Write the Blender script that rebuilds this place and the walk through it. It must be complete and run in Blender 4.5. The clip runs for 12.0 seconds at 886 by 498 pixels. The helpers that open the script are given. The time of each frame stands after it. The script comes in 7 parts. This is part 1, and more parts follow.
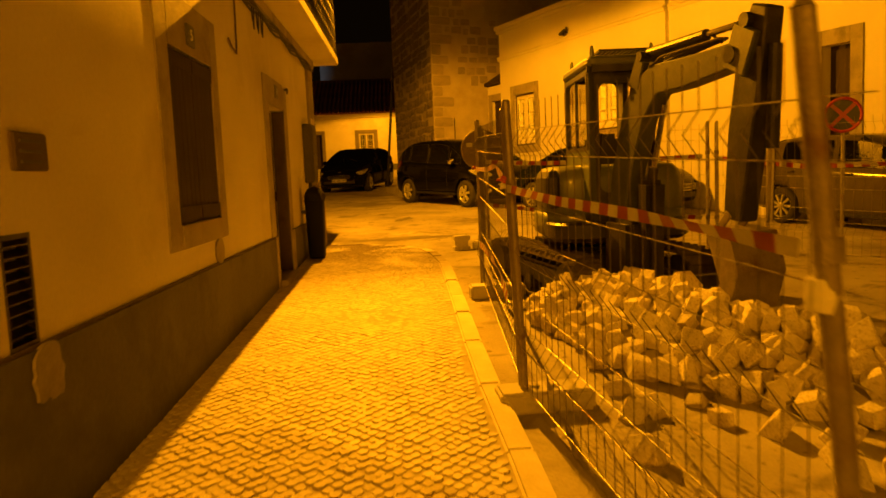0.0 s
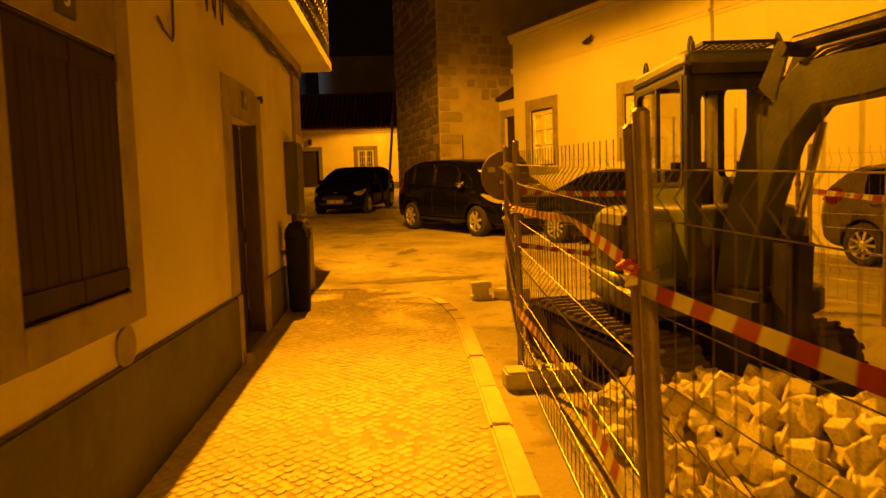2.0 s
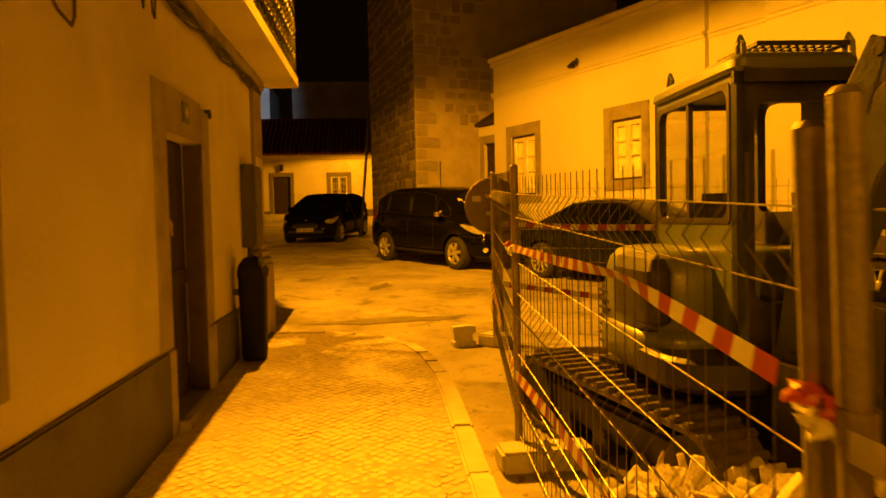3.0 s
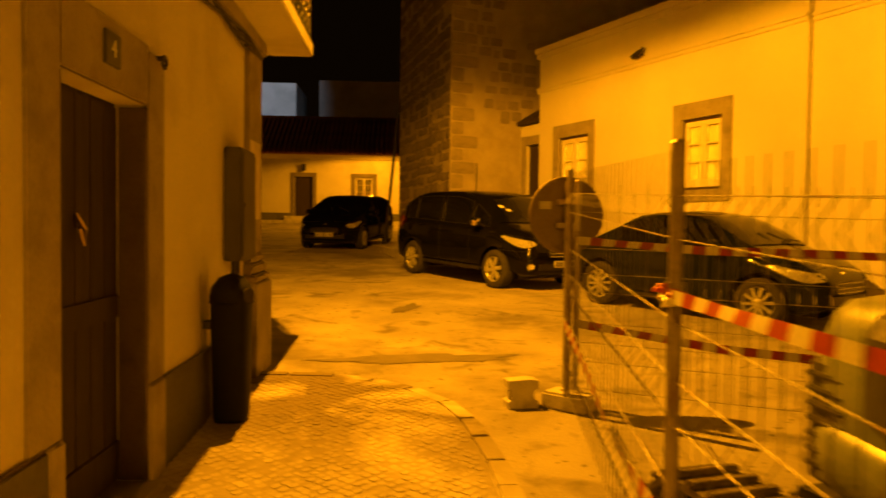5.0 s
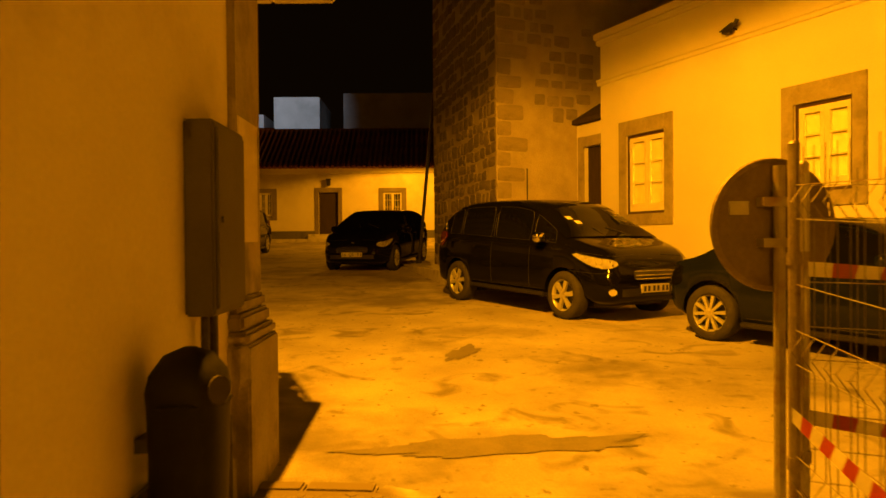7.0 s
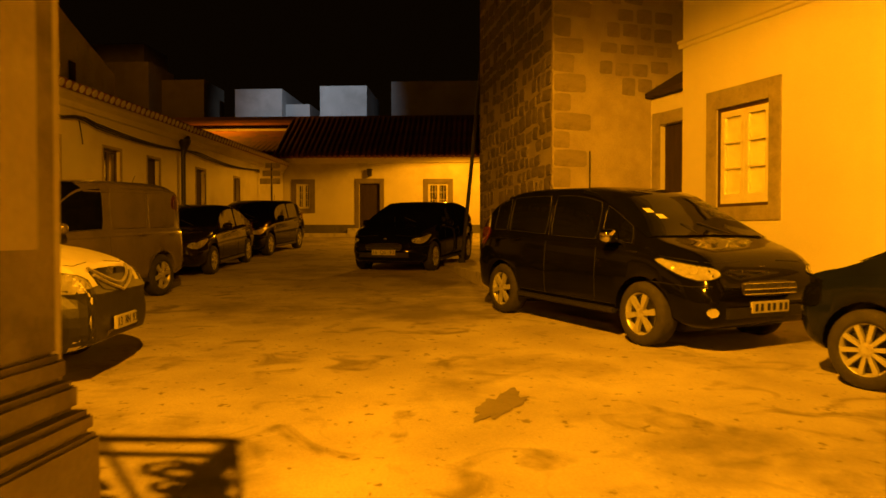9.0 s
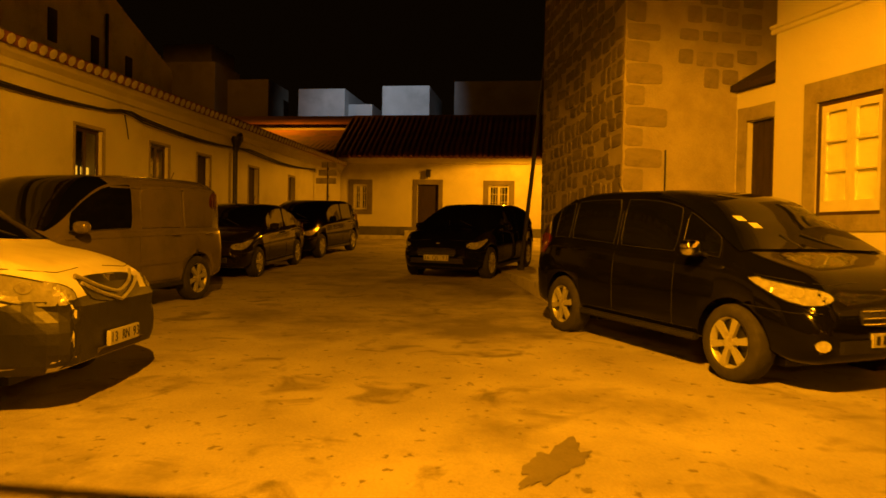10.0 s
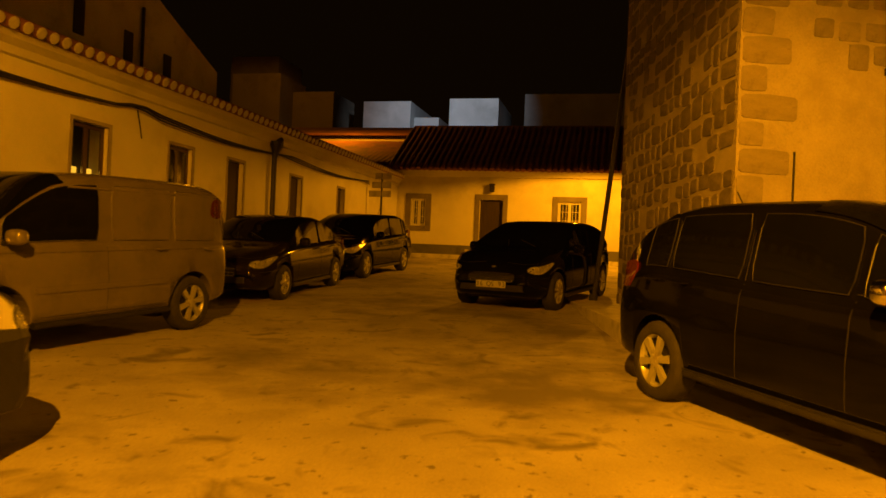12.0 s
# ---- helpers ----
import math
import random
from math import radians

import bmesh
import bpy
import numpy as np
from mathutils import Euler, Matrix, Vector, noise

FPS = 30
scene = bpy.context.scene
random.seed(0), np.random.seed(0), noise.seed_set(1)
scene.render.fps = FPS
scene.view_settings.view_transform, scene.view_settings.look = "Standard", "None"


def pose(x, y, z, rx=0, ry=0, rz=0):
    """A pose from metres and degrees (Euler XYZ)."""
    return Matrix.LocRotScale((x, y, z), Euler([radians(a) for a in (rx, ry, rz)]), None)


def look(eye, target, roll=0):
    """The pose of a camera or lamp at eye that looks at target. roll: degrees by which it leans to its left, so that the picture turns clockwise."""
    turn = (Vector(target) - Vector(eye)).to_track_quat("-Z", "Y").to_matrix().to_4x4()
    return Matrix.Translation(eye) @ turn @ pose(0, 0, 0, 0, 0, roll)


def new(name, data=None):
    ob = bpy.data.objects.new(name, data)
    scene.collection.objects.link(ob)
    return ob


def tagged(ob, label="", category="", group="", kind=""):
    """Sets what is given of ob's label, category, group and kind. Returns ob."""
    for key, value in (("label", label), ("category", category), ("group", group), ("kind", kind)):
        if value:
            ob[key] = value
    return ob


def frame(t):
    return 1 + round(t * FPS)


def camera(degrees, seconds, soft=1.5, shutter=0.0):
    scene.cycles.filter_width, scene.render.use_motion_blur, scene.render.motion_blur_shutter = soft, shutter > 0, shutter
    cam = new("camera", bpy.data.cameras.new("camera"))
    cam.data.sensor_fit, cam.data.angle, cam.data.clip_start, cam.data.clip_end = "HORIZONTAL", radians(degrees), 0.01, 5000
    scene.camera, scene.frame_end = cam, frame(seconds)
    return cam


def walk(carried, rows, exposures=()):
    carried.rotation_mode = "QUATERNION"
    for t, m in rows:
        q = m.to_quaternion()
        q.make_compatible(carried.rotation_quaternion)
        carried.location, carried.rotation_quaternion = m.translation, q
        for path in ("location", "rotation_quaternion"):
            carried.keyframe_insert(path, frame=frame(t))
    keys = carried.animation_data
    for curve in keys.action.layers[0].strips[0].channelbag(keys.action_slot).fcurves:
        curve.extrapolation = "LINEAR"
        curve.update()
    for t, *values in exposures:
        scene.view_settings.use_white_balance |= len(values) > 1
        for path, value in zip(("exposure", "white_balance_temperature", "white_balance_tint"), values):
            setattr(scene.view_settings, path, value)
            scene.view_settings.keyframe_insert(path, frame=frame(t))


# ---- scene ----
from mathutils.bvhtree import BVHTree

cam = camera(62.4, 12.0, shutter=0.5)
PATH = [
    (0, (0.63, -0.042, 1.647), (0.719, 1.946, 1.448), -2.5),
    (0.5, (0.539, 0.463, 1.752), (0.673, 2.448, 1.549), -2.2),
    (1, (0.573, 0.966, 1.759), (0.66, 2.955, 1.563), -2.4),
    (1.5, (0.539, 1.558, 1.789), (0.599, 3.549, 1.613), -2.3),
    (2, (0.547, 2.089, 1.844), (0.642, 4.081, 1.687), -1.9),
    (2.5, (0.576, 2.625, 1.843), (0.66, 4.618, 1.708), -1.9),
    (3, (0.558, 3.138, 1.886), (0.726, 5.129, 1.802), -1.3),
    (3.2, (0.573, 3.374, 1.892), (0.758, 5.364, 1.808), -1.1),
    (4.8, (0.556, 5.013, 1.928), (0.733, 7.005, 1.869), 0.8),
    (5, (0.493, 5.221, 1.918), (0.598, 7.217, 1.853), 0.7),
    (5.5, (0.36, 5.82, 1.921), (0.394, 7.819, 1.87), 0.3),
    (6, (0.334, 6.388, 1.933), (0.388, 8.387, 1.876), -0.1),
    (6.5, (0.209, 6.988, 1.917), (0.222, 8.988, 1.882), -0.6),
    (6.7, (0.193, 7.212, 1.938), (0.228, 9.212, 1.912), -0.5),
    (8.3, (0.392, 9.144, 1.967), (0.388, 11.144, 1.947), -0.2),
    (8.5, (0.417, 9.324, 1.988), (0.377, 11.324, 1.963), -0.3),
    (9, (0.399, 9.952, 1.989), (0.289, 11.949, 1.951), -0.0),
    (9.5, (0.453, 10.507, 2.008), (0.292, 12.501, 1.979), 0.4),
    (10, (0.45, 11.013, 2.036), (0.17, 12.993, 2.003), 1.1),
    (10.5, (0.422, 11.579, 2.065), (0.118, 13.556, 2.054), 1.9),
    (11, (0.448, 12.144, 2.021), (0.077, 14.109, 2.014), 2.7),
    (11.5, (0.375, 12.785, 2.012), (-0.096, 14.729, 2.014), 2.8),
    (12, (0.318, 13.381, 2.088), (-0.149, 15.326, 2.1), 2.5),
]
walk(cam, [(t, look(eye, target, roll)) for t, eye, target, roll in PATH], [(0.0, 0.34), (3.0, 0.38), (5.5, 0.42), (6.5, 0.52), (8.5, 0.42), (9.5, 0.40), (10.5, 0.46), (12.0, 0.66)])

# ---- light ----
SODIUM = (1.0, 0.322, 0.003)
world = bpy.data.worlds.new("night_sky")
scene.world = world
world.use_nodes = True
world.node_tree.nodes["Background"].inputs[0].default_value = (0.007, 0.003, 0.0006, 1)
world.node_tree.nodes["Background"].inputs[1].default_value = 0.28


def lamp(name, place, power, colour=SODIUM, radius=0.06, aim=None, cone=176, blend=0.12):
    """A street lamp head: light below its rim only."""
    data = bpy.data.lights.new(name, "SPOT")
    data.energy, data.color, data.shadow_soft_size = power, colour, radius
    data.spot_size, data.spot_blend = radians(cone), blend
    ob = new(name, data)
    ob.matrix_basis = look(place, aim or (place[0], place[1] + 0.001, place[2] - 1))
    return ob


lamp("street_light_corner", (-0.27, 12.06, 5.8), 2900, radius=0.015)
# extra spots added at the corner lamp head to brighten lane and facade
lamp("corner_extra_spot", (-0.27, 12.06, 5.8), 5600, aim=(1.1, 2.0, 0.2), cone=62, blend=1.0, radius=0.015)
lamp("corner_extra_spot", (-0.27, 12.06, 5.8), 2150, aim=(3.4, 19.6, 1.4), cone=64, blend=1.0, radius=0.015)
lamp("street_light_lane", (-0.6, -6.5, 6.4), 1800)
lamp("street_light_far", (-0.4, 35.6, 5.4), 900, cone=168)
lamp("street_light_behind", (-11.5, 42.6, 8.2), 260, (1.0, 0.30, 0.004))
# unseen lamp added to brighten the dim houses at the back
lamp("back_houses_fill", (-19.0, 50.0, 16.5), 260)
lamp("roof_floodlight", (-10.6, 51.5, 12.6), 900, (0.75, 0.85, 1.0), 0.1, (-11.2, 60, 11.2), 78, 0.7)


# ---- materials ----
def nodes_of(name):
    m = bpy.data.materials.new(name)
    m.use_nodes = True
    return m, m.node_tree.nodes, m.node_tree.links, m.node_tree.nodes["Principled BSDF"]


def surface(name, a, b, rough=0.8, scale=6.0, fine=60.0, bump=0.15, metal=0.0, stain=None, stain_scale=0.7, coat=0.0, per_piece=0.0, stretch=None, depth=0.02, specks=None):
    """Two tones mixed by coarse and fine noise, stains on top, fine relief."""
    m, n, l, p = nodes_of(name)
    co = n.new("ShaderNodeTexCoord")
    src = co.outputs["Object"]
    if stretch:
        mp = n.new("ShaderNodeMapping")
        mp.inputs["Scale"].default_value = stretch
        l.new(src, mp.inputs[0])
        src = mp.outputs[0]
    n1, n2 = n.new("ShaderNodeTexNoise"), n.new("ShaderNodeTexNoise")
    n1.inputs["Scale"].default_value, n1.inputs["Detail"].default_value = scale, 5
    n2.inputs["Scale"].default_value, n2.inputs["Detail"].default_value = fine, 3
    l.new(src, n1.inputs[0]); l.new(src, n2.inputs[0])
    add = n.new("ShaderNodeMath"); add.operation = "MULTIPLY_ADD"
    l.new(n2.outputs[0], add.inputs[0]); add.inputs[1].default_value = 0.45
    l.new(n1.outputs[0], add.inputs[2])
    ramp = n.new("ShaderNodeValToRGB")
    ramp.color_ramp.elements[0].position, ramp.color_ramp.elements[1].position = 0.5, 0.95
    ramp.color_ramp.elements[0].color, ramp.color_ramp.elements[1].color = (*a, 1), (*b, 1)
    l.new(add.outputs[0], ramp.inputs[0])
    out = ramp.outputs[0]
    if stain:
        n3 = n.new("ShaderNodeTexNoise")
        n3.inputs["Scale"].default_value, n3.inputs["Detail"].default_value, n3.inputs["Roughness"].default_value = stain_scale, 6, 0.65
        l.new(src, n3.inputs[0])
        r3 = n.new("ShaderNodeValToRGB")
        r3.color_ramp.elements[0].position, r3.color_ramp.elements[1].position = 0.5, 0.68
        l.new(n3.outputs[0], r3.inputs[0])
        mx = n.new("ShaderNodeMix"); mx.data_type = "RGBA"
        l.new(r3.outputs[0], mx.inputs[0]); l.new(out, mx.inputs[6]); mx.inputs[7].default_value = (*stain, 1)
        out = mx.outputs[2]
    if specks:
        n4, n5 = n.new("ShaderNodeTexNoise"), n.new("ShaderNodeTexNoise")
        n4.inputs["Scale"].default_value, n4.inputs["Detail"].default_value = 11.0, 4
        n5.inputs["Scale"].default_value, n5.inputs["Detail"].default_value, n5.inputs["Distortion"].default_value = 1.9, 5, 1.2
        l.new(src, n4.inputs[0]); l.new(src, n5.inputs[0])
        for nn, lo_, hi_ in ((n4, 0.64, 0.70), (n5, 0.56, 0.72)):
            r4 = n.new("ShaderNodeValToRGB")
            r4.color_ramp.elements[0].position, r4.color_ramp.elements[1].position = lo_, hi_
            l.new(nn.outputs[0], r4.inputs[0])
            mx = n.new("ShaderNodeMix"); mx.data_type = "RGBA"
            l.new(r4.outputs[0], mx.inputs[0]); l.new(out, mx.inputs[6]); mx.inputs[7].default_value = (*specks, 1)
            out = mx.outputs[2]
    if per_piece:
        oi = n.new("ShaderNodeObjectInfo")
        ge = n.new("ShaderNodeNewGeometry")
        sm = n.new("ShaderNodeMath"); sm.operation = "ADD"
        l.new(oi.outputs["Random"], sm.inputs[0]); l.new(ge.outputs["Random Per Island"], sm.inputs[1])
        mr = n.new("ShaderNodeMapRange")
        mr.inputs[1].default_value, mr.inputs[2].default_value = 0, 2
        mr.inputs[3].default_value, mr.inputs[4].default_value = 1 - per_piece, 1 + per_piece
        l.new(sm.outputs[0], mr.inputs[0])
        hv = n.new("ShaderNodeHueSaturation")
        l.new(mr.outputs[0], hv.inputs["Value"]); l.new(out, hv.inputs["Color"])
        out = hv.outputs[0]
    l.new(out, p.inputs["Base Color"])
    p.inputs["Roughness"].default_value, p.inputs["Metallic"].default_value = rough, metal
    p.inputs["Coat Weight"].default_value, p.inputs["Coat Roughness"].default_value = coat, 0.04
    if bump:
        bp = n.new("ShaderNodeBump")
        bp.inputs["Strength"].default_value, bp.inputs["Distance"].default_value = bump, depth
        l.new(add.outputs[0], bp.inputs["Height"]); l.new(bp.outputs[0], p.inputs["Normal"])
    return m


def glass(name, tint=(0.5, 0.55, 0.5), rough=0.02):
    m, n, l, p = nodes_of(name)
    p.inputs["Base Color"].default_value = (*tint, 1)
    p.inputs["Roughness"].default_value, p.inputs["IOR"].default_value = rough, 1.45
    p.inputs["Transmission Weight"].default_value = 1.0
    return m


def glow(name, colour, strength):
    m, n, l, p = nodes_of(name)
    p.inputs["Base Color"].default_value = (0.02, 0.02, 0.02, 1)
    p.inputs["Emission Color"].default_value, p.inputs["Emission Strength"].default_value = (*colour, 1), strength
    return m


PLASTER = surface("lime_plaster", (0.58, 0.555, 0.50), (0.70, 0.675, 0.61), 0.9, 0.8, 40, 0.3, stain=(0.50, 0.47, 0.41), stain_scale=0.6)
PLASTER_OLD = surface("weathered_plaster", (0.50, 0.46, 0.40), (0.66, 0.62, 0.56), 0.9, 1.2, 30, 0.35, stain=(0.36, 0.33, 0.28), stain_scale=1.1)
PLASTER_BRIGHT = surface("white_limewash", (0.60, 0.58, 0.54), (0.71, 0.69, 0.65), 0.85, 0.6, 50, 0.15)
PLINTH = surface("grey_plinth_paint", (0.085, 0.085, 0.08), (0.135, 0.133, 0.125), 0.85, 1.5, 30, 0.3, stain=(0.07, 0.07, 0.065), stain_scale=2)
SURROUND = surface("limestone_surround", (0.26, 0.235, 0.19), (0.36, 0.33, 0.27), 0.85, 3, 50, 0.3, stain=(0.20, 0.18, 0.15), stain_scale=2.5)
TRIM_PALE = surface("pale_stone_trim", (0.24, 0.22, 0.185), (0.36, 0.33, 0.28), 0.9, 3, 50, 0.4, stain=(0.15, 0.135, 0.11), stain_scale=2.2)
DOOR_WOOD = surface("dark_door_wood", (0.022, 0.015, 0.011), (0.042, 0.028, 0.02), 0.85, 3, 40, 0.25, stretch=(8, 8, 0.8))
SHUTTER_WOOD = surface("brown_shutter_wood", (0.018, 0.010, 0.006), (0.034, 0.019, 0.012), 0.85, 3, 40, 0.25, stretch=(8, 8, 0.8))
WHITE_PAINT = surface("white_window_paint", (0.66, 0.64, 0.58), (0.76, 0.74, 0.68), 0.5, 5, 60, 0.08)
DARK_PAINT = surface("dark_frame_paint", (0.035, 0.02, 0.015), (0.06, 0.035, 0.025), 0.5, 5, 60, 0.1)
CURTAIN = surface("pale_curtain", (0.55, 0.52, 0.46), (0.68, 0.65, 0.58), 0.9, 6, 60, 0.2)
TILE = surface("clay_roof_tile", (0.16, 0.06, 0.035), (0.26, 0.11, 0.06), 0.85, 3, 40, 0.3, stain=(0.07, 0.045, 0.035), stain_scale=1.5, per_piece=0.25)
ROAD = surface("worn_asphalt", (0.27, 0.25, 0.22), (0.40, 0.375, 0.33), 0.9, 1.3, 55, 0.5, stain=(0.155, 0.14, 0.12), stain_scale=0.5, depth=0.03, specks=(0.15, 0.135, 0.11))
COBBLE = surface("limestone_cobble", (0.40, 0.375, 0.325), (0.53, 0.50, 0.445), 0.65, 9, 70, 0.3, stain=(0.40, 0.365, 0.30), stain_scale=0.8, per_piece=0.12)
JOINT = surface("sand_joint", (0.34, 0.315, 0.265), (0.46, 0.425, 0.36), 0.95, 10, 90, 0.4)
KERB = surface("kerb_limestone", (0.48, 0.45, 0.39), (0.60, 0.57, 0.50), 0.8, 5, 60, 0.3, per_piece=0.1)


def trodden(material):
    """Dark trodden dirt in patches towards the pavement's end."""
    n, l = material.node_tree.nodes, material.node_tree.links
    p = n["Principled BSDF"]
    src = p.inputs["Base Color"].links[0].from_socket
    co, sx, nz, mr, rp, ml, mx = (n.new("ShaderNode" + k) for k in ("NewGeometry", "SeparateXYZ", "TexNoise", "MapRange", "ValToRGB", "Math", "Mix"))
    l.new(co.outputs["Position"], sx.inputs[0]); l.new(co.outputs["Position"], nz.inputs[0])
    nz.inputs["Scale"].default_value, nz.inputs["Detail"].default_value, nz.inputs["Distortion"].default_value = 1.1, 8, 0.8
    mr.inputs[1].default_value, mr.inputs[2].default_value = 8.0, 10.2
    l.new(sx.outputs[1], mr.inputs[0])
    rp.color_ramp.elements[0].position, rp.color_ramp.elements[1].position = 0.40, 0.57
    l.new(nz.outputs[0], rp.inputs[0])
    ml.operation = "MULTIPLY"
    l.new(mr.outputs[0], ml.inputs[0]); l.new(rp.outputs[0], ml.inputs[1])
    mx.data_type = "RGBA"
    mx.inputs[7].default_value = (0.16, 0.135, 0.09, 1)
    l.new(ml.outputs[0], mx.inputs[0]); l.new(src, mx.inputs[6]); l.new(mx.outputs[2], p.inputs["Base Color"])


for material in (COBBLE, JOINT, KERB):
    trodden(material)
TOWER_STONE = surface("tower_stone", (0.13, 0.115, 0.088), (0.27, 0.24, 0.185), 0.9, 5, 45, 0.5, stain=(0.12, 0.105, 0.08), stain_scale=2.5, per_piece=0.3)
QUOIN = surface("pale_quoin_stone", (0.24, 0.215, 0.165), (0.34, 0.30, 0.235), 0.9, 4, 45, 0.5, stain=(0.20, 0.175, 0.135), stain_scale=2.0, per_piece=0.22)
MORTAR = surface("lime_mortar", (0.34, 0.305, 0.245), (0.46, 0.415, 0.34), 0.95, 2.5, 40, 0.6, stain=(0.34, 0.30, 0.23), stain_scale=1.5, depth=0.04)
CONCRETE = surface("concrete", (0.44, 0.425, 0.385), (0.56, 0.54, 0.49), 0.9, 4, 60, 0.35, stain=(0.26, 0.25, 0.22), stain_scale=3)
RENDER_GREY = surface("grey_render", (0.40, 0.40, 0.39), (0.55, 0.55, 0.54), 0.9, 0.6, 20, 0.1, stain=(0.33, 0.33, 0.32), stain_scale=0.4)
WALL_DIM = surface("ochre_render", (0.30, 0.26, 0.20), (0.40, 0.35, 0.27), 0.9, 0.6, 20, 0.2, stain=(0.24, 0.21, 0.17), stain_scale=0.5)
BLACK_METAL = surface("black_iron", (0.02, 0.02, 0.02), (0.04, 0.038, 0.035), 0.5, 20, 90, 0.15, metal=0.3)
PANE = glass("window_glass", (0.75, 0.78, 0.72))
# near-black colour that stands in for the shade of unlit rooms and openings
DARK_ROOM = surface("painted_room_dark", (0.03, 0.026, 0.02), (0.05, 0.043, 0.035), 0.95, 2, 20, 0.0)


# ---- building blocks ----
def mesh_of(name, bm, material, smooth=False):
    me = bpy.data.meshes.new(name)
    bmesh.ops.recalc_face_normals(bm, faces=bm.faces)
    if smooth:
        for f in bm.faces:
            f.smooth = True
    bm.to_mesh(me)
    bm.free()
    if material:
        me.materials.append(material)
    return me


def thing(name, m=None, label="", category="", group="", kind=""):
    ob = new(name)
    if m is not None:
        ob.matrix_basis = m
    return tagged(ob, label, category, group, kind)


def part(name, bm, material, parent, label="", smooth=False):
    ob = new(name, mesh_of(name, bm, material, smooth))
    ob.parent = parent
    return tagged(ob, label)


def solid(name, bm, material, label="", category="", group="", kind="structure", smooth=False):
    return tagged(new(name, mesh_of(name, bm, material, smooth)), label, category, group, kind)


def box(bm, lo, hi, bevel=0.0):
    r = bmesh.ops.create_cube(bm, size=1.0)
    c = [(a + b) / 2 for a, b in zip(lo, hi)]
    s = [b - a for a, b in zip(lo, hi)]
    for v in r["verts"]:
        v.co = Vector([c[i] + v.co[i] * s[i] for i in range(3)])
    if bevel:
        es = list({e for v in r["verts"] for e in v.link_edges})
        bmesh.ops.bevel(bm, geom=es, offset=bevel, segments=2, affect="EDGES", clamp_overlap=True)
    return bm


def boxes(*items, bevel=0.0):
    bm = bmesh.new()
    for lo, hi in items:
        box(bm, lo, hi, bevel)
    return bm


def prism(bm, outline, a, b, axis="x"):
    """An outline in the two other axes, drawn out from a to b along an axis."""
    def put(p, q, w):
        return {"x": (w, p, q), "y": (p, w, q), "z": (p, q, w)}[axis]
    v0 = [bm.verts.new(put(p, q, a)) for p, q in outline]
    v1 = [bm.verts.new(put(p, q, b)) for p, q in outline]
    bm.faces.new(v0)
    bm.faces.new(v1[::-1])
    for i in range(len(outline)):
        j = (i + 1) % len(outline)
        bm.faces.new((v0[i], v1[i], v1[j], v0[j]))
    return bm


def tube(bm, pts, r, n=8, cap=True):
    pts = [Vector(p) for p in pts]
    rings = []
    for i, p in enumerate(pts):
        d = (pts[min(i + 1, len(pts) - 1)] - pts[max(i - 1, 0)]).normalized()
        u = d.cross(Vector((0, 0, 1)) if abs(d.z) < 0.9 else Vector((1, 0, 0))).normalized()
        w = d.cross(u)
        rr = r[i] if isinstance(r, (list, tuple)) else r
        rings.append([bm.verts.new(p + rr * (math.cos(2 * math.pi * k / n) * u + math.sin(2 * math.pi * k / n) * w)) for k in range(n)])
    for a, b in zip(rings, rings[1:]):
        for k in range(n):
            bm.faces.new((a[k], a[(k + 1) % n], b[(k + 1) % n], b[k]))
    if cap:
        bm.faces.new(rings[0][::-1])
        bm.faces.new(rings[-1])
    return bm


def pipe(pts, r, n=8):
    return tube(bmesh.new(), pts, r, n)


def wall(name, m, length, z0, z1, thick, openings, material, label):
    """A wall along its own x, its face at y = 0 and its body behind it (y > 0), with openings (s0, s1, z0, z1) through it."""
    ss = sorted({0, length, *[v for o in openings for v in o[:2]]})
    zs = sorted({z0, z1, *[v for o in openings for v in o[2:]]})
    full = {(i, k) for i in range(len(ss) - 1) for k in range(len(zs) - 1)
            if not any(o[0] <= (ss[i] + ss[i + 1]) / 2 <= o[1] and o[2] <= (zs[k] + zs[k + 1]) / 2 <= o[3] for o in openings)}
    bm = bmesh.new()
    def quad(*c):
        bm.faces.new([bm.verts.new(p) for p in c])
    for i, k in full:
        a, b, c, d = ss[i], ss[i + 1], zs[k], zs[k + 1]
        quad((a, 0, c), (b, 0, c), (b, 0, d), (a, 0, d))
        quad((a, thick, c), (a, thick, d), (b, thick, d), (b, thick, c))
        if (i - 1, k) not in full: quad((a, 0, c), (a, 0, d), (a, thick, d), (a, thick, c))
        if (i + 1, k) not in full: quad((b, 0, c), (b, thick, c), (b, thick, d), (b, 0, d))
        if (i, k - 1) not in full: quad((a, 0, c), (a, thick, c), (b, thick, c), (b, 0, c))
        if (i, k + 1) not in full: quad((a, 0, d), (b, 0, d), (b, thick, d), (a, thick, d))
    bmesh.ops.remove_doubles(bm, verts=bm.verts, dist=1e-4)
    ob = solid(name, bm, material, label, "wall")
    ob.matrix_basis = m
    return ob


GY, GZ = (-30, 0, 9, 15, 25, 39, 60, 400), (-1.1, 0.09, 0.45, 0.775, 1.175, 2.0, 2.9, 6.0)


def ground(y):
    return float(np.interp(y, GY, GZ))


def paving(y):
    return 0.175 + 0.04 * y


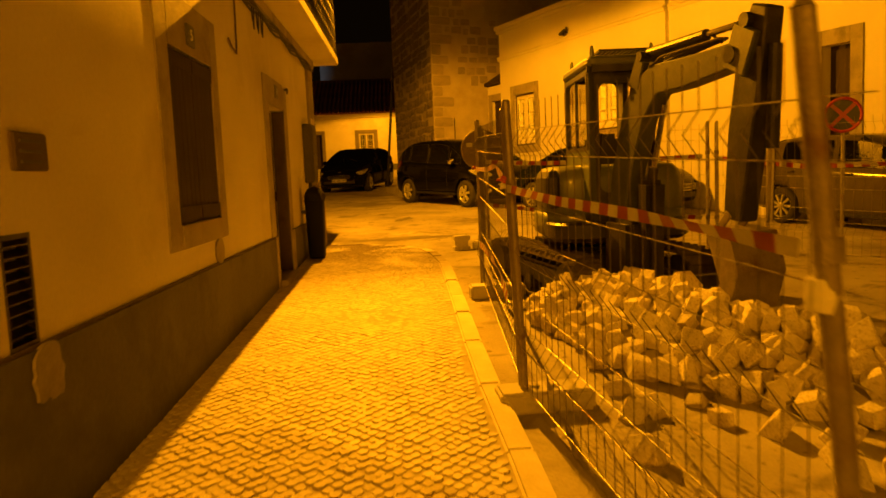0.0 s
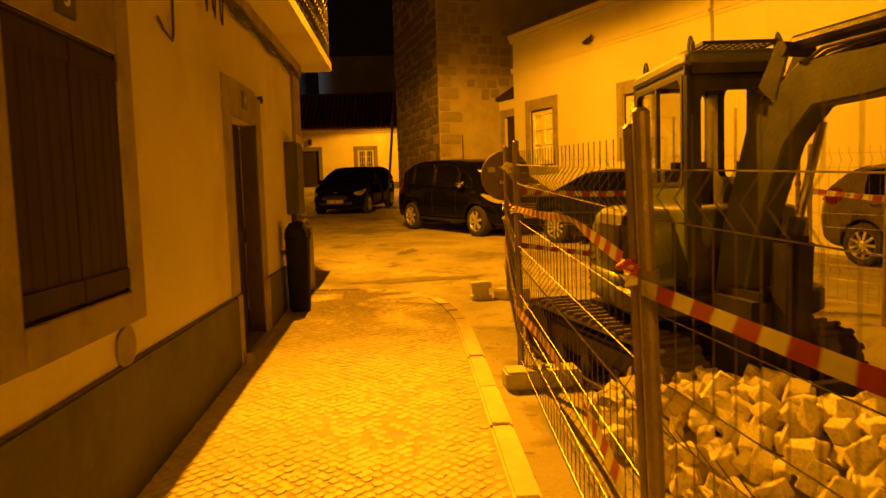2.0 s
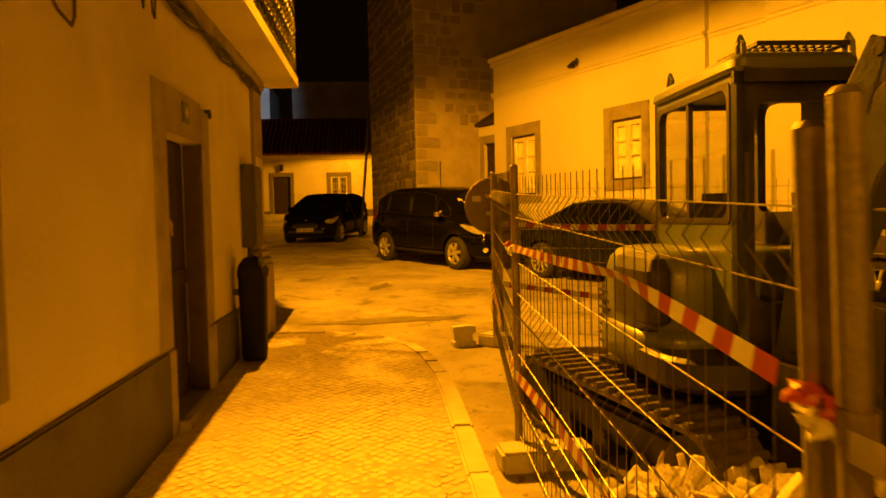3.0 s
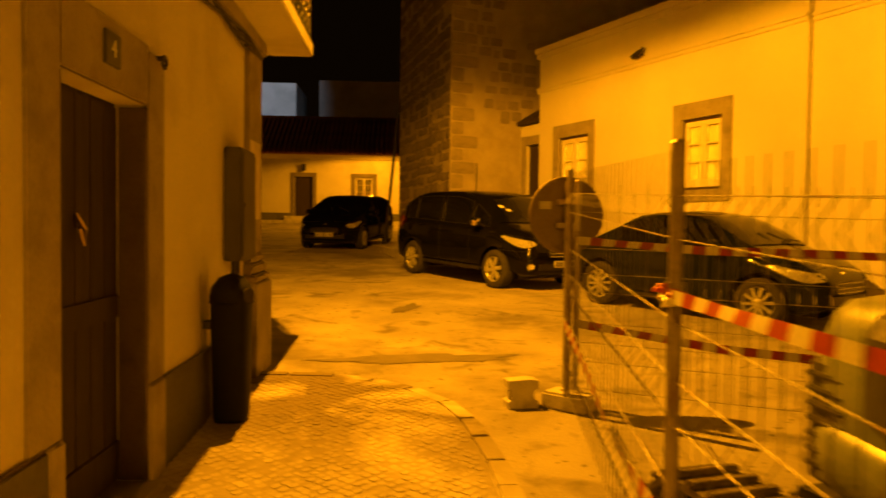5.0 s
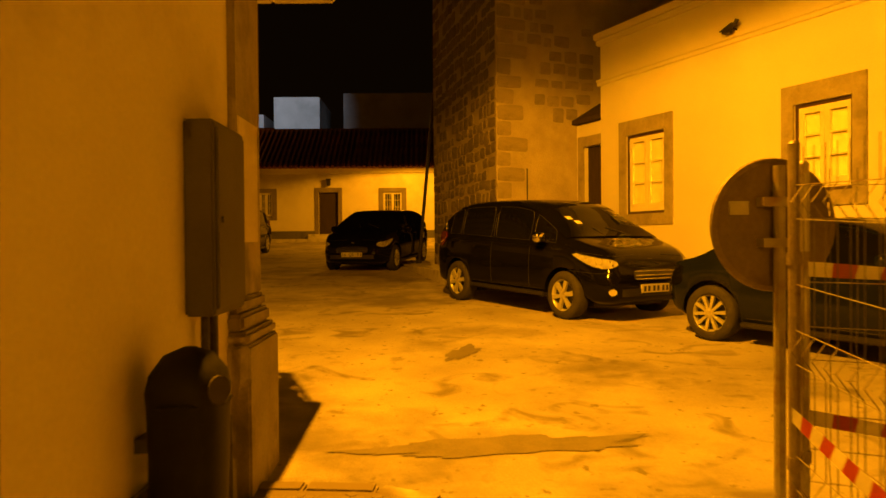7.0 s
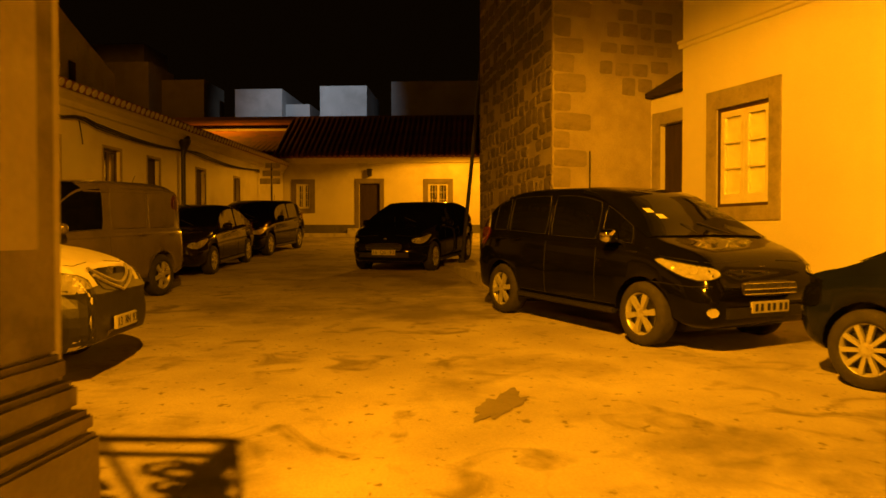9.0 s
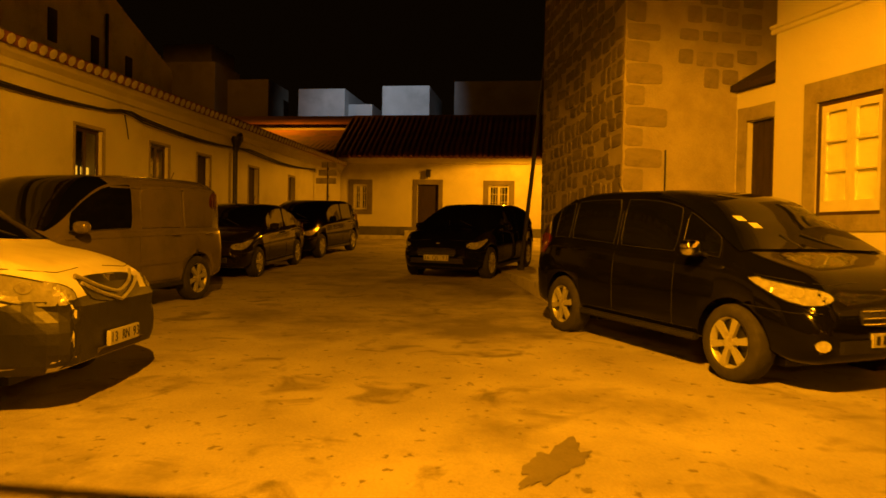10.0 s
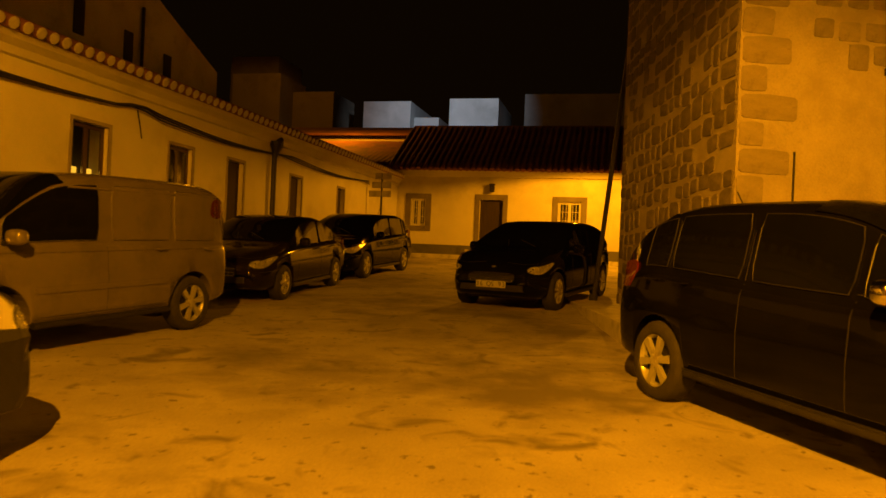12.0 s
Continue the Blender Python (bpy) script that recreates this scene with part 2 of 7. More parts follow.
# ---- ground ----
bm = bmesh.new()
xs = [-400, -60, -20, -8, -4, -2, 0, 2, 4, 8, 20, 60, 400]
ys = sorted({-400, -100, -30, *np.arange(-10, 45, 0.5).tolist(), 60, 120, 400})
grid = [[bm.verts.new((x, y, float(np.interp(y, GY, GZ)) + (0.004 * noise.noise((x * 0.7, y * 0.7, 0)) if abs(x) < 19 and -10 < y < 44 else 0))) for x in xs] for y in ys]
for j in range(len(ys) - 1):
    for i in range(len(xs) - 1):
        bm.faces.new((grid[j][i], grid[j][i + 1], grid[j + 1][i + 1], grid[j + 1][i]))
solid("ground", bm, ROAD, "worn pale asphalt of a sloping old square", "road", smooth=True)

# kerb line of the cobbled pavement, from the lane round the corner
KERB_LINE = [(1.2, -6.0), (1.2, 2.9), (1.14, 4.8), (1.14, 8.6), (1.12, 9.4), (1.03, 10.2), (0.85, 10.8), (0.5, 11.25), (0.0, 11.55), (-0.7, 11.62), (-0.95, 11.62)]


def inside(line, d):
    """The line moved to its left by d."""
    out = []
    for i, p in enumerate(line):
        a, b = line[max(i - 1, 0)], line[min(i + 1, len(line) - 1)]
        t = Vector((b[0] - a[0], b[1] - a[1])).normalized()
        out.append((p[0] - t.y * d, p[1] + t.x * d))
    return out


INNER = inside(KERB_LINE, 0.14)
bm = bmesh.new()
edge = [(-0.95, -6.0)] + INNER
lo = [bm.verts.new((x, y, paving(y) - 0.35)) for x, y in edge]
hi = [bm.verts.new((x, y, paving(y) - 0.007)) for x, y in edge]
bm.faces.new(hi)
for i in range(len(edge)):
    j = (i + 1) % len(edge)
    bm.faces.new((lo[i], lo[j], hi[j], hi[i]))
pavement = solid("pavement", bm, JOINT, "cobbled limestone pavement with sandy joints", "pavement")

# ---- corner house with the balcony (face at x = -0.85) ----
LX = -0.85
H1 = pose(LX, -6.0, 0, 0, 0, 90)
wall("wall_house", H1, 18.05, -1.0, 8.0, 0.35, [(10.76, 11.79, 1.40, 2.56), (14.13, 15.1, 0.4, 2.52), (8.66, 8.88, 1.06, 1.5)], PLASTER, "old cream plaster house wall above a grey plinth")
wall("wall_house_end", pose(-0.85, 12.05, 0, 0, 0, 180), 9.0, -1.0, 8.0, 0.35, [], PLASTER, "plastered end wall of the old corner house")
solid("house_roof", boxes(((-10.2, -6.3, 7.98), (-0.55, 12.35, 8.2))), TILE, "clay tile roof slab of the corner house", "roof")
wall("wall_house_back", pose(-0.85, -6.0, 0, 0, 0, 180) @ pose(0, 0, 0, 0, 0, 0), 9.0, -1.0, 8.0, 0.35, [], PLASTER, "plastered rear wall of the old corner house")
solid("plinth_house", boxes(((LX - 0.01, -6, -0.5), (LX + 0.022, 8.0, 1.045)), ((LX - 0.01, 9.33, 0.0), (LX + 0.022, 11.4, 1.06))), PLINTH, "grey painted plinth along the house wall", "plinth")

# ---- long bright facade on the far side of the square ----
RA = math.degrees(math.atan2(-0.916, 0.4))
RO = Vector((4.17, 19.87, 0))


def facade(s, d=0.0, z=0.0):
    """A pose on the bright facade: s metres along it, d in front of it."""
    p = RO + Vector((0.4, -0.916, 0)) * s + Vector((-0.916, -0.4, 0)) * d
    return pose(p.x, p.y, z, 0, 0, RA)


wall("wall_facade", facade(-1.75), 6.70, -0.5, 5.7, 0.45, [(0.76, 1.76, 2.39, 3.80), (4.32, 5.19, 2.56, 3.75)], PLASTER_BRIGHT, "bright whitewashed one-storey facade with two windows")
wall("wall_facade_bay", facade(4.95, -0.10), 1.21, -0.5, 5.7, 0.35, [], PLASTER_BRIGHT, "slightly recessed whitewashed wall bay")
wall("wall_facade_end", facade(6.16), 9.0, -0.5, 5.7, 0.45, [(2.42, 2.92, 0.5, 3.5)], PLASTER_BRIGHT, "whitewashed facade stretch with a dark doorway")
wall("wall_facade_side", facade(-1.45, -0.02) @ pose(0, 0, 0, 0, 0, 90), 5.0, -0.5, 5.7, 0.3, [], PLASTER_BRIGHT, "whitewashed gable side of the facade")

# ---- stone tower ----
TB = [(0.32, 27.0), (1.5, 21.75), (3.12, 22.36), (7.5, 24.0), (6.0, 30.0)]
bm = bmesh.new()
prism(bm, TB, 0.3, 15.0, "z")
tower = solid("tower", bm, MORTAR, "old rubble-stone church tower with lime mortar", "tower")

# ---- house across the end of the street (face at y = 38.95) ----
FY = 38.95
wall("wall_far_house", pose(-7.95, FY, 0), 9.5, 0.5, 5.15, 0.4, [(0.86, 1.42, 3.05, 4.05), (3.40, 4.23, 2.0, 4.05), (6.16, 6.95, 3.05, 4.05)], PLASTER, "cream plaster wall of a low house")
# ---- row of low houses on the other side (face at x = -7.61) ----
HX = -7.61
LEFT_OPEN = [(22.6, 23.4, 2.75, 3.84), (25.0, 25.74, 2.75, 3.84), (27.03, 27.7, 1.3, 3.84), (29.99, 30.67, 1.5, 3.84), (33.1, 33.64, 1.7, 3.84)]
wall("wall_row", pose(HX, 13.0, 0, 0, 0, 90), 25.9, 0.0, 4.72, 0.4, [(a - 13, b - 13, c, d) for a, b, c, d in LEFT_OPEN], PLASTER, "cream plaster wall of a long low row house")

# ---- openings of the corner house ----
CREAM = surface("cream_reveal", (0.24, 0.215, 0.175), (0.33, 0.30, 0.25), 0.9, 2, 40, 0.2)
LINING = surface("dark_wall_brown", (0.09, 0.07, 0.05), (0.14, 0.11, 0.08), 0.8, 3, 50, 0.3, stain=(0.06, 0.045, 0.035), stain_scale=3)
PLATE_BLUE = surface("enamel_plate", (0.02, 0.02, 0.03), (0.035, 0.035, 0.05), 0.35, 8, 60, 0.0)
ENAMEL_WHITE = surface("white_enamel", (0.6, 0.6, 0.56), (0.7, 0.7, 0.66), 0.4, 8, 60, 0.0)


def letters(text, size, material, parent, m, name="lettering", thick=0.002):
    """Raised letters, centred, reading along the pose's x with its z up."""
    x = -0.31 * size * (len(text) - 1)
    for c in text:
        if c != " ":
            cu = bpy.data.curves.new(name, "FONT")
            cu.body, cu.size, cu.extrude, cu.align_x, cu.align_y = c, size, thick, "CENTER", "CENTER"
            tmp = bpy.data.objects.new("tmp", cu)
            scene.collection.objects.link(tmp)
            me = bpy.data.meshes.new_from_object(tmp.evaluated_get(bpy.context.evaluated_depsgraph_get()))
            bpy.data.objects.remove(tmp)
            me.transform(m @ pose(x, 0, 0, 90))
            me.name = name
            me.materials.append(material)
            ob = new(name, me)
            ob.parent = parent
        x += 0.62 * size


def house_wall(y, z=0.0, d=0.0):
    """A pose on the lane front of the corner house, its x running with the lane."""
    return pose(LX + d, y, z, 0, 0, 90)


# shuttered window: x along the wall, -y out of the wall
w = thing("window_1", house_wall(4.76), "brown wooden shutters in a limestone window surround", "window", kind="structure")
part("window_surround", boxes(((-0.24, -0.012, 1.24), (0.0, 0.02, 2.92)), ((1.03, -0.012, 1.24), (1.22, 0.02, 2.92)), ((0.0, -0.012, 2.56), (1.03, 0.02, 2.92)), ((0.0, -0.02, 1.24), (1.03, 0.05, 1.40)), bevel=0.006), SURROUND, w, "weathered limestone surround")
for x0, x1 in ((0.002, 0.512), (0.518, 1.028)):
    leaf = part("shutter", boxes(((x0, 0.012, 1.40), (x1, 0.042, 2.55))), SHUTTER_WOOD, w)
    for k in range(5):
        a = x0 + (x1 - x0) * k / 5
        part("board", boxes(((a + 0.0012, 0.0, 1.42), (a + (x1 - x0) / 5 - 0.0012, 0.012, 2.53)), bevel=0.0015), SHUTTER_WOOD, leaf)
    part("shutter_rail", boxes(((x0, -0.009, 1.42), (x1, 0.0, 1.52)), ((x0, -0.009, 2.43), (x1, 0.0, 2.53)), bevel=0.004), SHUTTER_WOOD, leaf)

d = thing("door_1", house_wall(8.13), "dark wooden house door, shut, in a stone surround", "door", kind="structure")
part("door_surround", boxes(((-0.26, -0.015, 1.06), (0.0, 0.02, 2.82)), ((0.97, -0.015, 1.06), (1.22, 0.02, 2.80)), ((0.0, -0.015, 2.52), (0.97, 0.02, 2.83)), ((-0.13, -0.03, 0.3), (0.0, 0.02, 1.06)), ((0.97, -0.03, 0.3), (1.2, 0.02, 1.06)), bevel=0.008), SURROUND, d, "worn limestone door surround")
leaf = part("door_leaf", boxes(((0.0, 0.16, 0.55), (0.97, 0.20, 2.52))), DOOR_WOOD, d)
for k in range(6):
    part("plank", boxes(((0.1617 * k + 0.003, 0.148, 0.57), (0.1617 * k + 0.1585, 0.16, 2.50)), bevel=0.003), DOOR_WOOD, leaf)
part("door_rail", boxes(((0.01, 0.136, 1.42), (0.96, 0.148, 1.54)), bevel=0.004), DOOR_WOOD, leaf)
part("kick_board", boxes(((0.01, 0.136, 0.57), (0.96, 0.148, 0.78)), bevel=0.004), DOOR_WOOD, leaf)
part("door_knocker", pipe([(0.48, 0.14, 1.95), (0.45, 0.11, 1.88), (0.48, 0.105, 1.81), (0.51, 0.11, 1.88), (0.48, 0.14, 1.95)], 0.009), surface("brass", (0.35, 0.27, 0.12), (0.5, 0.4, 0.2), 0.35, 9, 60, 0.1, metal=1.0), leaf, "brass ring knocker")
part("door_handle", pipe([(0.09, 0.14, 1.30), (0.09, 0.09, 1.30), (0.09, 0.09, 1.44), (0.09, 0.14, 1.44)], 0.008), BLACK_METAL, leaf)
# thin dark boards added over both jambs to make the door reveal darker
part("jamb_lining", boxes(((0.956, -0.012, 0.565), (0.9695, 0.135, 2.505)), bevel=0.003), LINING, d)
part("jamb_lining", boxes(((0.0005, -0.012, 0.565), (0.012, 0.135, 2.505)), bevel=0.003), LINING, d)
part("threshold", boxes(((0.0, -0.10, 0.40), (0.97, 0.30, 0.56)), bevel=0.012), SURROUND, d, "stone doorstep")


def number_plate_house(y, z, text):
    t = thing("house_number", house_wall(y, z, 0.0), "small dark enamel house number plate on the surround", "house number")
    part("plate", boxes(((-0.085, -0.030, -0.075), (0.085, -0.012, 0.075)), bevel=0.004), PLATE_BLUE, t)
    letters(text, 0.11, ENAMEL_WHITE, t, pose(0, -0.032, 0), "numeral")
    return t


number_plate_house(5.25, 2.69, "5")
number_plate_house(8.61, 2.69, "4")

t = thing("wall_ring", house_wall(9.24, 2.79), "small dark iron ring bolt in the door surround", "ring bolt")
part("bolt", pipe([(0, 0.0, 0), (0, -0.05, 0)], 0.014, 8), BLACK_METAL, t)
part("ring", pipe([(0.032 * math.cos(a), -0.05, 0.032 * math.sin(a) - 0.02) for a in [2 * math.pi * k / 14 for k in range(15)]], 0.009, 6), BLACK_METAL, t)

# meter boxes and wear on the lane wall
t = thing("letter_plaque", house_wall(2.92, 1.81), "small dark weathered plaque fixed to the wall", "plaque")
part("plaque", boxes(((-0.13, -0.02, -0.075), (0.13, 0.01, 0.075)), bevel=0.006), LINING, t)
for k in range(3):
    part("text_bar", boxes(((-0.09, -0.024, 0.035 - 0.04 * k), (0.07, -0.019, 0.047 - 0.04 * k))), PLINTH, t)
t = thing("vent_grille", house_wall(2.77, 1.06), "dark slatted vent grille in a wall opening", "vent")
part("grille_frame", boxes(((-0.11, 0.0, 0.0), (-0.09, 0.05, 0.44)), ((0.09, 0.0, 0.0), (0.11, 0.05, 0.44)), ((-0.09, 0.0, 0.42), (0.09, 0.05, 0.44)), ((-0.09, 0.0, 0.0), (0.09, 0.05, 0.02))), BLACK_METAL, t)
for k in range(9):
    bm = boxes(((-0.09, 0.0, -0.003), (0.09, 0.045, 0.003)))
    bmesh.ops.rotate(bm, verts=bm.verts, matrix=Matrix.Rotation(radians(35), 3, "X"))
    bmesh.ops.translate(bm, verts=bm.verts, vec=(0, 0, 0.05 + 0.043 * k))
    part("slat", bm, BLACK_METAL, t)
bm = bmesh.new()
bmesh.ops.create_circle(bm, cap_ends=True, segments=20, radius=1)
for v in bm.verts:
    v.co = Vector((0.12 * v.co.x, 0, 0.10 * v.co.y + 0.02 * noise.noise(v.co)))
r = bmesh.ops.extrude_face_region(bm, geom=list(bm.faces))
bmesh.ops.translate(bm, verts=[v for v in r["geom"] if isinstance(v, bmesh.types.BMVert)], vec=(0, -0.014, 0))
t = thing("wall_cover", house_wall(5.68, 1.14), "round mortared cover patch below the window sill", "wall cover")
part("patch", bm, SURROUND, t)

bm = bmesh.new()
vs = []
for k in range(26):
    a = 2 * math.pi * k / 26
    r_ = 1 + 0.45 * noise.noise((math.cos(a) * 2.1, math.sin(a) * 2.1, 4.7))
    vs.append(bm.verts.new((0.13 * r_ * math.cos(a), 0, 0.11 * r_ * math.sin(a))))
bm.faces.new(vs)
r = bmesh.ops.extrude_face_region(bm, geom=list(bm.faces))
bmesh.ops.translate(bm, verts=[v for v in r["geom"] if isinstance(v, bmesh.types.BMVert)], vec=(0, -0.034, 0))
t = thing("plaster_scar", house_wall(2.88, 0.93), "pale broken plaster scar at the edge of the plinth", "plaster damage", kind="structure")
part("scar", bm, TRIM_PALE, t)
solid("plinth_line", boxes(((LX - 0.005, -6, 1.046), (LX + 0.012, 8.0, 1.062))), LINING, "dark line along the top of the plinth", "trim")

# flat meter cabinet near the corner
t = thing("meter_cabinet", house_wall(10.72, 1.63), "tall shallow grey meter cabinet fixed to the wall", "meter cabinet")
part("cabinet_body", boxes(((0.0, -0.13, 0.0), (0.50, 0.0, 0.85)), bevel=0.01), surface("grey_cabinet", (0.04, 0.038, 0.034), (0.06, 0.057, 0.052), 0.6, 4, 50, 0.1), t)
part("cabinet_door", boxes(((0.03, -0.142, 0.03), (0.47, -0.131, 0.82)), bevel=0.004), surface("grey_cabinet_door", (0.045, 0.043, 0.039), (0.07, 0.067, 0.06), 0.6, 4, 50, 0.1), t)
part("lock", pipe([(0.08, -0.150, 0.42), (0.08, -0.14, 0.42)], 0.015), BLACK_METAL, t)
part("conduit", pipe([(0.12, -0.05, -0.5), (0.12, -0.05, 0.0)], 0.02), BLACK_METAL, t)
part("conduit", pipe([(0.25, -0.05, -0.5), (0.25, -0.05, 0.0)], 0.02), BLACK_METAL, t)

# corner pilaster with moulded base
P = thing("corner_pilaster", pose(0, 0, 0), "stone corner pilaster with a stepped moulded base", "pilaster", kind="structure")
part("shaft", boxes(((-1.35, 11.42, 1.65), (-0.81, 11.965, 3.57)), bevel=0.012), TRIM_PALE, P)
part("base_block", boxes(((-1.45, 11.36, 0.0), (-0.73, 12.05, 1.41)), bevel=0.012), TRIM_PALE, P)
part("moulding", boxes(((-1.44, 11.37, 1.412), (-0.74, 12.04, 1.48)), ((-1.40, 11.38, 1.482), (-0.77, 12.01, 1.57)), ((-1.38, 11.40, 1.572), (-0.79, 11.985, 1.65)), bevel=0.018), TRIM_PALE, P)
part("plaster_patch", boxes(((-1.2, 11.46, 1.95), (-0.803, 11.87, 2.62)), bevel=0.004), PLASTER_OLD, P, "pale repaired plaster patch")

# balcony: slab, moulding and wrought-iron railing
B = thing("balcony", pose(0, 0, 0), "long stone balcony with an ornate wrought-iron railing", "balcony", kind="structure")
part("slab", boxes(((-0.85, 7.2, 3.57), (-0.435, 12.6, 3.70)), bevel=0.012), PLASTER, B)
part("slab", boxes(((-3.4, 12.05, 3.57), (-0.85, 12.6, 3.70)), bevel=0.012), PLASTER, B)
part("moulding", boxes(((-0.849, 7.3, 3.44), (-0.79, 12.1, 3.569)), bevel=0.012), TRIM_PALE, B)
IRON = BLACK_METAL


def railing(a, b):
    a, b = Vector(a), Vector(b)
    n = max(2, round((b - a).length / 0.19))
    rail = part("railing", pipe([a + Vector((0, 0, 0.95)), b + Vector((0, 0, 0.95))], 0.015), IRON, B, "wrought-iron railing")
    for z in (0.03, 0.80):
        part("rail_bar", pipe([a + Vector((0, 0, z)), b + Vector((0, 0, z))], 0.012, 6), IRON, rail)
    u = (b - a) / n
    bar = mesh_of("baluster", pipe([(0, 0, 0), (0, 0, 0.95)], 0.006, 6), IRON)
    bm = bmesh.new()
    e = u.normalized() * 0.07
    for s in (1, -1):
        for z0 in (0.02, 0.25, 0.48):
            tube(bm, [Vector((0, 0, z0 + 0.13)) + s * e * math.sin(k * 0.9) * (1 - k / 9) + Vector((0, 0, 0.115 * math.cos(k * 0.9) * (1 - k / 14))) for k in range(9)], 0.0095, 5)
    curl = mesh_of("scroll", bm, IRON)
    for k in range(n + 1):
        o = new("baluster", bar); o.parent = rail; o.location = a + u * k
        if k < n:
            o = new("scroll", curl); o.parent = rail; o.location = a + u * (k + 0.5)


railing((-0.46, 7.25, 3.70), (-0.46, 12.57, 3.70))
railing((-3.35, 12.57, 3.70), (-0.46, 12.57, 3.70))

# thick black cable bundle under the balcony and a loose wire
t = thing("cable_bundle", None, "black cable bundle sagging along the wall under the balcony", "cable")
for k in range(4):
    part("cable", pipe([(LX + 0.04 + 0.012 * (k % 2), 6.3 + 0.35 * i, 3.36 + 0.02 * k + 0.03 * math.sin(1.7 * i + k)) for i in range(17)], 0.012, 6), BLACK_METAL, t)
for k in range(3):
    y0 = 7.35 + 0.22 * k
    part("cable_loop", pipe([(LX + 0.05, y0, 3.38), (LX + 0.05, y0 + 0.02, 3.25 - 0.03 * k), (LX + 0.05, y0 + 0.06, 3.16), (LX + 0.05, y0 + 0.10, 3.38)], 0.007, 5), BLACK_METAL, t)
t = thing("loose_wire", None, "thin wire hanging in a loop from the wall", "wire")
part("wire", pipe([(LX + 0.02, 6.75, 3.5), (LX + 0.02, 6.72, 3.1), (LX + 0.02, 6.70, 2.86), (LX + 0.03, 6.64, 2.80), (LX + 0.02, 6.52, 2.84), (LX + 0.01, 6.45, 2.9)], 0.009, 6), DARK_PAINT, t)

# ---- litter bin on the wall ----
BIN = surface("black_bin_plastic", (0.005, 0.005, 0.0045), (0.01, 0.01, 0.009), 0.6, 6, 60, 0.1)
BIN.node_tree.nodes["Principled BSDF"].inputs["Specular IOR Level"].default_value = 0.15
t = thing("litter_bin", pose(-0.67, 10.22, paving(10.22)), "tall black plastic litter bin against the wall", "litter bin")
bm = bmesh.new()
prof = [(0.105, 0.0), (0.113, 0.03), (0.124, 0.45), (0.132, 0.80), (0.136, 0.84), (0.124, 0.90), (0.08, 0.965), (0.02, 0.99)]
rings = [[bm.verts.new((r * math.copysign(abs(math.cos(a)) ** 0.6, math.cos(a)), 1.1 * r * math.copysign(abs(math.sin(a)) ** 0.6, math.sin(a)), z)) for a in [2 * math.pi * k / 24 for k in range(24)]] for r, z in prof]
for a, b in zip(rings, rings[1:]):
    for k in range(24):
        bm.faces.new((a[k], a[(k + 1) % 24], b[(k + 1) % 24], b[k]))
bm.faces.new(rings[-1]); bm.faces.new(rings[0][::-1])
part("bin_body", bm, BIN, t, smooth=True)
part("rim", pipe([(0.138 * math.cos(a), 0.152 * math.sin(a), 0.80) for a in [2 * math.pi * k / 20 for k in range(21)]], 0.012, 6), BIN, t)
bm = bmesh.new()
tube(bm, [(0.06, -0.04, 0.85), (0.134, -0.085, 0.85)], 0.05, 16)
# solid plug, painted as dark as the hole it replaces
part("opening", bm, DARK_ROOM, t, "dark round throw-in opening")
part("wall_bracket", boxes(((-0.18, -0.05, 0.62), (-0.10, 0.05, 0.67))), BLACK_METAL, t)

# ---- bright facade: windows, cornice, doorway ----


def sash_window(name, s0, s1, z0, z1):
    w = thing(name, facade(s0), "white two-leaf casement window with a dark frame and stone surround", "window", kind="structure")
    W = s1 - s0
    o = 0.2
    part("window_surround", boxes(((-o, -0.03, z0 - 0.2), (0, 0.02, z1 + 0.27)), ((W, -0.03, z0 - 0.2), (W + o, 0.02, z1 + 0.27)), ((0, -0.03, z1), (W, 0.02, z1 + 0.27)), ((0, -0.03, z0 - 0.2), (W, 0.02, z0)), bevel=0.006), SURROUND, w, "limestone surround")
    part("window_frame", boxes(((0, 0.02, z0), (0.045, 0.10, z1)), ((W - 0.045, 0.02, z0), (W, 0.10, z1)), ((0.045, 0.02, z1 - 0.045), (W - 0.045, 0.10, z1)), ((0.045, 0.02, z0), (W - 0.045, 0.10, z0 + 0.045))), DARK_PAINT, w, "dark outer frame")
    for a, b in ((0.045, W / 2 - 0.003), (W / 2 + 0.003, W - 0.045)):
        c = part("casement", boxes(((a, 0.035, z0 + 0.045), (a + 0.075, 0.08, z1 - 0.045)), ((b - 0.06, 0.035, z0 + 0.045), (b, 0.08, z1 - 0.045)), ((a + 0.075, 0.035, z1 - 0.13), (b - 0.06, 0.08, z1 - 0.045)), ((a + 0.075, 0.035, z0 + 0.045), (b - 0.06, 0.08, z0 + 0.18))), WHITE_PAINT, w)
        h = (z1 - z0 - 0.31) / 3
        for k in range(3):
            g = part("pane", boxes(((a + 0.076, 0.055, z0 + 0.181 + k * h), (b - 0.061, 0.06, z0 + 0.179 + (k + 1) * h))), PANE, c)
            g.visible_shadow = False
            if k:
                part("glazing_bar", boxes(((a + 0.075, 0.036, z0 + 0.18 + k * h - 0.012), (b - 0.06, 0.078, z0 + 0.18 + k * h + 0.012))), WHITE_PAINT, c)
    part("inner_shutter", boxes(((0.05, 0.10, z0 + 0.05), (W / 2 - 0.01, 0.12, z1 - 0.05)), ((W / 2 + 0.01, 0.10, z0 + 0.05), (W - 0.05, 0.12, z1 - 0.05))), CURTAIN, w, "closed pale inner shutters")
    return w


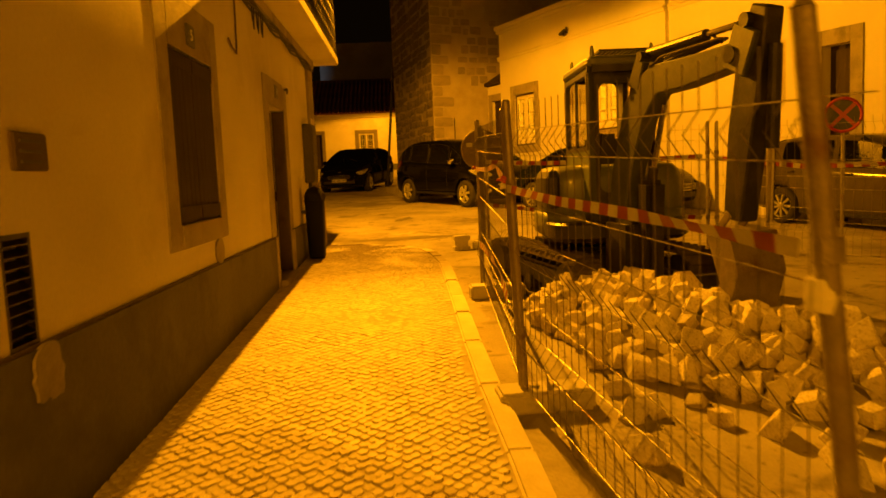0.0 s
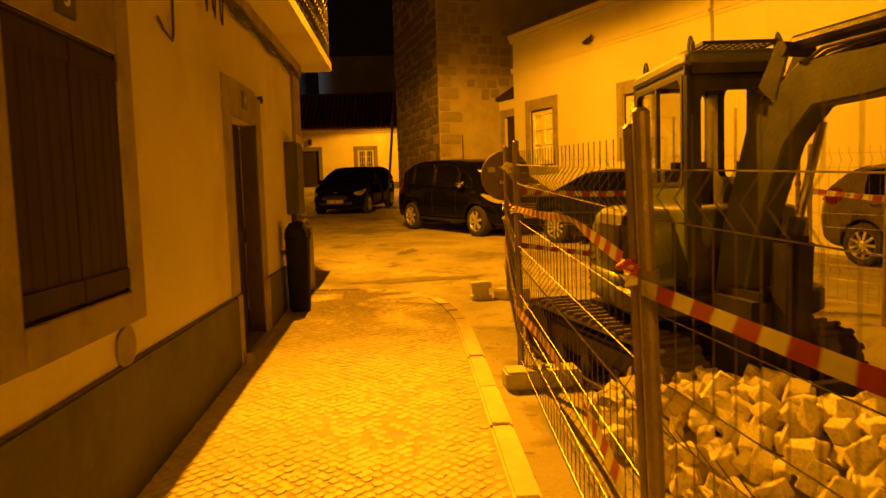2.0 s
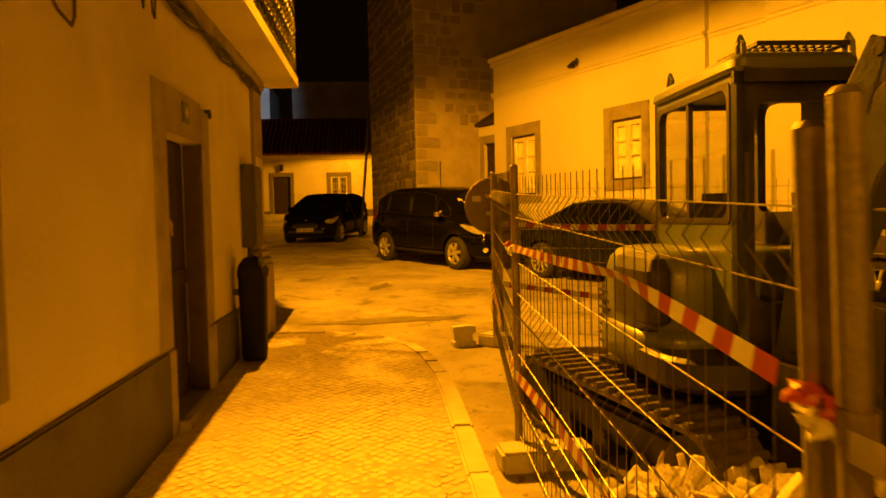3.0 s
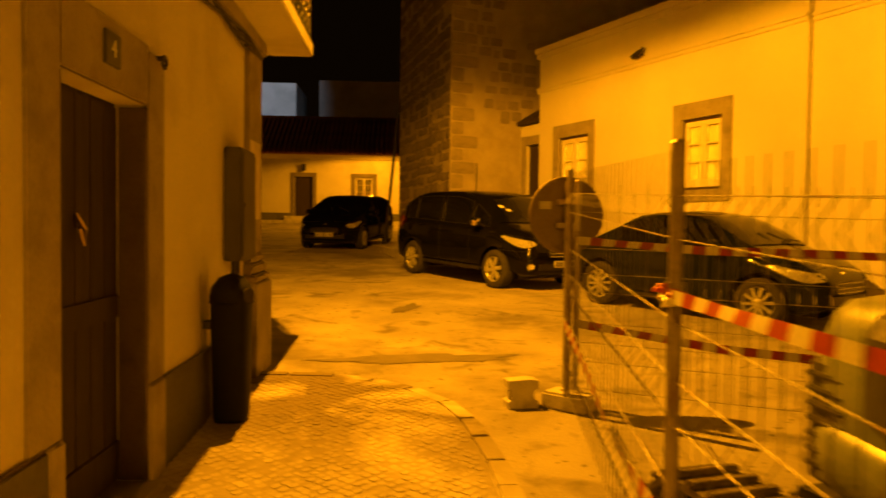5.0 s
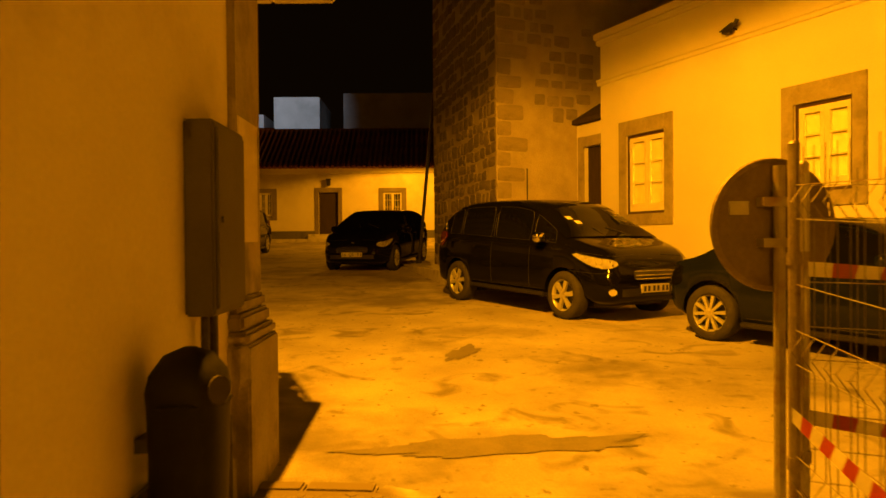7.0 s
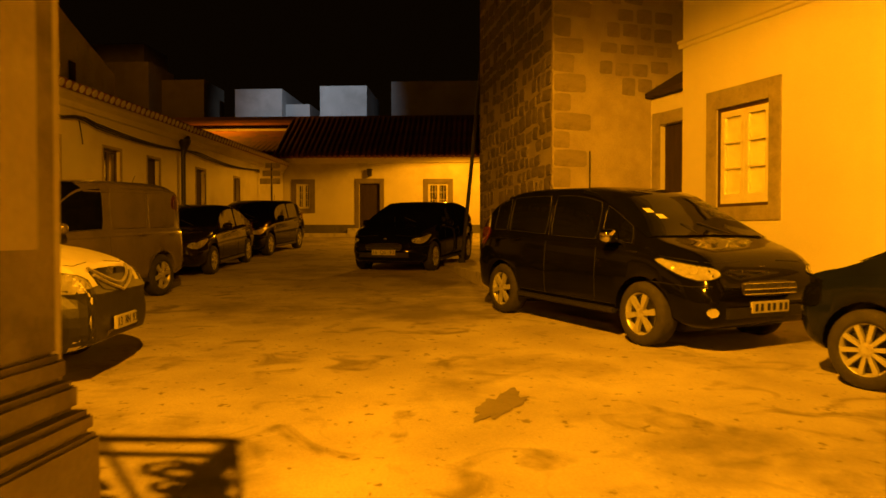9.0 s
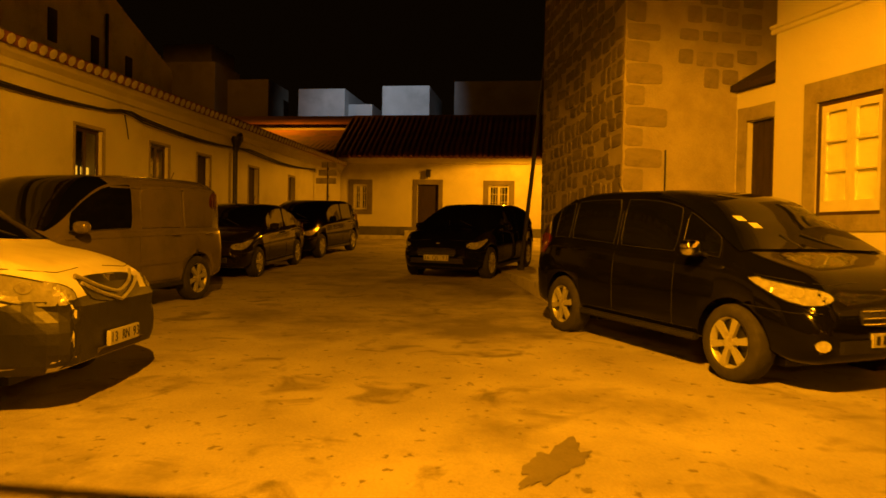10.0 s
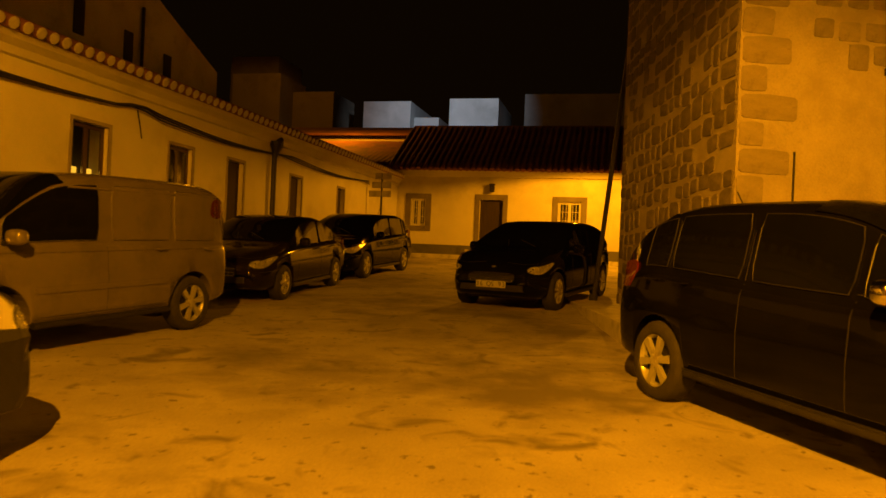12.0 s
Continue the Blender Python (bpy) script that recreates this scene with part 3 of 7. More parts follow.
sash_window("window_2", -0.99, 0.01, 2.39, 3.80)
sash_window("window_3", 2.57, 3.44, 2.56, 3.75)
t = thing("facade_cornice", facade(-1.75), "moulded plaster cornice along the facade top", "cornice", kind="structure")
for s0, s1, off in ((-0.08, 6.70, 0), (6.70, 7.91, 0.10), (7.91, 16.9, 0)):
    part("cornice_band", boxes(((s0, -0.035 + off, 4.86), (s1, 0.01 + off, 4.93)), ((s0, -0.06 + off, 4.93), (s1, 0.012 + off, 4.98)), bevel=0.012), PLASTER_BRIGHT, t)
    part("parapet", boxes(((s0, -0.06 + off, 5.62), (s1, 0.3 + off, 5.72)), ((s0, -0.12 + off, 5.72), (s1, 0.34 + off, 5.84)), bevel=0.02), PLASTER_BRIGHT, t)
d = thing("door_2", facade(8.58), "tall dark doorway with a pale stone surround", "door", kind="structure")
part("door_surround", boxes(((-0.2, -0.03, 0.3), (0, 0.02, 3.75)), ((0.5, -0.03, 0.3), (0.72, 0.02, 3.75)), ((0, -0.03, 3.5), (0.5, 0.02, 3.75)), bevel=0.006), TRIM_PALE, d)
part("door_leaf", boxes(((0, 0.2, 0.3), (0.5, 0.25, 3.5))), DOOR_WOOD, d)
t = thing("wall_ornament", facade(1.55, 0.0, 5.03), "small dark bird-shaped iron bracket on the facade", "wall ornament")
bm = bmesh.new()
tube(bm, [(-0.18, -0.14, 0.02), (-0.06, -0.13, 0.04), (0.05, -0.12, 0.07), (0.12, -0.12, 0.08)], [0.01, 0.035, 0.045, 0.02], 8)
part("body", bm, BLACK_METAL, t, smooth=True)
part("head", pipe([(0.10, -0.12, 0.07), (0.13, -0.12, 0.12), (0.17, -0.12, 0.11)], [0.03, 0.032, 0.008]), BLACK_METAL, t)
part("wing", boxes(((-0.10, -0.19, -0.04), (0.04, -0.10, 0.02)), bevel=0.008), BLACK_METAL, t)
part("stem", pipe([(0.02, 0.01, 0.02), (0.02, -0.12, 0.05)], 0.012), BLACK_METAL, t)

# lower wall with a door between the facade and the tower
wall("wall_link", facade(-2.82, -0.12), 1.07, 0.3, 4.25, 0.35, [(0.37, 1.0, 0.8, 3.79)], PLASTER_BRIGHT, "low whitewashed wall with a door beside the tower")
d = thing("door_3", facade(-2.45, -0.12), "dark brown plank door in a stone surround", "door", kind="structure")
part("door_surround", boxes(((-0.20, -0.025, 0.3), (0, 0.02, 4.0)), ((0.63, -0.05, 0.3), (0.80, 0.02, 3.8)), ((0, -0.03, 3.79), (0.72, 0.02, 3.99)), bevel=0.006), SURROUND, d)
leaf = part("door_leaf", boxes(((0, 0.10, 0.8), (0.63, 0.14, 3.79))), DOOR_WOOD, d)
for k in range(5):
    part("plank", boxes(((0.126 * k + 0.003, 0.088, 0.82), (0.126 * k + 0.123, 0.10, 3.77)), bevel=0.003), DOOR_WOOD, leaf)
part("door_handle", pipe([(0.06, 0.09, 2.35), (0.06, 0.03, 2.35), (0.13, 0.03, 2.35)], 0.01), BLACK_METAL, leaf)
t = thing("link_roof", facade(-2.82, -0.12), "short dark tiled lean-to roof over the door", "roof", kind="structure")
part("roof_slab", prism(bmesh.new(), [(-0.12, 4.26), (-0.12, 4.34), (0.9, 4.95), (0.9, 4.26)], 0.0, 1.07, "x"), DOOR_WOOD, t)

# ---- house at the end of the street ----
F = thing("far_house_roof", pose(0, 0, 0), "brown clay barrel-tile roof of the low house", "roof", kind="structure")
part("roof_deck", prism(bmesh.new(), [(FY - 0.28, 5.06), (FY - 0.28, 5.12), (42.2, 7.27), (42.2, 7.15), (FY + 0.5, 5.1)], -8.0, 1.6, "x"), TILE, F)
bm = bmesh.new()
prism(bm, [(FY - 0.12, 4.86), (FY, 4.86), (FY, 5.06), (FY - 0.22, 5.06), (FY - 0.2, 5.0)], -7.95, 1.55, "x")
part("eave_cornice", bm, PLASTER, F)
TILE_ROW = mesh_of("tile_row", tube(bmesh.new(), [(0, 3.3 * k / 8, 2.1 / 3.3 * 3.3 * k / 8) for k in range(9)], [0.085 - 0.012 * (k % 2) for k in range(8)] + [0.03], 8), TILE, True)
for k in range(43):
    o = new("tile_row", TILE_ROW); o.parent = F
    o.location = (-7.9 + 0.222 * k, FY - 0.30, 5.10)


FAR_STONE = surface("grey_far_surround", (0.13, 0.115, 0.09), (0.20, 0.18, 0.145), 0.85, 3, 50, 0.3)


def grille_window(name, x0, x1):
    w = thing(name, pose(x0, FY, 0), "small white barred window with a stone surround", "window", kind="structure")
    W = x1 - x0
    part("window_surround", boxes(((-0.2, -0.03, 2.87), (0, 0.02, 4.22)), ((W, -0.03, 2.87), (W + 0.2, 0.02, 4.22)), ((0, -0.03, 4.05), (W, 0.02, 4.22)), ((0, -0.04, 2.87), (W, 0.02, 3.05)), bevel=0.006), FAR_STONE, w)
    part("window_frame", boxes(((0, 0.1, 3.05), (0.08, 0.14, 4.05)), ((W - 0.08, 0.1, 3.05), (W, 0.14, 4.05)), ((W / 2 - 0.05, 0.1, 3.05), (W / 2 + 0.05, 0.14, 4.05)), ((0.08, 0.1, 3.97), (W / 2 - 0.05, 0.14, 4.05)), ((W / 2 + 0.05, 0.1, 3.97), (W - 0.08, 0.14, 4.05)), ((0.08, 0.1, 3.05), (W / 2 - 0.05, 0.14, 3.13)), ((W / 2 + 0.05, 0.1, 3.05), (W - 0.08, 0.14, 3.13))), WHITE_PAINT, w)
    part("pane", boxes(((0.08, 0.125, 3.13), (W / 2 - 0.05, 0.13, 3.97))), PANE, w)
    part("pane", boxes(((W / 2 + 0.05, 0.125, 3.13), (W - 0.08, 0.13, 3.97))), PANE, w)
    part("dark_room_plate", boxes(((0, 0.35, 3.05), (W, 0.38, 4.05))), DARK_ROOM, w)
    for k in range(7):
        x = W * (k + 0.5) / 7
        part("bar", pipe([(x, 0.04, 3.05), (x, 0.04, 4.05)], 0.011, 6), WHITE_PAINT, w)
    for z in (3.4, 3.7):
        part("cross_bar", pipe([(0, 0.04, z), (W, 0.04, z)], 0.01, 6), WHITE_PAINT, w)


grille_window("window_4", -7.09, -6.53)
grille_window("window_5", -1.79, -1.0)
d = thing("door_4", pose(-4.55, FY, 0), "dark wooden front door with a stone surround", "door", kind="structure")
part("door_surround", boxes(((-0.17, -0.03, 1.8), (0, 0.02, 4.24)), ((0.83, -0.03, 1.8), (1.0, 0.02, 4.24)), ((0, -0.03, 4.05), (0.83, 0.02, 4.24)), bevel=0.006), FAR_STONE, d)
leaf = part("door_leaf", boxes(((0.03, 0.12, 2.27), (0.83, 0.16, 4.05))), DOOR_WOOD, d)
for z0, z1 in ((2.4, 3.0), (3.1, 3.9)):
    part("door_panel", boxes(((0.13, 0.108, z0), (0.73, 0.121, z1)), bevel=0.006), DOOR_WOOD, leaf)
part("door_step", boxes(((-0.4, -0.4, 1.7), (1.2, 0.2, 2.26)), bevel=0.01), CONCRETE, d)
t = thing("wall_lantern", pose(-4.1, FY, 4.32), "small dark wall lantern above the far door", "lantern")
part("bracket", pipe([(0, 0, 0.24), (0, -0.16, 0.27)], 0.012), BLACK_METAL, t)
part("cage", boxes(((-0.08, -0.24, 0.0), (0.08, -0.08, 0.24)), bevel=0.02), BLACK_METAL, t)
part("cap", boxes(((-0.11, -0.27, 0.24), (0.11, -0.05, 0.29)), bevel=0.02), BLACK_METAL, t)
solid("plinth_far_house", boxes(((-7.65, FY - 0.03, 1.5), (-4.72, FY + 0.01, 2.40)), ((-3.55, FY - 0.03, 1.5), (1.5, FY + 0.01, 2.40))), PLINTH, "dark painted plinth along the low house", "plinth")
solid("pavement_far", boxes(((-7.6, 37.6, 1.5), (1.5, FY, 2.06)), bevel=0.02), CONCRETE, "raised concrete pavement before the low house", "pavement")
solid("quoin_far_house", boxes(((-7.95, FY - 0.05, 1.5), (-7.67, FY + 0.01, 4.85)), bevel=0.01), FAR_STONE, "stone corner quoin of the low house", "quoin")

# ---- row of low houses ----
R = thing("row_roof", pose(0, 0, 0), "clay barrel-tile roof with a scalloped eave on the long row", "roof", kind="structure")
part("roof_deck", prism(bmesh.new(), [(HX + 0.22, 4.74), (HX + 0.22, 4.80), (HX - 3.4, 6.2), (HX - 3.4, 6.0), (HX - 0.35, 4.74)], 12.8, 39.0, "y"), TILE, R)
part("eave_cornice", prism(bmesh.new(), [(HX, 4.45), (HX + 0.06, 4.47), (HX + 0.07, 4.58), (HX + 0.16, 4.66), (HX + 0.18, 4.74), (HX, 4.74)], 13.0, 38.9, "y"), PLASTER, R)
EAVE_TILE = mesh_of("eave_tile", tube(bmesh.new(), [(0.30, 0, 0), (-0.05, 0, 0.135), (-0.06, 0, 0.14), (-0.42, 0, 0.28)], [0.088, 0.075, 0.088, 0.075], 9), TILE, True)
MORTAR_END = mesh_of("tile_mortar", pipe([(0, 0, 0), (0.012, 0, -0.004), (0.018, 0, -0.007)], [0.086, 0.08, 0.05], 9), PLASTER)
for k in range(112):
    o = new("roof_tile", EAVE_TILE); o.parent = R
    o.location = (HX, 13.1 + 0.23 * k, 4.80)
    o = new("tile_mortar", MORTAR_END); o.parent = R
    o.location = (HX + 0.298, 13.1 + 0.23 * k, 4.80)
for i, (a, b, c, d_) in enumerate(LEFT_OPEN):
    tall = c < 2
    w = thing(f"{'door' if tall else 'window'}_{i + 6}", pose(HX, a, 0, 0, 0, 90), "dark shut door flush in the plaster wall" if tall else "dark wood-framed window of the row house", "door" if tall else "window", kind="structure")
    W = b - a
    part("frame", boxes(((-0.06, -0.015, c), (0, 0.02, d_ + 0.06)), ((W, -0.015, c), (W + 0.06, 0.02, d_ + 0.06)), ((0, -0.015, d_), (W, 0.02, d_ + 0.06)), bevel=0.004), SURROUND, w)
    if tall:
        leaf = part("door_leaf", boxes(((0, 0.12, c), (W, 0.16, d_))), DOOR_WOOD, w)
        part("door_panel", boxes(((0.1, 0.108, c + 0.2), (W - 0.1, 0.121, c + 0.9)), ((0.1, 0.108, c + 1.05), (W - 0.1, 0.121, d_ - 0.15)), bevel=0.006), DOOR_WOOD, leaf)
    else:
        part("sash", boxes(((0, 0.09, c), (0.06, 0.13, d_)), ((W - 0.06, 0.09, c), (W, 0.13, d_)), ((W / 2 - 0.04, 0.09, c), (W / 2 + 0.04, 0.13, d_)), ((0.06, 0.09, c), (W / 2 - 0.04, 0.13, c + 0.07)), ((W / 2 + 0.04, 0.09, c), (W - 0.06, 0.13, c + 0.07)), ((0.06, 0.09, d_ - 0.07), (W / 2 - 0.04, 0.13, d_)), ((W / 2 + 0.04, 0.09, d_ - 0.07), (W - 0.06, 0.13, d_))), DARK_PAINT, w)
        for x0, x1 in ((0.061, W / 2 - 0.041), (W / 2 + 0.041, W - 0.061)):
            part("pane", boxes(((x0, 0.105, c + 0.07), (x1, 0.11, d_ - 0.07))), PANE, w)
        part("dark_room_plate", boxes(((0, 0.36, c), (W, 0.39, d_))), DARK_ROOM, w)
        if i == 0:
            # glowing plates stand in for the warm shine low in the first window
            part("pane_shine", boxes(((0.08, 0.2, c + 0.1), (W / 2 - 0.05, 0.21, c + 0.42)), ((W / 2 + 0.05, 0.2, c + 0.1), (W - 0.12, 0.21, c + 0.42))), glow("warm_pane_shine", (1.0, 0.45, 0.03), 1.1), w, "warm shine painted into the lower panes")
        else:
            part("blind", boxes(((0.06, 0.2, c + 0.5), (W - 0.06, 0.21, d_))), CURTAIN, w, "half-lowered pale blind")
t = thing("drainpipe", pose(HX, 28.9, 0), "black cast-iron drainpipe with a rainwater hopper", "drainpipe")
part("pipe", pipe([(0.10, 0, 1.3), (0.10, 0, 4.2)], 0.06, 10), BLACK_METAL, t)
part("hopper", pipe([(0.11, 0, 4.15), (0.12, 0, 4.25), (0.14, 0, 4.42), (0.14, 0, 4.5)], [0.07, 0.08, 0.15, 0.16], 10), BLACK_METAL, t)
part("spout", pipe([(0.14, 0.05, 4.47), (0.12, 0.25, 4.58)], 0.07, 8), BLACK_METAL, t)
t = thing("facade_cables", None, "sagging black cables strung along the row house", "cable")
for k in range(3):
    pts = []
    for i in range(60):
        y = 13.2 + 22.4 * i / 59
        sag = abs(math.sin(math.pi * (y - 13.2) / 5.6 + 0.2 * k))
        pts.append((HX + 0.06 + 0.01 * k, y, 4.30 - 0.11 * sag - 0.03 * k + (0.05 if abs(y - 24) < 0.4 else 0)))
    part("cable", pipe(pts, 0.016, 5), BLACK_METAL, t)
part("cable_drop", pipe([(HX + 0.05, 24.0, 4.25), (HX + 0.04, 24.1, 4.0), (HX + 0.04, 24.15, 3.8)], 0.012, 5), BLACK_METAL, t)
t = thing("road_sign_post", pose(HX + 0.5, 35.6, ground(35.6)), "dark post with direction signs seen from behind", "road sign")
part("post", pipe([(0, 0, 0), (0, 0, 2.75)], 0.035, 8), BLACK_METAL, t)
for k, z in enumerate((2.0, 2.28, 2.56)):
    part("sign_board", boxes(((-0.42 + 0.1 * k, -0.03, z), (0.32, -0.01, z + 0.2)), bevel=0.004), CONCRETE, t)
solid("pavement_row", boxes(((HX, 13.0, 0.3), (HX + 0.9, 20, 0.85)), ((HX, 20.0, 0.3), (HX + 0.9, 25, 1.12)), ((HX, 25.0, 0.3), (HX + 0.9, 30, 1.4)), ((HX, 30, 0.3), (HX + 0.9, 38.9, 1.75))), CONCRETE, "narrow concrete pavement along the row", "pavement")

# ---- leaning iron pole by the tower ----
t = thing("leaning_pole", pose(-0.12, 27.45, ground(27.45)), "thin dark iron pole leaning beside the tower", "pole")
part("shaft", pipe([(0, 0, -0.1), (0.30, 0, 3.0), (0.62, 0, 6.2)], 0.045, 8), BLACK_METAL, t)
part("foot_collar", pipe([(0, 0, -0.05), (0.01, 0, 0.12)], 0.08, 8), BLACK_METAL, t)
solid("pavement_tower", prism(bmesh.new(), [(-0.55, 27.0), (0.6, 21.6), (1.4, 20.9), (3.3, 22.0), (1.0, 30.0), (-0.6, 30.0)], 0.6, 1.33, "z"), CONCRETE, "worn kerbed apron at the foot of the tower", "pavement")

# ---- buildings behind ----


def back_building(name, outline, y0, y1, material, label, windows=()):
    b = thing(name, None, label, "building", kind="structure")
    body = part("wall", prism(bmesh.new(), outline, y0, y1, "y"), material, b)
    # flat plates painted dark in place of unlit window openings
    for x0, x1, z0, z1 in windows:
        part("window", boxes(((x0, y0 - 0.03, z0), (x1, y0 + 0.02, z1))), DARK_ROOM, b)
    return b


back_building("white_roof_block", [(-16.8, 2), (-13.5, 2), (-13.5, 12.1), (-16.8, 12.1)], 60, 66, RENDER_GREY, "pale flat-roofed block lit by a cold floodlight")
back_building("low_roof_block", [(-13.5, 2), (-11.8, 2), (-11.8, 11.2), (-13.5, 11.2)], 61, 66, RENDER_GREY, "low grey roof block between the pale ones")
back_building("white_roof_block", [(-10.85, 2), (-7.6, 2), (-7.6, 12.25), (-10.85, 12.25)], 60, 66, RENDER_GREY, "pale flat-roofed block lit by a cold floodlight")
back_building("grey_roof_block", [(-5.9, 2), (0.5, 2), (0.5, 12.5), (-5.9, 12.5)], 60, 66, RENDER_GREY, "long dim grey flat-roofed block")
back_building("orange_wall_house", [(-15.5, 2), (-9.0, 2), (-9.0, 7.25), (-15.5, 7.25)], 45, 47, PLASTER, "low plaster wall lit orange behind the roofs", [(-12.6, -11.6, 6.85, 7.05)])
t = thing("back_roof", None, "dark clay roof above the orange wall", "roof", kind="structure")
part("roof_slab", prism(bmesh.new(), [(44.7, 7.28), (44.7, 7.36), (48.5, 8.3), (48.5, 7.28)], -19, -8.4, "x"), TILE, t)
t = thing("link_far_roof", None, "low clay roof between the row and the end house", "roof", kind="structure")
part("roof_slab", prism(bmesh.new(), [(38.9, 5.25), (38.9, 5.35), (43.0, 6.75), (43.0, 5.25)], -14.5, -8.02, "x"), TILE, t)
part("wall", boxes(((-14.4, 39.3, 1.0), (-7.96, 39.6, 5.3))), PLASTER, t)
for k in range(28):
    o = new("tile_row", TILE_ROW); o.parent = t
    o.location = (-14.2 + 0.222 * k, 38.85, 5.30)
    o.scale = (1, 1.15, 0.6)
back_building("dim_house", [(-22.0, 2), (-19.0, 2), (-19.0, 12.8), (-22.0, 12.8)], 60, 64, WALL_DIM, "dim ochre house far behind")
back_building("dim_house", [(-25.5, 2), (-22.0, 2), (-22.0, 13.6), (-25.5, 13.6)], 58, 62, WALL_DIM, "dim ochre house far behind")
back_building("dim_house", [(-28.0, 2), (-24.2, 2), (-24.2, 15.9), (-28.0, 15.9)], 62, 66, WALL_DIM, "dim ochre house far behind")
t = thing("gable_house", None, "tall dim ochre gable wall behind the row", "building", kind="structure")
part("wall", prism(bmesh.new(), [(14.0, 1), (31.9, 1), (31.9, 6.9), (29.4, 7.9), (23.0, 10.8), (14.0, 13.0)], -14, -10.9, "x"), PLASTER_OLD, t)
for y, z in ((26.3, 6.35), (27.9, 6.15), (29.4, 6.0)):
    part("slit_window", boxes(((-10.95, y, z), (-10.87, y + 0.3, z + 0.75))), DARK_ROOM, t)
part("drainpipe", pipe([(-10.85, 28.5, 4.0), (-10.85, 28.5, 7.6)], 0.04, 6), BLACK_METAL, t)

# walls that close the lane behind the walk and the square's sides
wall("wall_lane_right", pose(11.0, 3.0, 0, 0, 0, -90), 12.0, -1.5, 6.0, 0.3, [], PLASTER, "plain plaster wall closing the lane side")
wall("wall_lane_end", pose(-0.85, -9.0, 0, 0, 0, 0) @ pose(12, 0, 0, 0, 0, 180), 13.0, -1.5, 6.0, 0.3, [], PLASTER, "plain plaster wall at the lane's end")

# ---- vehicles ----


def paint(name, colour, rough=0.25):
    c2 = tuple(min(1, v * 1.15 + 0.002) for v in colour)
    m = surface(name, colour, c2, rough, 2.0, 90, 0.0, metal=0.0, coat=0.0, stain=tuple(v * 0.85 + 0.001 for v in colour), stain_scale=2.5)
    m.node_tree.nodes["Principled BSDF"].inputs["Specular IOR Level"].default_value = 0.26
    return m


TYRE = surface("tyre_rubber", (0.015, 0.014, 0.013), (0.03, 0.028, 0.026), 0.85, 12, 80, 0.25)
ALLOY = surface("alloy_wheel", (0.34, 0.34, 0.32), (0.45, 0.45, 0.43), 0.35, 6, 60, 0.05, metal=0.35, stain=(0.22, 0.20, 0.17), stain_scale=6)
STEEL = surface("steel_wheel", (0.30, 0.29, 0.27), (0.42, 0.41, 0.39), 0.5, 6, 60, 0.1, metal=0.6)
CHROME = surface("chrome", (0.6, 0.6, 0.6), (0.7, 0.7, 0.7), 0.12, 6, 60, 0.0, metal=1.0)
CAR_GLASS = surface("tinted_car_glass", (0.003, 0.0032, 0.003), (0.004, 0.0042, 0.004), 0.04, 2, 20, 0.0)
CAR_GLASS.node_tree.nodes["Principled BSDF"].inputs["Specular IOR Level"].default_value = 0.12
LENS = surface("headlamp_lens", (0.50, 0.50, 0.47), (0.75, 0.75, 0.72), 0.12, 14, 30, 0.3, metal=0.6, coat=1.0)
RED_LENS = surface("tail_lamp_lens", (0.05, 0.006, 0.004), (0.08, 0.009, 0.006), 0.2, 8, 40, 0.1)
BLACK_PLASTIC = surface("black_bumper_plastic", (0.010, 0.010, 0.009), (0.018, 0.018, 0.017), 0.45, 8, 80, 0.15)
PLATE_WHITE = surface("plate_white", (0.34, 0.34, 0.32), (0.44, 0.44, 0.41), 0.4, 8, 60, 0.0)
PLATE_INK = surface("plate_ink", (0.01, 0.01, 0.01), (0.02, 0.02, 0.02), 0.5, 8, 60, 0.0)
PAPER = surface("dash_paper", (0.65, 0.65, 0.6), (0.75, 0.75, 0.7), 0.8, 8, 60, 0.0)


def spline(rows, x):
    """Smooth values between rows (x, ...)."""
    xs = [r[0] for r in rows]
    k = max(0, min(len(xs) - 2, int(np.searchsorted(xs, x, side="right")) - 1))
    a, b = rows[k], rows[k + 1]
    u = (x - a[0]) / (b[0] - a[0])
    out = []
    for c in range(1, len(a)):
        p0 = rows[max(k - 1, 0)]
        p3 = rows[min(k + 2, len(rows) - 1)]
        m0 = (b[c] - p0[c]) / (b[0] - p0[0]) * (b[0] - a[0])
        m1 = (p3[c] - a[c]) / (p3[0] - a[0]) * (b[0] - a[0])
        d = b[c] - a[c]
        # no overshoot
        if d == 0: m0 = m1 = 0
        else:
            m0 = max(0, min(3, m0 / d)) * d
            m1 = max(0, min(3, m1 / d)) * d
        out.append((2*u**3 - 3*u**2 + 1) * a[c] + (u**3 - 2*u**2 + u) * m0 + (-2*u**3 + 3*u**2) * b[c] + (u**3 - u**2) * m1)
    return out


WHEELS = {}


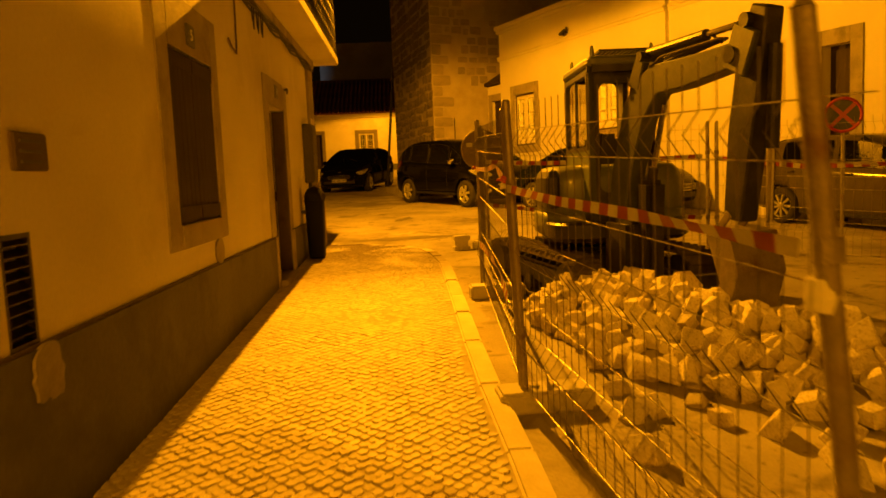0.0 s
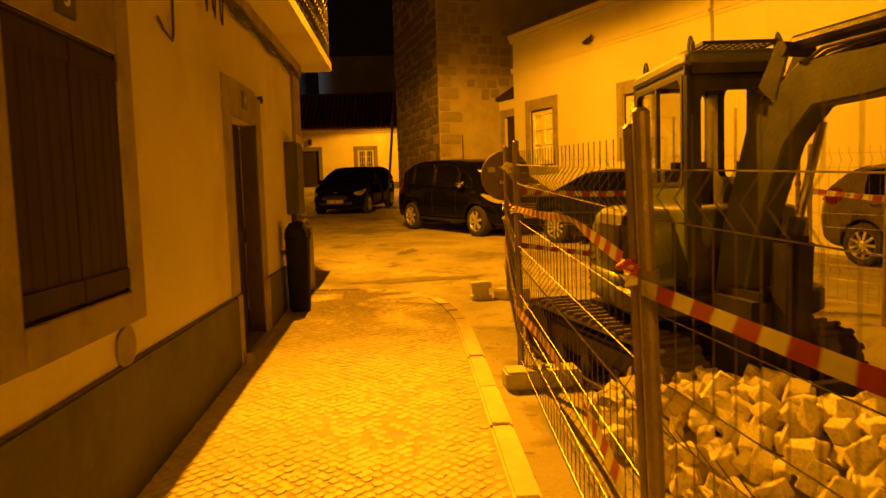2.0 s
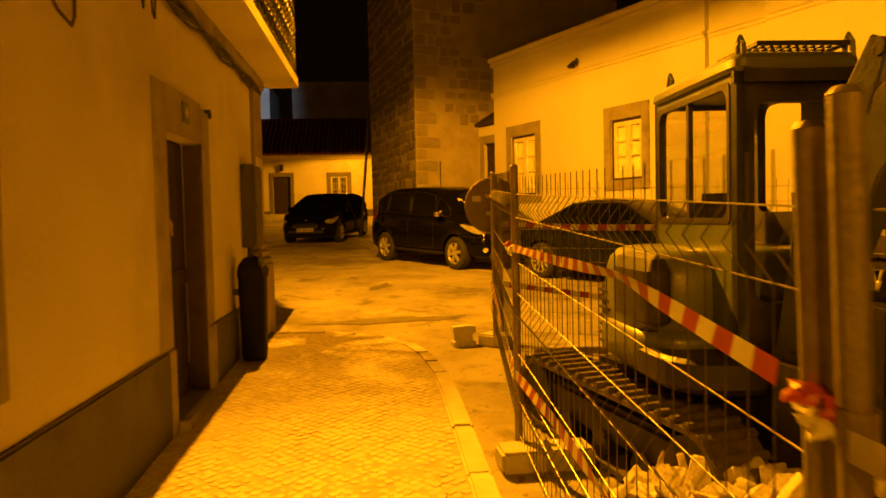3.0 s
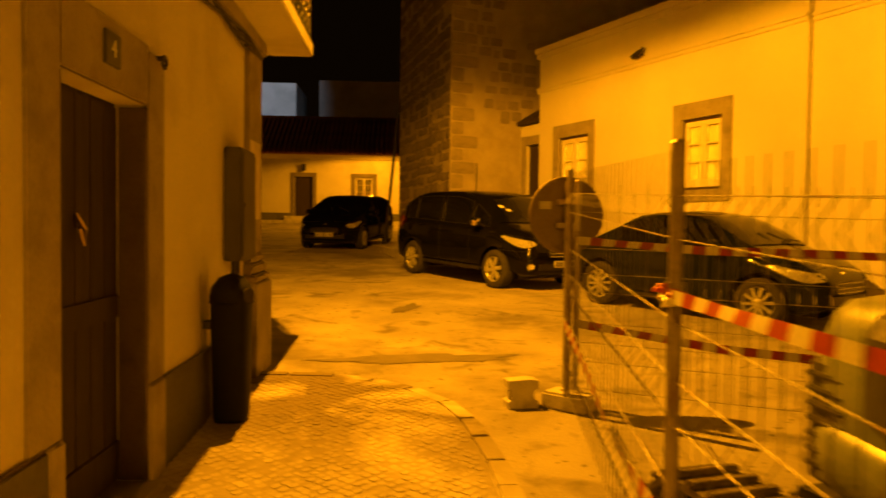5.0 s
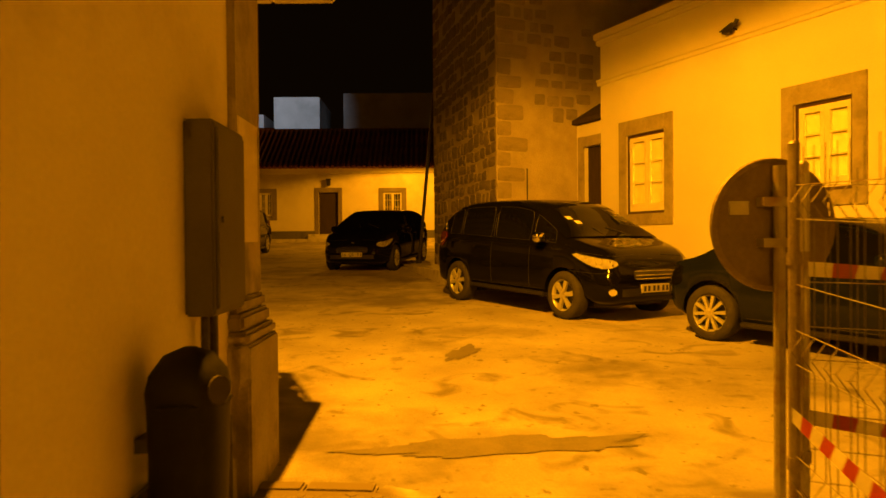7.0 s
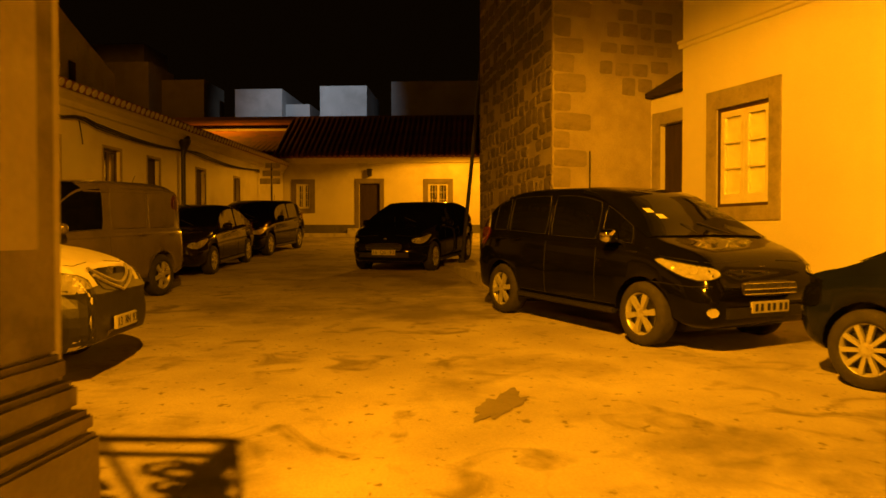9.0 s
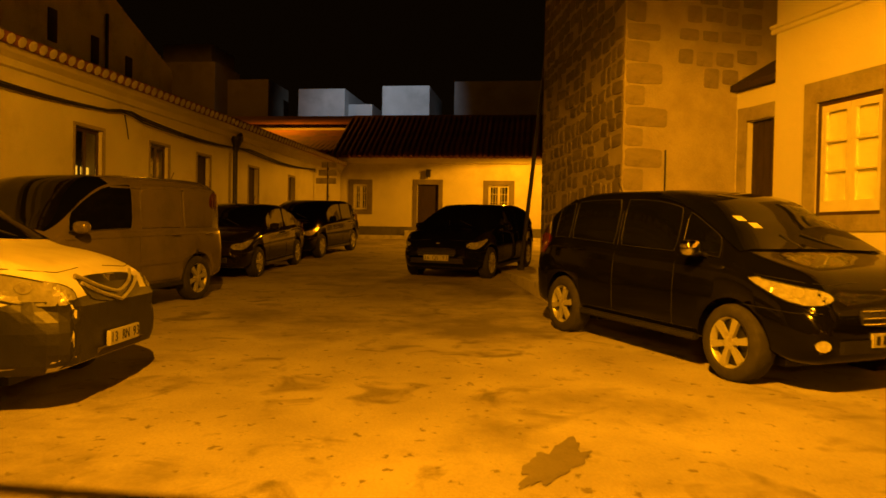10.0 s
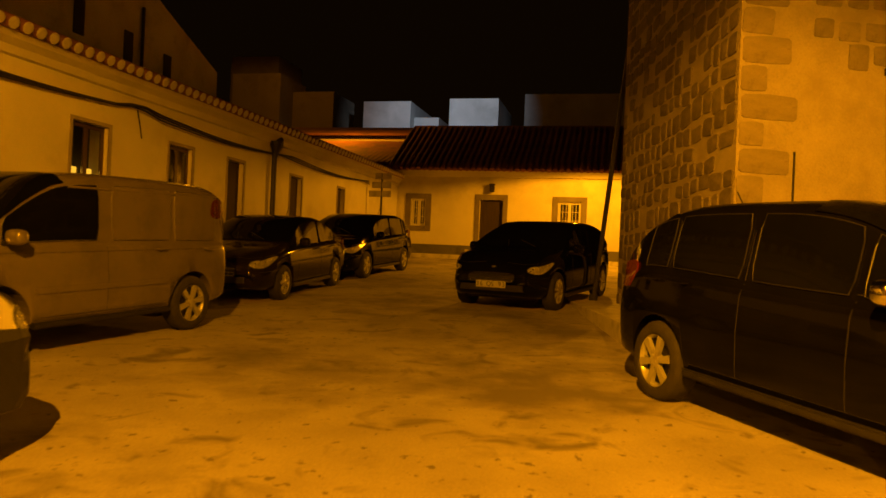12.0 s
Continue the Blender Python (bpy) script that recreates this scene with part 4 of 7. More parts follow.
def wheel_meshes(r, w, spokes):
    key = (r, w, spokes)
    if key in WHEELS:
        return WHEELS[key]
    bm = bmesh.new()
    prof = [(r * 0.66, -w / 2), (r * 0.74, -w / 2 - 0.008), (r * 0.93, -w / 2), (r, -w / 2 + 0.03), (r, w / 2 - 0.03), (r * 0.93, w / 2), (r * 0.66, w / 2)]
    n = 40
    rings = [[bm.verts.new((rr * math.cos(2 * math.pi * k / n), y, rr * math.sin(2 * math.pi * k / n))) for k in range(n)] for rr, y in prof]
    for a, b in zip(rings, rings[1:] + rings[:1]):
        for k in range(n):
            bm.faces.new((a[k], a[(k + 1) % n], b[(k + 1) % n], b[k]))
    tyre = mesh_of("tyre", bm, TYRE, True)
    bm = bmesh.new()
    prof = [(r * 0.67, -w / 2 + 0.0), (r * 0.64, -w / 2 + 0.004), (r * 0.60, -w / 2 + 0.05), (r * 0.58, w / 2)]
    rings = [[bm.verts.new((rr * math.cos(2 * math.pi * k / n), y, rr * math.sin(2 * math.pi * k / n))) for k in range(n)] for rr, y in prof]
    for a, b in zip(rings, rings[1:]):
        for k in range(n):
            bm.faces.new((a[k], a[(k + 1) % n], b[(k + 1) % n], b[k]))
    rim = mesh_of("rim", bm, ALLOY, True)
    bm = bmesh.new()
    wi, wo = (0.05, 0.085) if spokes <= 5 else (0.042, 0.068) if spokes == 6 else (0.03, 0.04)
    prism(bm, [(-wi / 2 * 1.0, 0.03), (wi / 2, 0.03), (wo / 2, r * 0.63), (-wo / 2, r * 0.63)], -w / 2 - 0.002, -w / 2 + 0.035, "y")
    spoke = mesh_of("spoke", bm, ALLOY)
    bm = bmesh.new()
    tube(bm, [(0, -w / 2 - 0.012, 0), (0, -w / 2 - 0.004, 0), (0, -w / 2 + 0.05, 0)], [0.03, 0.055, 0.065], 16)
    hub = mesh_of("hub", bm, ALLOY)
    bm = bmesh.new()
    tube(bm, [(0, -w / 2 + 0.06, 0), (0, w / 2 - 0.01, 0)], r * 0.59, 24)
    disc = mesh_of("brake_disc", bm, BLACK_PLASTIC)
    WHEELS[key] = tyre, rim, spoke, hub, disc
    return WHEELS[key]


def wheel(parent, x, y, z, r, w, spokes, side):
    e = new("wheel")
    e.parent = parent
    e.matrix_basis = pose(x, y, z, 0, 0, 0 if side < 0 else 180)
    tyre, rim, spoke, hub, disc = wheel_meshes(r, w, spokes)
    for nm, me in (("tyre", tyre), ("rim", rim), ("hub", hub), ("brake_disc", disc)):
        o = new(nm, me); o.parent = e
    for k in range(spokes):
        o = new("spoke", spoke); o.parent = e
        o.rotation_euler = (0, 2 * math.pi * (k + 0.3) / spokes, 0)


def rounded(pts, n=2):
    """The outline with its corners cut n times."""
    for _ in range(n):
        pts = [q for i, a in enumerate(pts) for q in ((0.78 * a[0] + 0.22 * pts[i - 1][0], 0.78 * a[1] + 0.22 * pts[i - 1][1]), (0.78 * a[0] + 0.22 * pts[(i + 1) % len(pts)][0], 0.78 * a[1] + 0.22 * pts[(i + 1) % len(pts)][1]))]
    return pts


class Skin:
    """The surface of a body, on which fitted pieces are laid: turn 0 looks at the nose, 90 at the side, 180 at the tail; u runs from the middle round to the side and on to the rear."""

    def __init__(self, bm, thing_):
        self.tree, self.thing = BVHTree.FromBMesh(bm), thing_

    def hit(self, turn, side, u, z, ref):
        a = radians(turn)
        d = Vector((-math.cos(a), -side * math.sin(a), 0))
        e = Vector((-math.sin(a), side * math.cos(a), 0))
        p = Vector((ref[0], side * ref[1], z)) + e * u - d * 8.0
        co, no, _, _ = self.tree.ray_cast(p, d)
        if co is None:
            co, no, _, _ = self.tree.find_nearest(p + d * 8.0)
        return co, no if no.dot(d) < 0 else -no

    def lay(self, name, outline, turn, side, material, ref=(0, 0), out=0.006, thick=0.02, cell=0.07, parent=None, label=""):
        bm = bmesh.new()
        bm.faces.new([bm.verts.new((u, 0, z)) for u, z in outline])
        for k, axis in ((0, Vector((1, 0, 0))), (1, Vector((0, 0, 1)))):
            v = [p[k] for p in outline]
            n = int((max(v) - min(v)) / cell)
            for i in range(1, n + 1):
                bmesh.ops.bisect_plane(bm, geom=bm.verts[:] + bm.edges[:] + bm.faces[:], plane_co=axis * (min(v) + (max(v) - min(v)) * i / (n + 1)), plane_no=axis)
        for v in bm.verts:
            co, no = self.hit(turn, side, v.co.x, v.co.z, ref)
            v.co = co + no * out
        bm.normal_update()
        inner = bmesh.ops.extrude_face_region(bm, geom=bm.faces[:])
        lift_ = [v for v in inner["geom"] if isinstance(v, bmesh.types.BMVert)]
        cen = sum((v.co for v in lift_), Vector()) / len(lift_)
        inwards = (Vector((cen.x * 0.3 + 1.4, 0, 0.7)) - cen).normalized()
        bmesh.ops.translate(bm, verts=lift_, vec=inwards * thick)
        return part(name, bm, material, parent or self.thing, label, smooth=False)

    def line(self, name, pts, turn, side, r, material, ref=(0, 0), out=0.002, parent=None, label="", closed=False):
        fine = []
        run = pts + pts[:1] if closed else pts
        for a, b in zip(run, run[1:]):
            n = max(1, int(math.hypot(b[0] - a[0], b[1] - a[1]) / 0.08))
            fine += [(a[0] + (b[0] - a[0]) * i / n, a[1] + (b[1] - a[1]) * i / n) for i in range(n)]
        fine.append(run[-1])
        co = []
        for u, z in fine:
            c, no = self.hit(turn, side, u, z, ref)
            co.append(c + no * out)
        return part(name, pipe(co, r, 5), material, parent or self.thing, label)


def car(label, m, rows, half, belt, glass_x, pillars, axles, r, colour, plate=None, spokes=5, lamp_z=0.68, wheel_w=0.20, low=BLACK_PLASTIC, tumble=0.78, rear_plate=False, roof_bars=False, name="parked_car", category="car", lamps=True, handles=True, blind=0, mask=None, trim=None, lamp_shape=None, grille=None, mirror=None, lines=(), tail=None, bright=()):
    """A car, x forward from the rear, y to its left. rows: (x, underside, top, half width factor). belt: (x, height) of the shoulder line.
    glass_x: rear window foot, roof rear edge, roof front edge, windscreen foot."""
    C = thing(name, m, label, category)
    L = rows[-1][0]
    n = 72
    xs = sorted({*np.linspace(rows[0][0], L, n).tolist(), *glass_x})
    bm = bmesh.new()
    rings = []
    cols = []
    for x in xs:
        zb, zt, wf = spline(rows, x)
        bl = min(spline(belt, x)[0], zt - 0.012)
        h = half * wf
        cabin = max(0.0, min(1.0, (zt - bl) / 0.45))
        ht = h * (1 - (1 - tumble) * cabin)
        mid = zb + (bl - zb) * 0.55
        ring = [(0, zb), (h * 0.86, zb), (h * 0.965, zb + 0.06), (h * 0.985, zb + 0.16), (h, mid), (h * 0.985, bl - 0.09), (h * 0.955, bl - 0.012), (h * 0.935, bl + 0.006 * cabin),
                (ht * (1 + 0.06 * cabin) if cabin > 0.05 else h * 0.80, bl + (zt - bl) * (0.86 if cabin > 0.05 else 0.5)), (ht * 0.90 if cabin > 0.05 else h * 0.62, bl + (zt - bl) * 0.975), (ht * 0.55, zt), (0, zt + 0.006)]
        ring = ring + [(-y, z) for y, z in ring[-2:0:-1]]
        rings.append([bm.verts.new((x, y, z)) for y, z in ring])
        cols.append(x)
    k = len(rings[0])
    g_rear, r_rear, r_front, g_front = glass_x
    screen_f, back_f = [], []
    for i in range(len(rings) - 1):
        xm = (cols[i] + cols[i + 1]) / 2
        for j in range(k):
            a, b, c, d = rings[i][j], rings[i + 1][j], rings[i + 1][(j + 1) % k], rings[i][(j + 1) % k]
            for f in (bm.faces.new((a, b, c)), bm.faces.new((a, c, d))):
                if j in (8, 9, 10, k - 11, k - 10, k - 9) and r_front < xm < g_front:
                    screen_f.append(f)
                elif j in (9, 10, k - 11, k - 10) and g_rear < xm < r_rear:
                    back_f.append(f)
    bm.faces.new(rings[0][::-1]); bm.faces.new(rings[-1])

    def lift(faces, nm, out=0.004, material=CAR_GLASS):
        """The faces as a pane of their own, just proud of the body."""
        if not faces:
            return
        b2 = bmesh.new()
        for deep in (0.0, 0.003):
            seen = {}
            for f in faces:
                vs = []
                for v in f.verts:
                    if v not in seen:
                        seen[v] = b2.verts.new(v.co + v.normal * (out - deep))
                    vs.append(seen[v])
                b2.faces.new(vs if not deep else vs[::-1])
        return part(nm, b2, material, C, smooth=True)

    bmesh.ops.recalc_face_normals(bm, faces=bm.faces)
    bm.normal_update()
    lift(screen_f, "windscreen", 0.014)
    lift(back_f, "rear_window", 0.012)
    skin_of = Skin(bm, C)
    for q, (xa, xb) in enumerate(pillars):
        edge_lo, edge_hi = [], []
        for i in range(9):
            x = xa + (xb - xa) * i / 8
            zb, zt, wf = spline(rows, x)
            bl = spline(belt, x)[0]
            if (zt - bl) * 0.82 > 0.06:
                edge_lo.append((-x, bl + 0.03)); edge_hi.append((-x, bl + (zt - bl) * 0.82))
        outline = rounded(edge_lo + edge_hi[::-1], 1)
        for sd in (-1, 1):
            pane = skin_of.lay("blind_panel" if q < blind else "side_window", outline, 90, sd, colour if q < blind else CAR_GLASS, out=0.008, thick=0.03)
            if trim:
                skin_of.line("window_trim", outline, 90, sd, 0.0045, trim, out=0.008, parent=pane, closed=True)
    if mask:
        w_ = half * 0.74
        skin_of.lay("front_bumper", [(-w_, 0.28), (w_, 0.28), (w_, 0.50), (w_, mask[1]), (0.3, mask[1] + 0.02), (-0.3, mask[1] + 0.02), (-w_, mask[1]), (-w_, 0.50)], 0, 1, BLACK_PLASTIC, out=0.014, thick=0.03)
        for sd in (-1, 1):
            skin_of.lay("bumper_corner", [(-0.42, 0.28), (0.50, 0.27), (0.52, 0.58), (0.34, 0.68), (0.0, mask[1]), (-0.42, mask[1])], 50, sd, BLACK_PLASTIC, (L - 0.28, half * 0.80), 0.013, 0.03)
    body = part("body", bm, colour, C, smooth=True)
    # wheel arches cut through the body
    cut = bmesh.new()
    for ax in axles:
        tube(cut, [(ax, -half - 0.3, r), (ax, half + 0.3, r)], r + 0.055, 32)
    cutter = new("cutter", mesh_of("cutter", cut, None))
    cutter.parent = C
    mod = body.modifiers.new("arch", "BOOLEAN")
    mod.object, mod.operation, mod.solver = cutter, "DIFFERENCE", "EXACT"
    bpy.context.view_layer.update()
    me = bpy.data.meshes.new_from_object(body.evaluated_get(bpy.context.evaluated_depsgraph_get()))
    body.modifiers.clear()
    body.data = me
    bpy.data.objects.remove(cutter)
    me.materials.clear(); me.materials.append(colour)
    for ax in axles:
        for s in (-1, 1):
            wheel(C, ax, s * (half - wheel_w / 2 - 0.02), r, r, wheel_w, spokes, s)
    for ax in axles:
        part("arch_lining", boxes(((ax - r - 0.03, -half + wheel_w + 0.06, 0.18), (ax + r + 0.03, half - wheel_w - 0.06, r * 2 + 0.02))), BLACK_PLASTIC, C)
    # front end
    def skin(y0, y1, z0, z1, out, mat, nm, steps=8, label="", parent=C, lean=0.0):
        """A strip wrapped round the nose."""
        b2 = bmesh.new()
        ys_ = [y0 + (y1 - y0) * i / steps for i in range(steps + 1)]
        fr = [(b2.verts.new((front(y, z0) + out, y, z0)), b2.verts.new((front(y, z1) + out - lean, y, z1))) for y in ys_]
        bk = [(b2.verts.new((front(y, z0) - 0.06, y, z0)), b2.verts.new((front(y, z1) - 0.06 - lean, y, z1))) for y in ys_]
        for i in range(steps):
            b2.faces.new((fr[i][0], fr[i + 1][0], fr[i + 1][1], fr[i][1]))
            b2.faces.new((bk[i][0], bk[i][1], bk[i + 1][1], bk[i + 1][0]))
            b2.faces.new((fr[i][1], fr[i + 1][1], bk[i + 1][1], bk[i][1]))
            b2.faces.new((fr[i][0], bk[i][0], bk[i + 1][0], fr[i + 1][0]))
        b2.faces.new((fr[0][0], fr[0][1], bk[0][1], bk[0][0])); b2.faces.new((fr[-1][0], bk[-1][0], bk[-1][1], fr[-1][1]))
        return part(nm, b2, mat, parent, label)

    def front(y, z):
        """How far forward the body reaches at that side and height."""
        for i in range(len(xs) - 1, -1, -1):
            zb, zt, wf = spline(rows, xs[i])
            if zb <= z <= zt - 0.01 and abs(y) <= half * wf * 0.985:
                return xs[i]
        return L - 0.6
    skin(-half * 0.80, half * 0.80, rows[-1][1] + 0.02, rows[-1][1] + 0.12, 0.012, BLACK_PLASTIC, "lower_bumper")
    if mask:
        skin(-half * 0.40, half * 0.40, mask[0] + 0.03, mask[0] + 0.10, 0.05, DARK_ROOM, "air_intake", 8)
    ref = (L - 0.28, half * 0.80)
    shape = lamp_shape or [(-0.24, lamp_z + 0.02), (-0.05, lamp_z - 0.03), (0.12, lamp_z + 0.01), (0.36, lamp_z + 0.15), (0.28, lamp_z + 0.17), (0.05, lamp_z + 0.13), (-0.2, lamp_z + 0.09)]
    if lamps:
        for sd in (-1, 1):
            lens = skin_of.lay("headlight", rounded(shape), 40, sd, LENS, ref, 0.012, 0.05, 0.04, label="clear glass headlight")
            cu, cz = sum(p[0] for p in shape) / len(shape), sum(p[1] for p in shape) / len(shape)
            skin_of.lay("reflector", [(cu - 0.05 + 0.04 * math.cos(t * 0.63), cz + 0.04 * math.sin(t * 0.63)) for t in range(10)], 40, sd, ALLOY, ref, 0.018, 0.01, 0.05, parent=lens)
            skin_of.line("lamp_rim", rounded(shape), 40, sd, 0.006, BLACK_PLASTIC, ref, 0.01, parent=lens, closed=True)
            if bright:
                skin_of.lay("fog_lamp", [(-0.12 + 0.05 * math.cos(t * 0.63), 0.42 + 0.045 * math.sin(t * 0.63)) for t in range(10)], 25, sd, LENS, ref, 0.01, 0.03, 0.05)
            skin_of.line("bonnet_seam", [(-0.45, lamp_z + 0.16), (-0.2, lamp_z + 0.14), (0.3, lamp_z + 0.19)], 40, sd, 0.003, BLACK_PLASTIC, ref)
    gz0, gz1, gw = grille or (lamp_z - 0.16, lamp_z + 0.0, half * 0.46)
    zc = (gz0 + gz1) / 2
    g = skin_of.lay("grille", rounded([(-gw, zc + 0.01), (-gw * 0.9, gz0), (gw * 0.9, gz0), (gw, zc + 0.01), (gw * 0.9, gz1), (-gw * 0.9, gz1)]), 0, 1, BLACK_PLASTIC, out=0.02 if mask else 0.01, thick=0.03)
    if not mask:
        for i in range(3):
            z = gz0 + (gz1 - gz0) * (i + 0.5) / 3
            skin_of.line("grille_bar", [(-gw * 0.92, z), (gw * 0.92, z)], 0, 1, 0.006, CHROME, out=0.014, parent=g)
        for i in range(9):
            y = gw * (i / 4 - 1) * 0.88
            skin_of.line("grille_bar", [(y, gz0 + 0.015), (y, gz1 - 0.015)], 0, 1, 0.004, CHROME, out=0.014, parent=g)
    else:
        for dz in (0.0, 0.05):
            skin_of.line("grille_bar", [(gw * (t / 5 - 1), gz1 - dz - 0.13 * (1 - abs(t / 5 - 1) ** 1.5)) for t in range(11)], 0, 1, 0.014, ALLOY, out=0.026, parent=g)
    skin_of.line("bumper_seam", [(-0.3, lamp_z - 0.06), (0.0, lamp_z - 0.08), (0.42, lamp_z - 0.06)], 60, 1, 0.003, BLACK_PLASTIC, ref)
    skin_of.line("bumper_seam", [(-0.3, lamp_z - 0.06), (0.0, lamp_z - 0.08), (0.42, lamp_z - 0.06)], 60, -1, 0.003, BLACK_PLASTIC, ref)
    for xa, za, xb, zb in bright:
        for sd in (-1, 1):
            skin_of.line("bright_trim", [(-xa, za), (-xb, zb)], 90, sd, 0.005, CHROME, out=0.006, label="thin bright trim line")
    for z0_, z1_, xa, xb, mt in lines:
        for sd in (-1, 1):
            skin_of.lay("side_moulding", [(-xa, z0_), (-xb, z0_), (-xb, z1_), (-xa, z1_)], 90, sd, mt or colour, out=0.012, thick=0.02)
    bm = bmesh.new()
    bx = front(0, lamp_z + 0.05)
    prism(bm, [(-0.05, lamp_z + 0.05), (0, lamp_z + 0.0), (0.05, lamp_z + 0.05), (0.035, lamp_z + 0.11), (-0.035, lamp_z + 0.11)], bx, bx + (0.07 if mask else 0.022), "x")
    part("badge", bm, CHROME, C, "plain chrome badge shape")
    if plate is not None:
        px = front(0.26, 0.45) + (0.06 if mask else 0.022)
        p = part("number_plate", boxes(((px - 0.03, -0.26, 0.40), (px, 0.26, 0.51)), bevel=0.003), PLATE_WHITE, C, "white number plate")
        if plate:
            letters(plate, 0.105, PLATE_INK, p, pose(px + 0.002, 0, 0.455, 0, 0, 90), "plate_character", 0.0015)
        else:
            for i in range(6):
                y = -0.2 + 0.075 * i + (0.02 if i > 1 else 0) + (0.02 if i > 3 else 0)
                part("plate_bar", boxes(((px, y - 0.02, 0.42), (px + 0.002, y + 0.02, 0.49))), PLATE_INK, p)
    # rear
    for s in (-1, 1):
        tz = rows[1][2] - 0.06
        skin_of.lay("tail_light", rounded([(-0.16, tz - 0.20), (0.10, tz - 0.20), (0.14, tz), (-0.10, tz + 0.06)]), 130, s, tail or RED_LENS, (0.2, half * 0.85), 0.01, 0.03, 0.05, label="tail light")
        # mirrors
        mx = glass_x[3] - 0.42
        zb_ = spline(belt, mx)[0]
        bm = bmesh.new()
        bmesh.ops.create_uvsphere(bm, u_segments=16, v_segments=10, radius=1.0)
        for v in bm.verts:
            v.co = Vector((mx + 0.075 * math.copysign(abs(v.co.x) ** 0.7, v.co.x), s * (half * 0.98 + 0.11) + 0.10 * math.copysign(abs(v.co.y) ** 0.7, v.co.y), zb_ + 0.09 + 0.075 * math.copysign(abs(v.co.z) ** 0.7, v.co.z)))
        mi = part("door_mirror", bm, mirror or colour, C, smooth=True)
        part("mirror_foot", pipe([(mx + 0.02, s * half * 0.9, zb_ + 0.02), (mx + 0.01, s * half * 1.05, zb_ + 0.06)], 0.02, 6), BLACK_PLASTIC, mi)
        if handles:
            for a, b in pillars[:2] if len(pillars) > 1 else pillars:
                hx = a + 0.12
                zh = spline(belt, hx)[0] - 0.07
                part("door_handle", pipe([(hx, s * half * 0.985, zh), (hx + 0.02, s * (half + 0.025), zh), (hx + 0.15, s * (half + 0.025), zh), (hx + 0.17, s * half * 0.985, zh)], 0.011, 6), colour, C)
        part("sill", boxes(((axles[0] + r + 0.06, min(s * half * 0.93, s * half * 1.0), rows[len(rows) // 2][1] - 0.005), (axles[1] - r - 0.06, max(s * half * 0.93, s * half * 1.0), rows[len(rows) // 2][1] + 0.06)), bevel=0.015), low, C)
        zs_ = rows[len(rows) // 2][1] + 0.10
        for a, b in list(zip(pillars, pillars[1:])) + [((0, pillars[-1][1]), (pillars[-1][1], 0))]:
            xj = (a[1] + b[0]) / 2
            if axles[0] + r + 0.08 < xj < axles[1] - r - 0.02:
                skin_of.line("door_seam", [(-xj, zs_), (-xj, spline(belt, xj)[0])], 90, s, 0.0035, BLACK_PLASTIC, out=0.001)
        skin_of.line("door_seam", [(-axles[0] - r - 0.12, zs_), (-axles[1] + r + 0.12, zs_)], 90, s, 0.003, BLACK_PLASTIC, out=0.001)
    for s in (-1, 1):
        b2 = bmesh.new()
        wx, wz = glass_x[3], spline(rows, glass_x[3])[1]
        zm = spline(rows, wx - 0.2)[1]
        tube(b2, [(wx - 0.02, 0.1 + s * 0.25, wz + 0.022), (wx - 0.20, s * 0.12 - 0.1, zm + 0.03)], 0.009, 5)
        part("wiper", b2, BLACK_PLASTIC, C)
    if roof_bars:
        for s in (-1, 1):
            z = spline(rows, (r_rear + r_front) / 2)[1]
            part("roof_rail", pipe([(r_rear + 0.05, s * half * 0.66, z - 0.02), (r_rear + 0.2, s * half * 0.66, z + 0.045), (r_front - 0.25, s * half * 0.66, z + 0.045), (r_front - 0.1, s * half * 0.66, z - 0.02)], 0.016, 6), CHROME, C)
    part("aerial", pipe([(r_rear + 0.1, 0, spline(rows, r_rear + 0.1)[1]), (r_rear - 0.05, 0, spline(rows, r_rear + 0.1)[1] + 0.2)], 0.006, 5), BLACK_PLASTIC, C)
    return C


def parked(rear, frontw, axles, half, side, wheel_track=0.03):
    """Pose of a car whose two wheels on one side (-1 right, 1 left) touch the ground at the given places."""
    a, b = Vector((*rear, ground(rear[1]))), Vector((*frontw, ground(frontw[1])))
    h = (b - a).normalized()
    left = Vector((0, 0, 1)).cross(h).normalized()
    up = h.cross(left)
    o = a - h * axles[0] - left * (side * (half - wheel_track))
    return Matrix(((h.x, left.x, up.x, o.x), (h.y, left.y, up.y, o.y), (h.z, left.z, up.z, o.z), (0, 0, 0, 1)))


BLACK_PAINT = paint("black_car_paint", (0.0025, 0.0024, 0.0024), 0.06)
BLACK_PAINT.node_tree.nodes["Principled BSDF"].inputs["Specular IOR Level"].default_value = 0.16
NAVY_PAINT = paint("navy_car_paint", (0.005, 0.007, 0.03), 0.08)
GREY_PAINT = paint("dark_grey_car_paint", (0.010, 0.007, 0.007), 0.1)
BEIGE_PAINT = paint("silver_beige_van_paint", (0.18, 0.16, 0.13), 0.24)
BEIGE_PAINT.node_tree.nodes["Principled BSDF"].inputs["Metallic"].default_value = 0.4
BEIGE_PAINT.node_tree.nodes["Principled BSDF"].inputs["Coat Weight"].default_value = 0.5
WHITE_CAR = paint("white_van_paint", (0.55, 0.54, 0.50), 0.3)
OLIVE_PAINT = paint("olive_gold_car_paint", (0.07, 0.062, 0.035), 0.14)

SATIN = surface("satin_grey_trim", (0.10, 0.10, 0.095), (0.15, 0.15, 0.14), 0.4, 8, 80, 0.1, metal=0.5)
